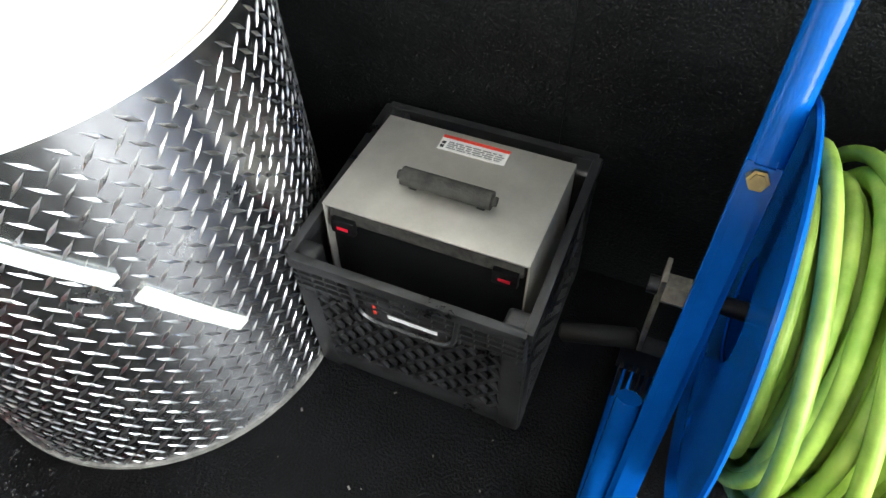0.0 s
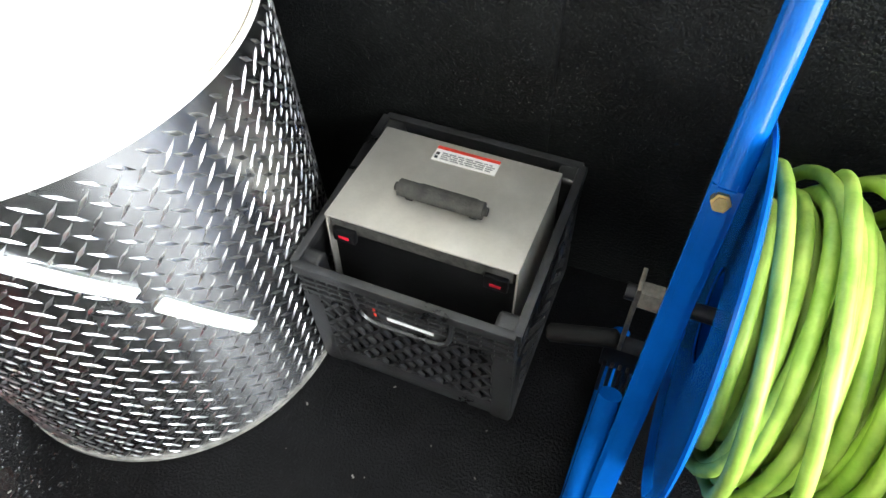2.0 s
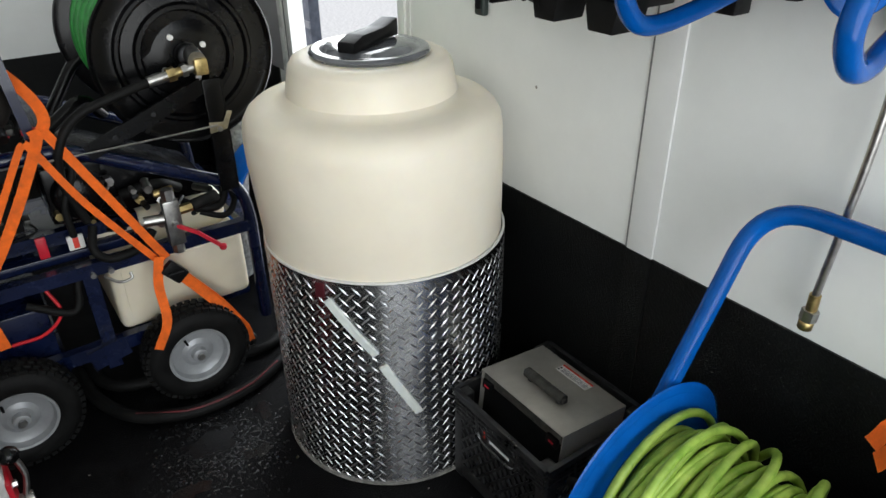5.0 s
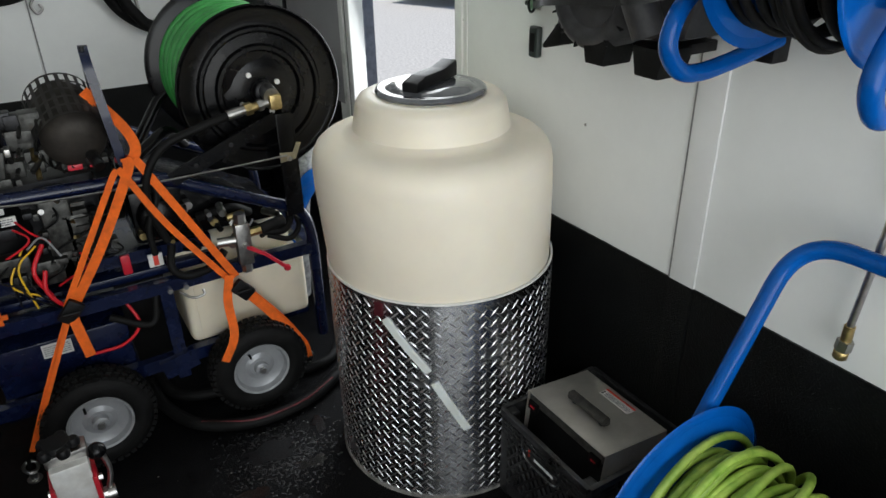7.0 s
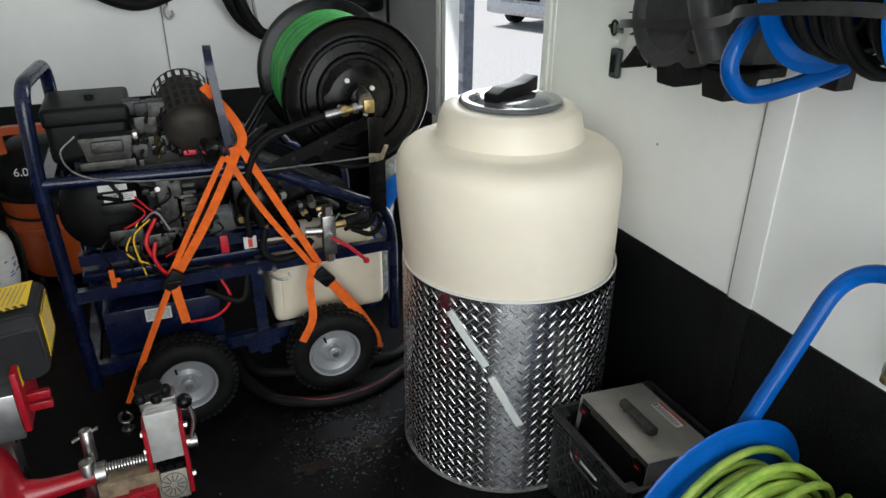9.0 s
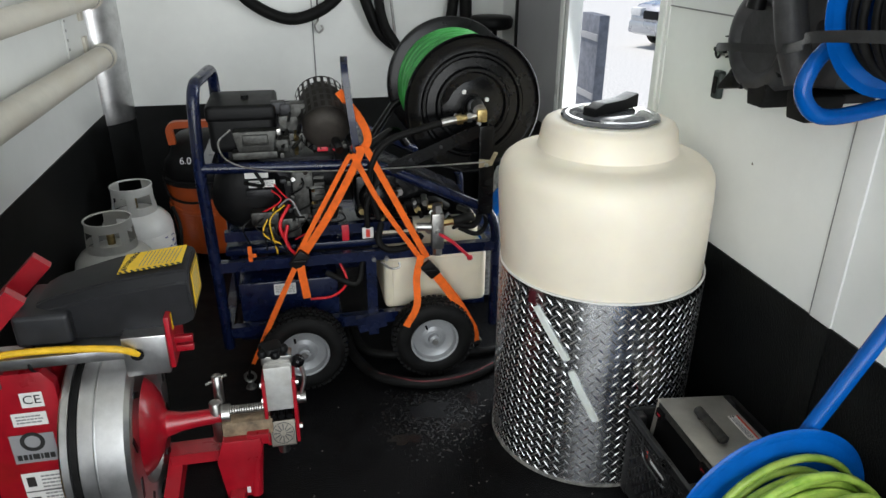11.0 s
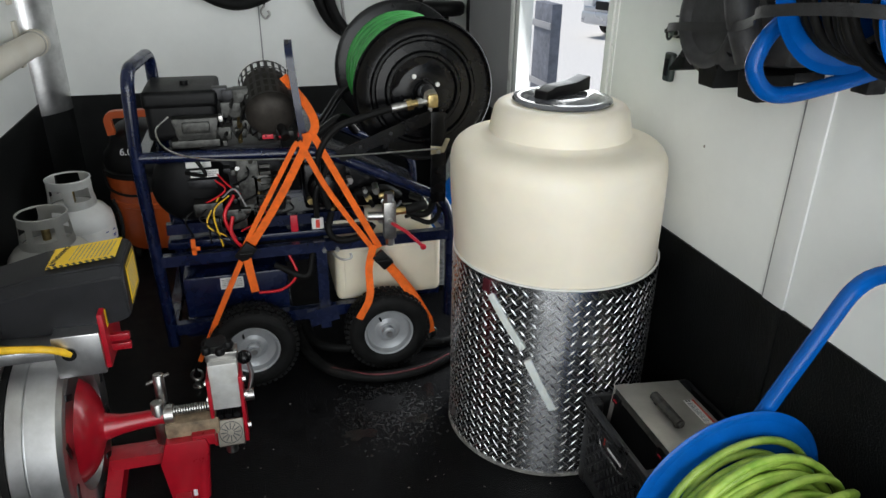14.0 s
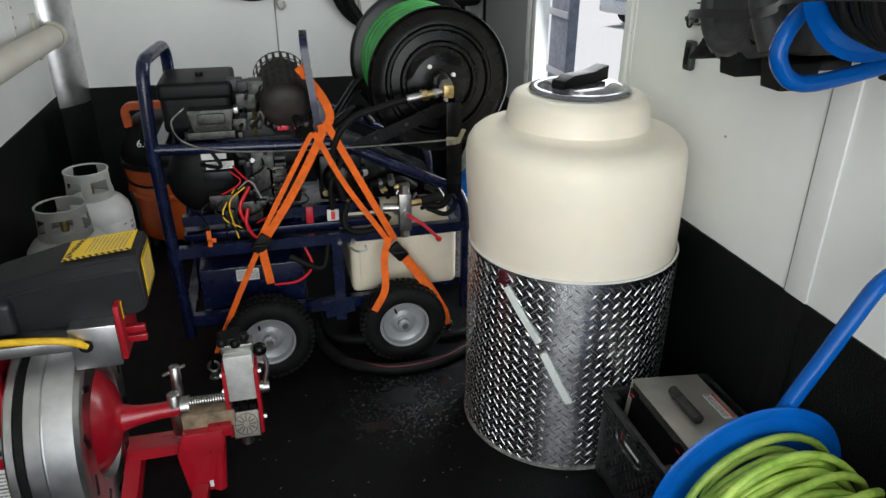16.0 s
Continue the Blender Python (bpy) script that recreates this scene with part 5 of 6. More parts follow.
for k in range(3):
    part("feed_roller", rod(nb(), (FX0 + 0.022 + k * 0.022, DY - 0.024, 0.255), (FX0 + 0.022 + k * 0.022, DY + 0.02, 0.262), 0.009, seg=12), M["dark_steel"], fd)
bm = nb(); box(bm, (FX0 + 0.004, DY + 0.0, 0.41), (FX1 - 0.004, DY + 0.045, 0.437), 0.005); part("feed_cap", bm, M["steel"], fd)
# star knob and ball lever
kc = Vector((-0.272, DY + 0.015, 0.452))
bm = nb()
lathe(bm, kc, (0, 0, 1), [(-0.012, 0), (-0.012, 0.02), (0.0, 0.03), (0.012, 0.026), (0.014, 0)], 20)
for k in range(5):
    a = 2 * math.pi * k / 5
    lathe(bm, kc + Vector((math.cos(a) * 0.030, math.sin(a) * 0.030, -0.009)), (0, 0, 1), [(0, 0), (0.0, 0.012), (0.010, 0.014), (0.018, 0.010), (0.019, 0)], 12)
part("star_knob", bm, M["black_plastic"], fd, "black star knob")
lv = part("feed_lever", sweep(nb(), curve([(FX1 + 0.012, DY + 0.01, 0.30), (FX1 + 0.024, DY + 0.015, 0.35), (FX1 + 0.016, DY + 0.02, 0.40)]), 0.006, 8), M["steel"], fd, "bent steel lever")
part("ball_knob", lathe(nb(), (FX1 + 0.010, DY + 0.022, 0.402), (0, 0, 1), [(-0.018, 0), (-0.016, 0.010), (-0.009, 0.017), (0, 0.0195), (0.009, 0.017), (0.016, 0.010), (0.0195, 0)], 20), M["black_gloss"], lv, "black ball knob")
part("lever_boss", rod(nb(), (FX1 - 0.002, DY + 0.01, 0.29), (FX1 + 0.024, DY + 0.01, 0.29), 0.016, seg=14), M["steel"], lv)
# red undercarriage
def rbar(name, p, q, w=0.04, h=0.04):
    return part(name, sweep(nb(), [p, q], 0, sq=(w, h)), M["red"], mach)


rbar("base_rail", (-0.96, DY - 0.15, 0.03), (-0.40, DY - 0.15, 0.03))
rbar("base_rail", (-0.96, DY + 0.17, 0.03), (-0.40, DY + 0.17, 0.03))
rbar("base_rail", (-0.57, DY, 0.150), (-0.33, DY, 0.150), 0.045, 0.035)
rbar("base_leg", (-0.555, DY + 0.02, 0.14), (-0.575, DY - 0.13, 0.03))
rbar("cross_foot", (-0.40, DY - 0.17, 0.03), (-0.40, DY + 0.19, 0.03))
bm = nb()
prism(bm, [(-0.425, 0.215), (-0.325, 0.215), (-0.318, 0.19), (-0.335, 0.12), (-0.345, 0.02), (-0.43, 0.02), (-0.445, 0.15)], "y", DY - 0.055, DY - 0.02, 0.004)
ft = part("front_support", bm, M["red"], mach, "red folded steel front support")
bm = nb(); rod(bm, (-0.335, DY - 0.035, 0.19), (-0.352, DY - 0.045, 0.02), 0.018); part("support_tube", bm, M["red"], ft)
bm = nb()
for k in range(4):
    box(bm, (-0.418 + k * 0.014, DY - 0.0575, 0.022 + k * 0.004), (-0.408 + k * 0.014, DY - 0.0548, 0.042 + k * 0.004))
part("printed_mark", bm, M["white_ink"], ft, "white painted bars")
bm = nb(); box(bm, (-0.36, DY - 0.05, 0.19), (-0.30, DY + 0.03, 0.225), 0.004); part("feed_bracket", bm, M["red"], mach)
# rear column with stickers
bm = nb()
prism(bm, [(-1.02, 0.0), (-0.802, 0.0), (-0.806, 0.50), (-0.83, 0.535), (-0.945, 0.535), (-0.98, 0.3)], "y", DY - 0.115, DY - 0.085, 0.003)
col = part("rear_column", bm, M["red"], mach, "red steel rear column with stickers")
col.location.x += 0.036
bm = nb(); box(bm, (-0.95, DY - 0.085, 0.0), (-0.83, DY + 0.15, 0.50), 0.006); part("column_back", bm, M["red"], col)
ym = DY - 0.1165


def sticker(x, z, w, h, mt, label):
    m = facing((x, ym, z), (1, 0, 0), (0, 0, 1))
    bm = nb(); plate(bm, m, w, h, 0.0008)
    return part("sticker", bm, M[mt], col, label), m @ pose(0, 0, 0.001)


st, sm = sticker(-0.862, 0.462, 0.05, 0.042, "label_white", "white round-lettered sticker")
words("sticker_text", "CE", sm, 0.034, M["ink"], st)
st, sm = sticker(-0.878, 0.408, 0.078, 0.038, "label_white", "white printed serial sticker")
bars("sticker_print", sm, 0.06, 0.026, 3, M["grey_ink"], st, 0.5, 4)
st, sm = sticker(-0.886, 0.322, 0.10, 0.085, "grey_panel", "worn metallic maker sticker")
bm = nb(); lathe(bm, sm @ Vector((0, 0.02, 0)), (0, -1, 0), [(0, 0.018), (0.0008, 0.018), (0.0008, 0.028), (0, 0.028)], 24); part("sticker_ring", bm, M["ink"], st)
bars("sticker_print", sm @ pose(0, -0.025, 0), 0.085, 0.02, 1, M["ink"], st, 0.8, 9)
st, sm = sticker(-0.878, 0.19, 0.112, 0.115, "label_white", "white warning sticker with pictograms")
bars("sticker_print", sm @ pose(0.02, 0, 0), 0.065, 0.1, 9, M["grey_ink"], st, 0.45, 12)
bm = nb(); plate(bm, sm @ pose(-0.036, 0.03, 0), 0.02, 0.03, 0.0006); plate(bm, sm @ pose(-0.036, -0.03, 0), 0.022, 0.022, 0.0006); plate(bm, sm @ pose(0, -0.001, 0), 0.11, 0.003, 0.0006)
part("sticker_symbol", bm, M["ink"], st)
# slanting arms up to the motor
for yy in (DY - 0.06, DY + 0.14):
    rbar("motor_arm", (-1.04, yy, 0.50), (-0.835, yy + 0.03, 0.70), 0.03, 0.05)
part("knob_pin", rod(nb(), (-0.90, DY - 0.09, 0.60), (-0.90, DY - 0.075, 0.655), 0.010, seg=10), M["red_plastic"], mach)
part("spring_sleeve", rod(nb(), (-0.895, DY - 0.10, 0.50), (-0.895, DY - 0.10, 0.56), 0.02, seg=14), M["steel"], mach)
# motor and its cover
def motor_cover():
    bm = nb()
    sec = [(-0.835, 0.150, 0.610, 0.695), (-0.800, 0.165, 0.590, 0.712), (-0.66, 0.185, 0.598, 0.745), (-0.50, 0.190, 0.615, 0.762), (-0.478, 0.180, 0.625, 0.757)]
    rings = []
    for x, w, z0, z1 in sec:
        y0, y1 = DY + 0.03 - w / 2, DY + 0.03 + w / 2
        k = 0.03
        ring = [(y0, z0), (y0 - 0.004, z1 - k), (y0 + k * 0.5, z1 - 0.006), (y0 + k * 1.6, z1), (y1 - k, z1), (y1, z1 - k), (y1, z0)]
        rings.append([bm.verts.new((x, a, b)) for a, b in ring])
    for p, q in zip(rings, rings[1:]):
        for i in range(len(p)):
            j = (i + 1) % len(p)
            bm.faces.new((p[i], p[j], q[j], q[i]))
    bm.faces.new(rings[0][::-1]); bm.faces.new(rings[-1])
    bmesh.ops.recalc_face_normals(bm, faces=bm.faces[:])
    bmesh.ops.bevel(bm, geom=bm.edges[:], offset=0.004, segments=2, affect="EDGES")
    return part("motor_cover", bm, mat("charcoal_plastic", (0.013, 0.0135, 0.0155), 0.5, var=0.15, scale=20, bump=0.15, bscale=200, spec=0.25), mach, "charcoal plastic motor cover", 30)


mcv = motor_cover()
mcv.location = (0.036, 0, -0.018)
bm = nb(); box(bm, (-0.84, DY - 0.085, 0.585), (-0.715, DY + 0.10, 0.665), 0.012, seg=3); part("switch_box", bm, mat("charcoal_box", (0.020, 0.021, 0.024), 0.4, var=0.15, scale=20, spec=0.35), mach, "black switch box")
lm = facing((-0.568, DY + 0.030, 0.7562), (1, 0, 0.106), (0, 1, 0))
bm = nb(); plate(bm, lm, 0.150, 0.115, 0.001); wl = part("warning_label", bm, M["yellow"], mcv, "yellow and black warning label")
bm = nb()
for k in range(11):
    plate(bm, lm @ pose(-0.068 + k * 0.0136, -0.0545, 0.001, 0, 0, 35), 0.006, 0.014, 0.0005)
part("label_stripes", bm, M["ink"], wl, "black hazard stripes")["kind"] = "stuff"
words("label_text", "WARNING", lm @ pose(-0.056, 0.014, 0.0014, 0, 0, 78), 0.019, M["ink"], wl)
bm = nb(); prism(bm, [(-0.008, -0.007), (0.008, -0.007), (0, 0.008)], "z", 0, 0.0006); bmesh.ops.transform(bm, matrix=lm @ pose(-0.064, -0.038, 0.001, 0, 0, 78), verts=bm.verts); part("label_symbol", bm, M["ink"], wl)
bars("label_print", lm @ pose(0.018, 0.006, 0.0012, 0, 0, 84), 0.085, 0.095, 10, M["grey_ink"], wl, 0.2, 15)
lm = facing((-0.4765, DY + 0.03, 0.690), (0, 1, 0), (0, 0, 1))
bm = nb(); plate(bm, lm, 0.115, 0.100, 0.0012); wl = part("warning_label", bm, M["yellow"], mcv, "yellow and black warning label")
bm = nb()
for k in range(8):
    for e in (-1, 1):
        plate(bm, lm @ pose(-0.05 + k * 0.0143, e * 0.046, 0.0012, 0, 0, 35), 0.006, 0.012, 0.0005)
part("label_stripes", bm, M["ink"], wl, "black hazard stripes")["kind"] = "stuff"
bars("label_print", lm @ pose(0, 0, 0.0014), 0.09, 0.07, 8, M["grey_ink"], wl, 0.3, 16)
mt = part("motor", lathe(nb(), (-0.78, DY + 0.03, 0.585), (1, 0, 0), [(0, 0), (0, 0.05), (0.01, 0.065), (0.27, 0.065), (0.285, 0.05), (0.285, 0)], 28), M["alu"], mach, "grey motor body")
# aluminium arm and gear end
bm = nb(); box(bm, (-0.97, DY - 0.125, 0.552), (-0.60, DY - 0.055, 0.580), 0.003); arm = part("motor_plate", bm, M["alu"], mach, "aluminium mounting arm")
bm = nb(); box(bm, (-0.608, DY - 0.108, 0.490), (-0.506, DY + 0.04, 0.598), 0.004); ge = part("gear_end", bm, M["alu"], mach, "square aluminium end block")
part("cable_hole", lathe(nb(), (-0.575, DY - 0.1085, 0.553), (0, -1, 0), [(0, 0.0), (0.001, 0.013), (0.004, 0.016), (0.004, 0.009)], 18), M["black_plastic"], ge)
bm = nb(); box(bm, (-0.506, DY - 0.102, 0.500), (-0.494, DY + 0.05, 0.640), 0.003); rp = part("end_plate", bm, M["red"], mach, "red end plate")
for z in (0.525, 0.55):
    bm = nb(); box(bm, (-0.496, DY - 0.07, z), (-0.452, DY - 0.055, z + 0.018), 0.003); part("end_tab", bm, M["red"], rp)
bm = nb(); plate(bm, facing((-0.4935, DY - 0.06, 0.615), (0, 1, 0), (0, 0, 1)), 0.03, 0.045); part("hazard_label", bm, M["yellow"], rp, "small yellow label")
for x in (-0.60, -0.56):
    bm = nb(); rod(bm, (x, DY - 0.05, 0.598), (x, DY - 0.05, 0.614), 0.006); part("wire_nut", bm, M["blue_cap"], mach, "blue wire connector")
yc = part("power_cord", sweep(nb(), curve([(-0.572, DY - 0.108, 0.553), (-0.62, DY - 0.128, 0.585), (-0.75, DY - 0.118, 0.592), (-0.87, DY - 0.118, 0.590), (-0.945, DY - 0.125, 0.570), (-0.985, DY - 0.12, 0.47), (-0.96, DY - 0.125, 0.40), (-0.985, DY - 0.13, 0.30)], 8), 0.0085, 10), M["yellow_cable"], mach, "yellow power cord")
for x in (-0.81, -0.92):
    bm = nb(); lathe(bm, (x, DY - 0.085, 0.555), (1, 0, 0.1), [(0, 0.042), (0.004, 0.044), (0.009, 0.042), (0.004, 0.040)], 16, closed=True)
    for v in bm.verts: v.co.z = 0.555 + (v.co.z - 0.555) * 0.62
    part("cable_tie", bm, M["black_plastic"], yc, "black cable tie")
# coil of yellow cord
cc = thing("extension_cord", (-1.0, 0.12, 0), "yellow extension cord coiled on the floor", "extension cord")
for k in range(9):
    r = 0.07 + 0.004 * (k % 3)
    bm = nb(); n = 28
    sweep(bm, [(-1.0 + r * math.cos(2 * math.pi * i / n), 0.06 + (r * 0.6) * math.sin(2 * math.pi * i / n), 0.012 + k * 0.017 + 0.006 * math.sin(2 * math.pi * i / n + k)) for i in range(n)], 0.0085, 8, closed=True)
    part("cord_turn", bm, M["yellow_cable"], cc)

# ---- gas cylinders, vacuum, pipes, hanging hoses ----
def gas_cylinder(x, y, material, label, turn):
    g = thing("gas_cylinder", (x, y, 0), label, "gas cylinder", "propane cylinders")
    R = 0.155
    bd = part("body", lathe(nb(), (x, y, 0), (0, 0, 1), [(0.028, 0), (0.03, 0.09), (0.045, 0.125), (0.075, 0.148), (0.11, R), (0.235, R), (0.27, 0.148), (0.30, 0.125), (0.322, 0.085), (0.332, 0.04), (0.333, 0)], 48), material, g)
    part("foot_ring", lathe(nb(), (x, y, 0), (0, 0, 1), [(0.0, 0.097), (0.0, 0.101), (0.05, 0.110), (0.05, 0.106)], 32, closed=True), material, g)
    part("weld_band", lathe(nb(), (x, y, 0.168), (0, 0, 1), [(-0.005, R), (0, R + 0.002), (0.005, R)], 48), material, bd)
    part("valve", rod(nb(), (x, y, 0.33), (x, y, 0.385), 0.016, seg=10), M["brass"], g, "brass valve")
    part("valve_wheel", lathe(nb(), (x, y, 0.385), (0, 0, 1), [(0, 0), (0, 0.028), (0.012, 0.03), (0.014, 0)], 16), M["grey_gas"], g)
    # collar with openings
    bm = nb()
    rc, n = 0.098, 60
    def is_open(i, k):
        a = (i / n * 360 + turn) % 360
        if k == 2:
            return 150 < a < 215
        if k == 1:
            return any(abs((a - c + 180) % 360 - 180) < 24 for c in (30, 100, 255, 320)) or 150 < a < 215
        return False
    zs = [0.318, 0.352, 0.405, 0.440]
    ring = [[bm.verts.new((x + rc * (1 - 0.04 * k) * math.cos(2 * math.pi * i / n), y + rc * (1 - 0.04 * k) * math.sin(2 * math.pi * i / n), z)) for i in range(n)] for k, z in enumerate(zs)]
    for k in range(3):
        for i in range(n):
            if not is_open(i, k):
                j = (i + 1) % n
                bm.faces.new((ring[k][i], ring[k][j], ring[k + 1][j], ring[k + 1][i]))
    bmesh.ops.solidify(bm, geom=bm.faces[:], thickness=0.003)
    part("collar", bm, material, g, "pierced steel collar")
    part("collar_rim", lathe(nb(), (x, y, 0.440), (0, 0, 1), [(-0.003, 0.086), (0.003, 0.086), (0.003, 0.092), (-0.003, 0.092)], 40, closed=True), material, g)
    bm = nb()
    lathe(bm, (x, y, 0), (0, 0, 1), [(0.12, R + 0.0008), (0.225, R + 0.0008)], 48)
    bmesh.ops.delete(bm, geom=[f for f in bm.faces if not (-170 < math.degrees(math.atan2(f.calc_center_median().y - y, f.calc_center_median().x - x)) < 0)], context="FACES")
    lb = part("label_band", bm, M["label_white"] if material is M["white_gas"] else M["grey_gas"], bd, "printed label band")
    bm = nb()
    rnd = random.Random(8)
    for k in range(26):
        a = radians(rnd.uniform(-165, -5)); z = rnd.uniform(0.13, 0.215)
        m = facing((x + (R + 0.001) * math.cos(a), y + (R + 0.001) * math.sin(a), z), (-math.sin(a), math.cos(a), 0), (0, 0, 1))
        plate(bm, m, rnd.uniform(0.012, 0.035), 0.005, 0.0006)
    part("label_print", bm, mat("blue_print", (0.03, 0.05, 0.25), 0.5, var=0.1), lb)
    return g


gas_cylinder(-0.925, 1.875, M["white_gas"], "white steel propane cylinder with pierced collar", 80)
gas_cylinder(-0.935, 1.455, M["grey_gas"], "dull grey propane cylinder with pierced collar", 40)
gb = thing("gas_regulator_hose", (-0.72, 1.70, 0), "black gas hose hanging beside the cylinders", "gas hose")
part("hose", sweep(nb(), curve([(-0.72, 1.66, 0.008), (-0.715, 1.65, 0.15), (-0.70, 1.66, 0.30), (-0.73, 1.72, 0.38)]), 0.008, 8), M["rubber"], gb)

vac = thing("shop_vacuum", (-0.60, 2.06, 0), "orange and black wet-dry shop vacuum", "vacuum")
VXc, VYc = -0.60, 2.06
tk = part("tank", lathe(nb(), (VXc, VYc, 0), (0, 0, 1), [(0.06, 0), (0.06, 0.165), (0.09, 0.18), (0.27, 0.195), (0.275, 0.203), (0.292, 0.203), (0.297, 0.196), (0.42, 0.205), (0.44, 0.19)], 48), M["orange_plastic"], vac, "orange plastic drum")
part("band", lathe(nb(), (VXc, VYc, 0), (0, 0, 1), [(0.41, 0.203), (0.412, 0.214), (0.435, 0.214), (0.44, 0.20)], 48), M["black_plastic"], vac)
hd = part("motor_head", lathe(nb(), (VXc, VYc, 0), (0, 0, 1), [(0.436, 0.20), (0.46, 0.205), (0.50, 0.195), (0.53, 0.17), (0.56, 0.16), (0.60, 0.15), (0.625, 0.12), (0.635, 0)], 40), M["black_plastic"], vac, "black motor head")
bm = nb(); sweep(bm, rounded([(VXc - 0.13, VYc - 0.10, 0.60), (VXc - 0.14, VYc - 0.10, 0.69), (VXc + 0.13, VYc - 0.10, 0.69), (VXc + 0.13, VYc - 0.10, 0.60)], 0.04), 0, sq=(0.04, 0.03)); part("carry_handle", bm, M["orange_plastic"], vac, "orange carry handle")
words("power_mark", "6.0", facing((VXc - 0.075, VYc - 0.172, 0.535), (1, -0.15, 0), (0, 0.25, 1)), 0.045, M["white_ink"], hd)
part("latch", box(nb(), (VXc - 0.03, VYc - 0.225, 0.36), (VXc + 0.03, VYc - 0.195, 0.43), 0.006), M["black_plastic"], vac)
part("cord", sweep(nb(), curve([(VXc - 0.2, VYc - 0.06, 0.46), (VXc - 0.17, VYc - 0.14, 0.36), (VXc - 0.05, VYc - 0.215, 0.345), (VXc + 0.06, VYc - 0.21, 0.39)]), 0.006, 8), M["rubber"], vac)
for a in (45, 135, 225, 315):
    wx, wy = VXc + 0.15 * math.cos(radians(a)), VYc + 0.15 * math.sin(radians(a))
    part("caster", lathe(nb(), (wx - 0.012, wy, 0.03), (1, 0, 0), [(0, 0), (0, 0.028), (0.004, 0.03), (0.02, 0.03), (0.024, 0.028), (0.024, 0)], 16), M["black_plastic"], vac)
    part("caster_fork", box(nb(), (wx - 0.018, wy - 0.012, 0.035), (wx + 0.018, wy + 0.012, 0.065), 0.003), M["black_plastic"], vac)

# plastic pipes along the side wall
def wall_pipe(z, y0, r):
    p = thing("storage_pipe", (XL + 0.06, y0, z), "cream plastic storage pipe fixed along the wall", "pipe", "wall storage pipes")
    x = XL + 0.012 + r
    part("pipe", rod(nb(), (x, YB + 0.02, z), (x, y0, z), r, seg=28), M["pvc"], p)
    part("end_cap", lathe(nb(), (x, y0 - 0.045, z), (0, 1, 0), [(0.0, r), (0.0, r + 0.008), (0.05, r + 0.008), (0.062, r), (0.066, 0)], 28), M["pvc"], p, "cream end cap")
    for y in (y0 - 0.06, -0.4):
        part("pipe_band", lathe(nb(), (x, y, z), (0, 1, 0), [(0, r), (0, r + 0.004), (0.012, r + 0.004), (0.012, r)], 28), M["steel"], p)
        bm = nb(); box(bm, (XL, y - 0.02, z - 0.10), (XL + 0.014, y + 0.03, z + 0.10), 0.003); part("bracket", bm, M["pvc"], p)


wall_pipe(0.945, 2.36, 0.052)
wall_pipe(1.215, 2.36, 0.045)
jt = thing("screwed_batten", (XL, 1.95, 0.95), "white batten with screw heads on the wall", "batten")
bm = nb(); box(bm, (XL, 2.02, 0.98), (XL + 0.008, 2.055, 1.7), 0.002); part("strip", bm, M["white_trim"], jt)
for k in range(7):
    part("screw", rod(nb(), (XL + 0.006, 2.037, 1.02 + k * 0.04), (XL + 0.011, 2.037, 1.02 + k * 0.04), 0.006, seg=8), M["steel"], jt)

# hoses hanging on the end wall
def hung(name, pts, r, label):
    h = thing(name, (pts[0][0], YF - 0.03, pts[len(pts) // 2][2]), label, "hose", "hanging hoses")
    part("hose", sweep(nb(), curve(pts, 10), r, 12), M["rubber"], h)
    bm = nb(); z = max(p[2] for p in pts)
    x = sum(p[0] for p in pts) / len(pts)
    box(bm, (x - 0.02, YF - 0.07, z - 0.01), (x + 0.02, YF, z + 0.01), 0.003)
    for k in (0, -1):
        rod(bm, (x, YF - 0.03, z), (pts[k][0], YF - 0.045, pts[k][2]), 0.008)
    part("hanger", bm, M["steel"], h)
    return h


hy = YF - 0.045
hung("hanging_hose", [(-0.44, hy, 1.75), (-0.46, hy, 1.40), (-0.38, hy, 1.20), (-0.16, hy, 1.085), (0.06, hy, 1.16), (0.14, hy, 1.32), (0.14, hy, 1.75)], 0.030, "thick black hose hung in a loop")
hung("hanging_hose", [(0.20, hy - 0.01, 1.75), (0.22, hy - 0.01, 1.30), (0.26, hy - 0.01, 1.12), (0.34, hy, 0.98), (0.50, hy, 0.90), (0.66, hy, 0.98), (0.72, hy, 1.2), (0.73, hy, 1.75)], 0.030, "thick black hose hung in a loop")
hung("hanging_hose", [(0.27, hy - 0.05, 1.75), (0.30, hy - 0.05, 1.25), (0.33, hy - 0.045, 1.06), (0.40, hy - 0.04, 0.94)], 0.026, "thick black hose hanging end down")
hung("hanging_hose", [(0.775, hy - 0.03, 1.75), (0.775, hy - 0.03, 1.4), (0.78, hy - 0.03, 1.10), (0.79, hy - 0.03, 0.85)], 0.034, "thick black hose hanging straight down")
hk = thing("wall_hook", (-0.005, YF - 0.01, 1.03), "small steel snap hook hanging on cord", "hook")
part("cord", rod(nb(), (-0.01, YF - 0.02, 1.75), (-0.01, YF - 0.02, 1.075), 0.004, seg=6), M["rubber"], hk)
part("snap_hook", sweep(nb(), curve([(-0.01, YF - 0.02, 1.075), (-0.028, YF - 0.02, 1.045), (-0.01, YF - 0.02, 1.012), (0.014, YF - 0.02, 1.03), (0.005, YF - 0.02, 1.05)]), 0.006, 8), M["steel"], hk)
bm = nb(); box(bm, (-0.02, YF - 0.03, 1.74), (0.0, YF, 1.76), 0.002); part("peg", bm, M["steel"], hk)
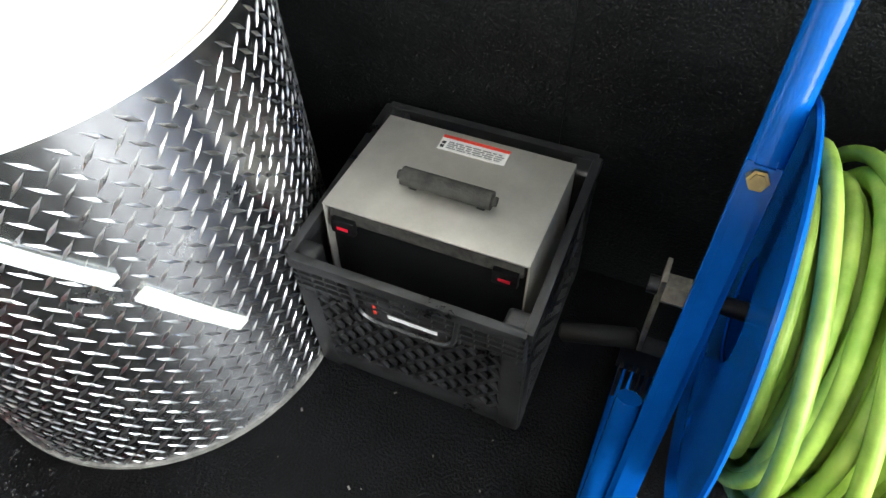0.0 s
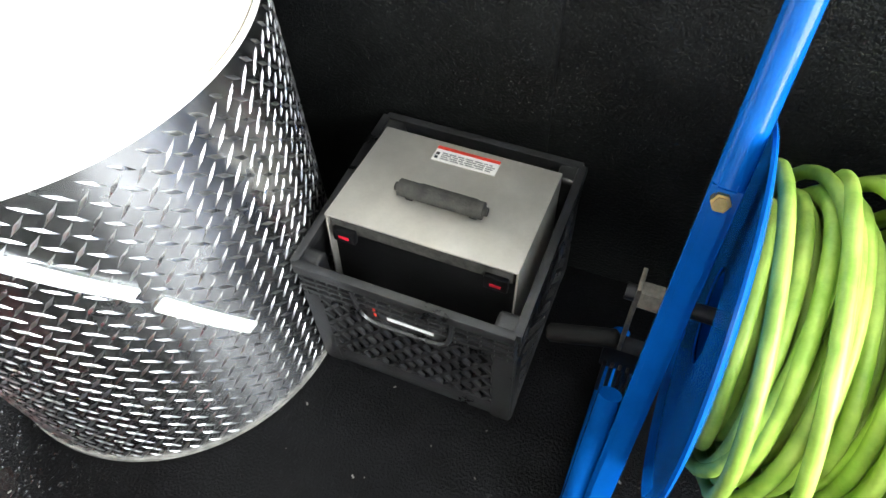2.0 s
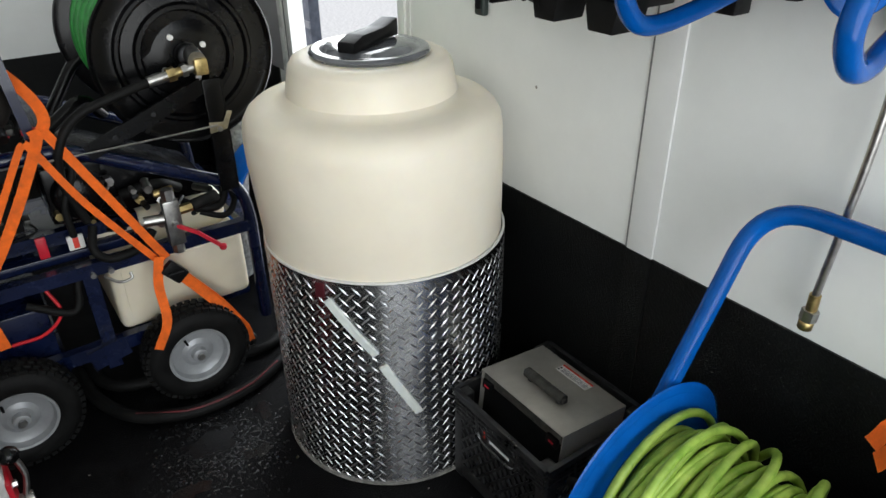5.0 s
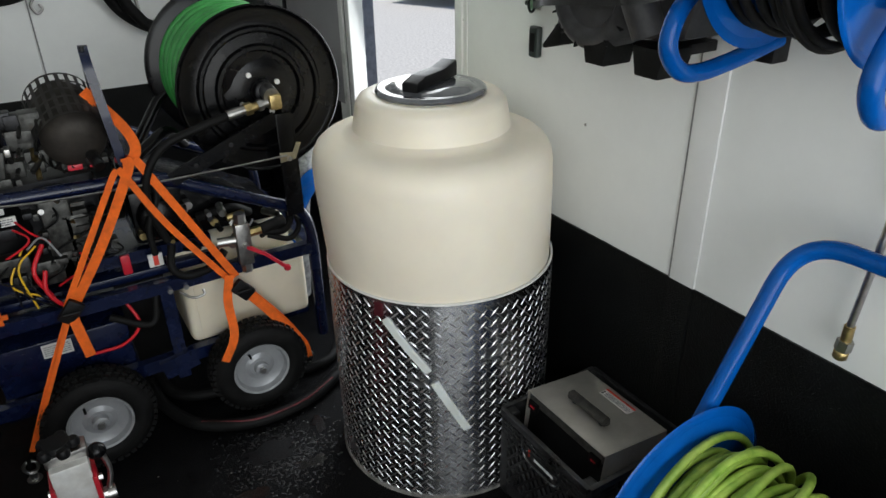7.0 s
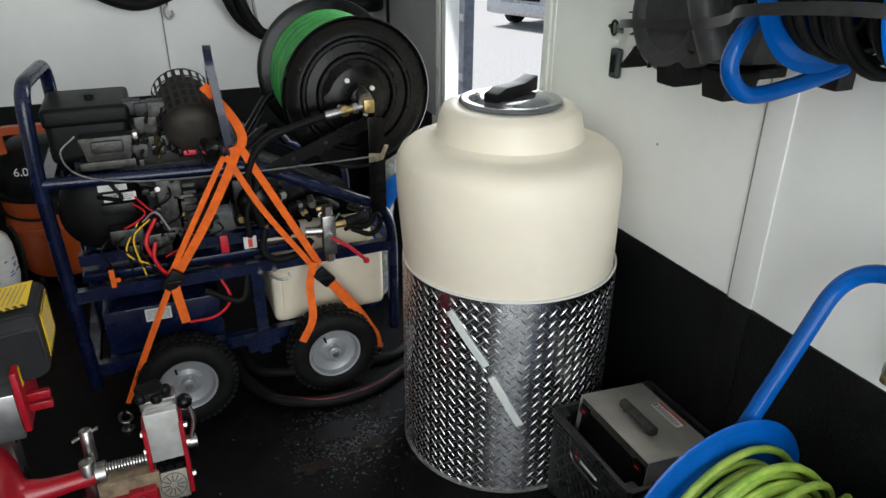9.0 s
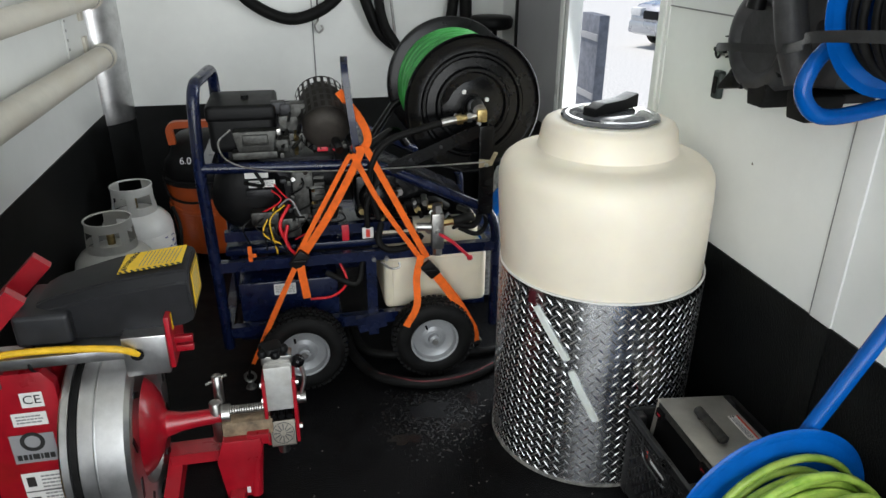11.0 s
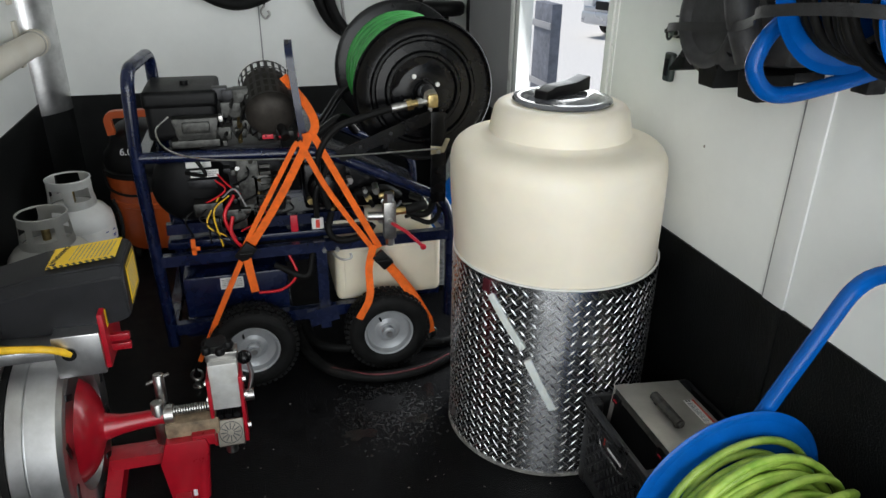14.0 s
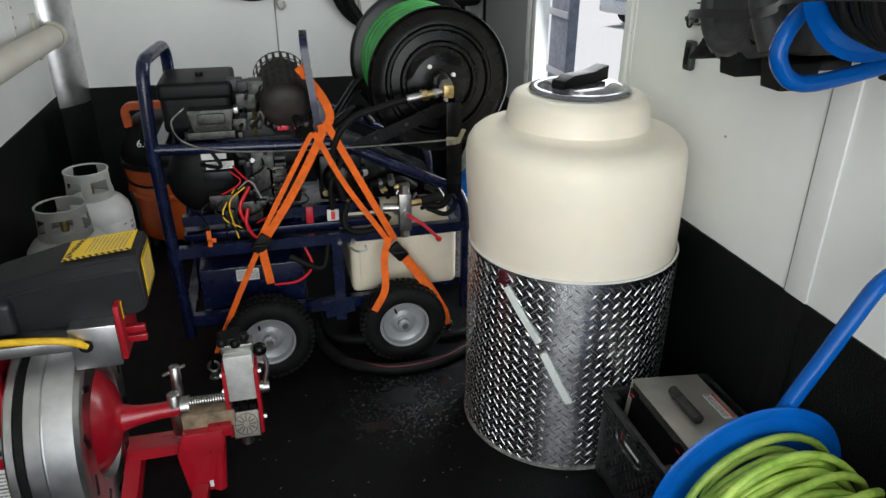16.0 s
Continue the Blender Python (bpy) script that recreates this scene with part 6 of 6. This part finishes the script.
# stool-like shape added in place of an unidentified dark item by the end wall
bx = thing("dark_item_form", (0.95, YF - 0.19, 0.0), "black round-topped form added for an unidentified dark item at the end wall", "stool")
part("seat", lathe(nb(), (0.90, YF - 0.16, 1.03), (0, 0, 1), [(0, 0), (0, 0.10), (0.012, 0.115), (0.05, 0.118), (0.065, 0.105), (0.07, 0)], 28), M["black_plastic"], bx)
part("post", rod(nb(), (0.90, YF - 0.16, 0.02), (0.90, YF - 0.16, 1.03), 0.035), M["black_gloss"], bx)
part("base", lathe(nb(), (0.90, YF - 0.16, 0), (0, 0, 1), [(0, 0), (0, 0.105), (0.015, 0.10), (0.03, 0.04), (0.03, 0)], 24), M["black_gloss"], bx)

# blue hose end behind the tank
bh = thing("blue_hose", (0.62, 1.16, 0), "blue hose with braided grey sleeve behind the tank", "hose")
part("hose", sweep(nb(), curve([(0.52, 1.34, 0.03), (0.55, 1.26, 0.30), (0.585, 1.2, 0.46), (0.66, 1.2, 0.545), (0.75, 1.25, 0.50), (0.80, 1.3, 0.25), (0.82, 1.35, 0.03)]), 0.035, 14), M["blue"], bh)
part("braided_sleeve", sweep(nb(), curve([(0.60, 1.32, 0.03), (0.62, 1.28, 0.40), (0.66, 1.27, 0.60), (0.75, 1.32, 0.66), (0.85, 1.4, 0.4), (0.86, 1.4, 0.03)]), 0.038, 14), mat("braided_grey", (0.45, 0.45, 0.44), 0.6, 0.3, var=0.3, scale=60, bump=0.6, bscale=300), bh, "grey braided sleeve")

# ---- things on the side wall above the blue reel ----
wr = thing("cord_reel", (0.85, -0.42, 1.2), "small blue steel cord reel strapped to the wall", "cord reel")
KX, KZ, KR = 0.845, 1.380, 0.158
for y, d in ((-0.333, -1), (-0.535, 1)):
    part("flange", lathe(nb(), (KX, y, KZ), (0, d, 0), [(0.0, 0.06), (0.003, 0.06), (0.003, KR - 0.02), (-0.004, KR - 0.004), (-0.003, KR), (0.001, KR + 0.002), (0.0, KR - 0.016)], 56, closed=True), M["blue"], wr, "blue pressed flange")
part("drum", rod(nb(), (KX, -0.336, KZ), (KX, -0.532, KZ), 0.065, seg=28), M["blue"], wr)
rnd = random.Random(21)
for k in range(15):
    y = -0.345 - k * 0.0122
    r = rnd.uniform(0.115, 0.136)
    n = 36
    ph = rnd.uniform(0, 6)
    part("cord_turn", sweep(nb(), [(KX + r * math.cos(2 * math.pi * i / n), y + 0.008 * math.sin(2 * math.pi * i / n + ph), KZ + (r + 0.008 * math.sin(2 * math.pi * i / n * 2 + ph)) * math.sin(2 * math.pi * i / n)) for i in range(n)], 0.0072, 8, closed=True), M["rubber"], wr, "black cord turn")
part("pale_cord", sweep(nb(), [(KX + 0.112 * math.cos(a), -0.342 - 0.004 * math.sin(a), KZ + 0.112 * math.sin(a)) for a in (2 * math.pi * i / 40 for i in range(40))], 0.006, 8, closed=True), mat("grey_cord", (0.25, 0.25, 0.22), 0.5, var=0.2, scale=30), wr, "grey cord loop")
for y, s in ((-0.268, 1), (-0.560, -1)):
    part("stand_loop", sweep(nb(), curve([(0.975, y + 0.006 * s, 1.31), (0.86, y + 0.014 * s, 1.335), (0.772, y + 0.016 * s, 1.292), (0.740, y + 0.016 * s, 1.230), (0.766, y + 0.014 * s, 1.184), (0.815, y + 0.010 * s, 1.172), (0.90, y - 0.004 * s, 1.190), (0.98, y - 0.014 * s, 1.212)], 8), 0.0155, 14), M["blue"], wr, "bent blue tube loop")
    bm = nb(); box(bm, (0.965, y - 0.02, 1.17), (1.009, y + 0.02, 1.34), 0.004); part("wall_bracket", bm, M["dark_steel"], wr)
part("axle", rod(nb(), (KX, -0.26, KZ), (KX, -0.57, KZ), 0.011), M["steel"], wr)
for y in (-0.268, -0.56):
    bm = nb(); box(bm, (KX - 0.014, y - 0.008, 1.30), (KX + 0.014, y + 0.008, KZ + 0.015), 0.003); part("axle_plate", bm, M["blue"], wr)

cs = thing("blower_unit", (0.9, 0.03, 1.1), "black moulded plastic tool unit strapped to the wall", "tool unit")
dkp = mat("scuffed_black_plastic", (0.05, 0.05, 0.052), 0.48, var=0.35, scale=9, bump=0.3, bscale=140, spec=0.4)
bm = nb()
prism(bm, [(0.135, 1.33), (0.15, 1.50), (0.13, 1.66), (-0.18, 1.66), (-0.20, 1.32), (-0.17, 1.20), (-0.05, 1.185), (0.05, 1.185), (0.10, 1.22)], "x", 0.875, 1.008, 0.02)
bd = part("housing", bm, dkp, cs, "scuffed moulded housing", 40)
VC = Vector((0.872, 0.060, 1.268))
part("round_cover", lathe(nb(), VC, (-1, 0, 0), [(-0.06, 0.118), (0.0, 0.120), (0.014, 0.114), (0.024, 0.102), (0.027, 0.088), (0.020, 0.078), (0.012, 0.072), (0.010, 0.0)], 48), dkp, bd, "round ribbed blower cover")
for k in range(9):
    a = radians(165 + k * 24)
    m = Matrix.Translation(VC + Vector((-0.019, math.cos(a) * 0.104, math.sin(a) * 0.104))) @ Matrix.Rotation(a - math.pi / 2, 4, "X")
    bm = nb(); box(bm, (-0.004, -0.0016, -0.013), (0.006, 0.0016, 0.013), 0.0008, m=m)
    part("cover_rib", bm, M["black_plastic"], bd)
part("lever_arm", sweep(nb(), curve([(0.845, 0.052, 1.50), (0.838, 0.050, 1.41), (0.836, 0.062, 1.335)]), lambda t: 0.011 + 0.010 * t, 12), M["black_plastic"], bd, "black trigger lever")
part("duct", sweep(nb(), curve([(0.83, -0.03, 1.60), (0.815, -0.06, 1.42), (0.82, -0.09, 1.30), (0.84, -0.12, 1.21)]), 0.032, 14), dkp, bd, "curved plastic duct")
part("duct", sweep(nb(), curve([(0.84, 0.09, 1.60), (0.818, 0.075, 1.45), (0.825, 0.06, 1.38)]), 0.022, 12), dkp, bd)
part("red_tag", box(nb(), (0.820, 0.045, 1.40), (0.827, 0.058, 1.48), 0.002), M["red_plastic"], bd, "red tag")
part("side_knob", lathe(nb(), (0.845, -0.16, 1.315), (-1, 0, 0), [(0, 0), (0, 0.02), (0.015, 0.018), (0.02, 0)], 16), M["dark_steel"], bd)
for y, w, h, t in ((0.225, 0.085, 0.055, 25), (0.03, 0.075, 0.05, -6), (-0.11, 0.08, 0.05, 0)):
    bm = nb(); box(bm, (0.85, y - w / 2, 1.128), (0.93, y + w / 2, 1.135 + h), 0.008, m=None)
    for v in bm.verts:
        if v.co.z < 1.15:
            v.co.y += (y - v.co.y) * 0.25
        if y > 0.15:
            v.co.z += (v.co.y - y) * -0.25
    if y > 0.2:
        for v in bm.verts:
            v.co.x += 0.05
            if v.co.z > 1.17 and v.co.y > y:
                v.co.y -= 0.05
    part("foot_lug", bm, M["rubber"], cs, "black rubber foot")
bm = nb(); box(bm, (0.90, 0.10, 1.172), (0.99, 0.205, 1.192), 0.004); part("foot_arm", bm, dkp, cs)
bm = nb(); box(bm, (0.92, -0.14, 1.165), (1.011, 0.05, 1.186), 0.004); part("wall_shelf", bm, M["dark_steel"], cs, "steel wall bracket")

sp = thing("hold_strap", (1.0, 0.418, 1.19), "black webbing strap hooked to a wall ring", "strap")
part("webbing", ribbon(nb(), curve([(0.990, 0.405, 1.192), (0.93, 0.30, 1.212), (0.838, 0.185, 1.236), (0.800, 0.06, 1.254), (0.795, -0.10, 1.272), (0.730, -0.24, 1.300), (0.672, -0.33, 1.325), (0.668, -0.50, 1.345), (0.73, -0.60, 1.34), (0.99, -0.72, 1.30)], 6), (0, 0, 1), 0.018, 0.002), mat("black_webbing", (0.016, 0.016, 0.017), 0.6, var=0.3, scale=60, bump=0.4, bscale=300), sp)
bm = nb(); box(bm, (1.003, 0.40, 1.178), (1.012, 0.445, 1.206), 0.003); part("ring_plate", bm, M["steel"], sp, "zinc ring plate")
part("ring", sweep(nb(), [(0.998 - 0.006, 0.415 + 0.012 * math.cos(a), 1.192 + 0.018 * math.sin(a)) for a in (2 * math.pi * i / 20 for i in range(20))], 0.0035, 8, closed=True), M["dark_steel"], sp)
for y in (0.40, 0.446):
    part("screw", rod(nb(), (0.999, y, 1.192), (1.005, y, 1.192), 0.006, seg=8), M["dark_steel"], sp)
bm = nb(); box(bm, (1.005, -0.735, 1.285), (1.012, -0.705, 1.315), 0.002); part("ring_plate", bm, M["steel"], sp)
lt = thing("wall_latch", (1.0, 0.405, 1.10), "small dark rubber door holdback on the wall", "latch")
bm = nb(); box(bm, (0.992, 0.388, 1.062), (1.012, 0.424, 1.140), 0.008, seg=3); part("pad", bm, mat("dark_green_rubber", (0.02, 0.03, 0.026), 0.5, var=0.2), lt)
bm = nb(); box(bm, (0.988, 0.397, 1.078), (0.993, 0.415, 1.124), 0.002); part("recess", bm, M["rubber"], lt)
for y, z in ((0.762, 1.11), (0.21, 0.93)):
    sc = tagged(part("wall_screw", lathe(nb(), (XR, y, z), (-1, 0, 0), [(0.0, 0.004), (0.001, 0.0035), (0.002, 0)], 10), M["steel"]), "small steel screw head in the white wall", "screw", "wall screws")

# spray lance clipped on the wall
ln = thing("spray_lance", (0.975, -0.53, 0.68), "thin steel spray lance with brass nozzle on the wall", "spray lance")
part("tube", sweep(nb(), curve([(0.966, -0.531, 0.765), (0.966, -0.541, 0.92), (0.968, -0.548, 1.12), (0.97, -0.552, 1.7)]), 0.0065, 10), M["steel"], ln)
part("nozzle", rod(nb(), (0.965, -0.529, 0.700), (0.965, -0.530, 0.718), 0.0125, seg=12, bev=0.002), M["brass"], ln, "brass nozzle")
part("coupling", rod(nb(), (0.965, -0.530, 0.718), (0.966, -0.531, 0.738), 0.0145, seg=6), M["steel"], ln, "steel coupling")
part("coupling", rod(nb(), (0.966, -0.531, 0.738), (0.966, -0.531, 0.768), 0.0095, seg=10), M["brass"], ln)
for z in (1.5,):
    bm = nb(); box(bm, (0.966, -0.575, z - 0.008), (1.011, -0.515, z + 0.008), 0.003); part("clip", bm, M["steel"], ln)
part("wall_eye", lathe(nb(), (XR, -0.605, 0.935), (-1, 0, 0), [(0, 0.013), (0.003, 0.012), (0.004, 0.007), (0.012, 0.006), (0.012, 0)], 16), M["steel"], ln)

# bundle with orange tie
sk = thing("blue_bundle", (0.90, -0.86, 0), "blue crinkled plastic bundle tied with orange ribbon", "bundle")
bm = nb()
lathe(bm, (0.895, -0.86, 0), (0, 0, 1), [(0.0, 0), (0.0, 0.085), (0.05, 0.10), (0.25, 0.105), (0.42, 0.098), (0.50, 0.07), (0.54, 0.035), (0.56, 0.05), (0.575, 0)], 48)
for v in bm.verts:
    k = noise.noise(v.co * 28) * 0.012 + noise.noise(v.co * 60) * 0.007
    dv = Vector((v.co.x - 0.895, v.co.y + 0.86, 0))
    if dv.length > 0.01:
        v.co += dv.normalized() * k
part("bag", bm, mat("blue_film", (0.02, 0.1, 0.45), 0.35, var=0.3, scale=18, dark=(0.008, 0.03, 0.2), bump=0.4, bscale=60), sk)
bm = nb()
for k in range(5):
    a = k * 1.3
    ribbon(bm, curve([(0.895, -0.86, 0.54), (0.895 + 0.03 * math.cos(a), -0.83 + 0.04 * math.sin(a), 0.60), (0.895 + 0.05 * math.cos(a), -0.78 + 0.06 * math.sin(a), 0.655), (0.895 + 0.04 * math.cos(a + 0.5), -0.75 + 0.05 * math.sin(a), 0.62)], 5), (math.sin(a), 0.3, 1), 0.03, 0.0012)
part("ribbon_tie", bm, M["orange_web"], sk, "orange ribbon")

# water on the floor
wt = nb()
wet = mat("water_film", (0.006, 0.006, 0.0065), 0.22, var=0.2, scale=30, bump=0.7, bscale=110, spec=0.5, rvar=0.12)
rnd = random.Random(33)
for k in range(2600):
    x, y = rnd.gauss(0.22, 0.085), rnd.gauss(0.52, 0.085)
    r = rnd.uniform(0.0012, 0.0040) * (0.6 if rnd.random() < 0.7 else 1.2)
    lathe(wt, (x, y, 0), (0, 0, 1), [(0.0002, r), (r * 0.18, r * 0.72), (r * 0.26, 0)], 7)
wtm = mat("water_drops", (0.012, 0.013, 0.014), 0.2, var=0.05, spec=0.42, rvar=0.05)
drops = part("water_drops", wt, wtm, None, "", 80)
tagged(drops, "small water drops scattered on the black floor", "water", kind="stuff")
for cx, cy, rx, ry, sd in ((0.20, 0.56, 0.10, 0.05, 1), (0.37, 0.60, 0.03, 0.045, 2), (0.10, 0.42, 0.06, 0.035, 3), (0.30, 0.45, 0.05, 0.03, 4),):
    bm = nb()
    ring = []
    for i in range(40):
        a = 2 * math.pi * i / 40
        k = 0.75 + 0.55 * noise.noise(Vector((math.cos(a) * 1.7, math.sin(a) * 1.7, sd * 3.1)))
        ring.append(bm.verts.new((cx + rx * k * math.cos(a), cy + ry * k * math.sin(a), 0.0012)))
    bm.faces.new(ring)
    ext = bmesh.ops.extrude_face_region(bm, geom=bm.faces[:])
    for v in ext["geom"]:
        if isinstance(v, bmesh.types.BMVert):
            v.co.z = 0.0003
    bmesh.ops.recalc_face_normals(bm, faces=bm.faces[:])
    tagged(part("puddle", bm, wet), "thin film of water on the black floor", "puddle", "floor puddles")
dirt = nb()
for k in range(160):
    x, y = rnd.uniform(-0.25, 0.75), rnd.uniform(-0.45, 0.75)
    s = rnd.uniform(0.0008, 0.003)
    box(dirt, (-s, -s * 0.5, 0.0002), (s, s * 0.5, s * 0.6), m=pose(x, y, 0, 0, 0, rnd.uniform(0, 180)))
grit = part("floor_grit", dirt, mat("pale_grit", (0.3, 0.28, 0.25), 0.8, var=0.3))
tagged(grit, "pale grit and lint specks on the black floor", "grit", kind="stuff")
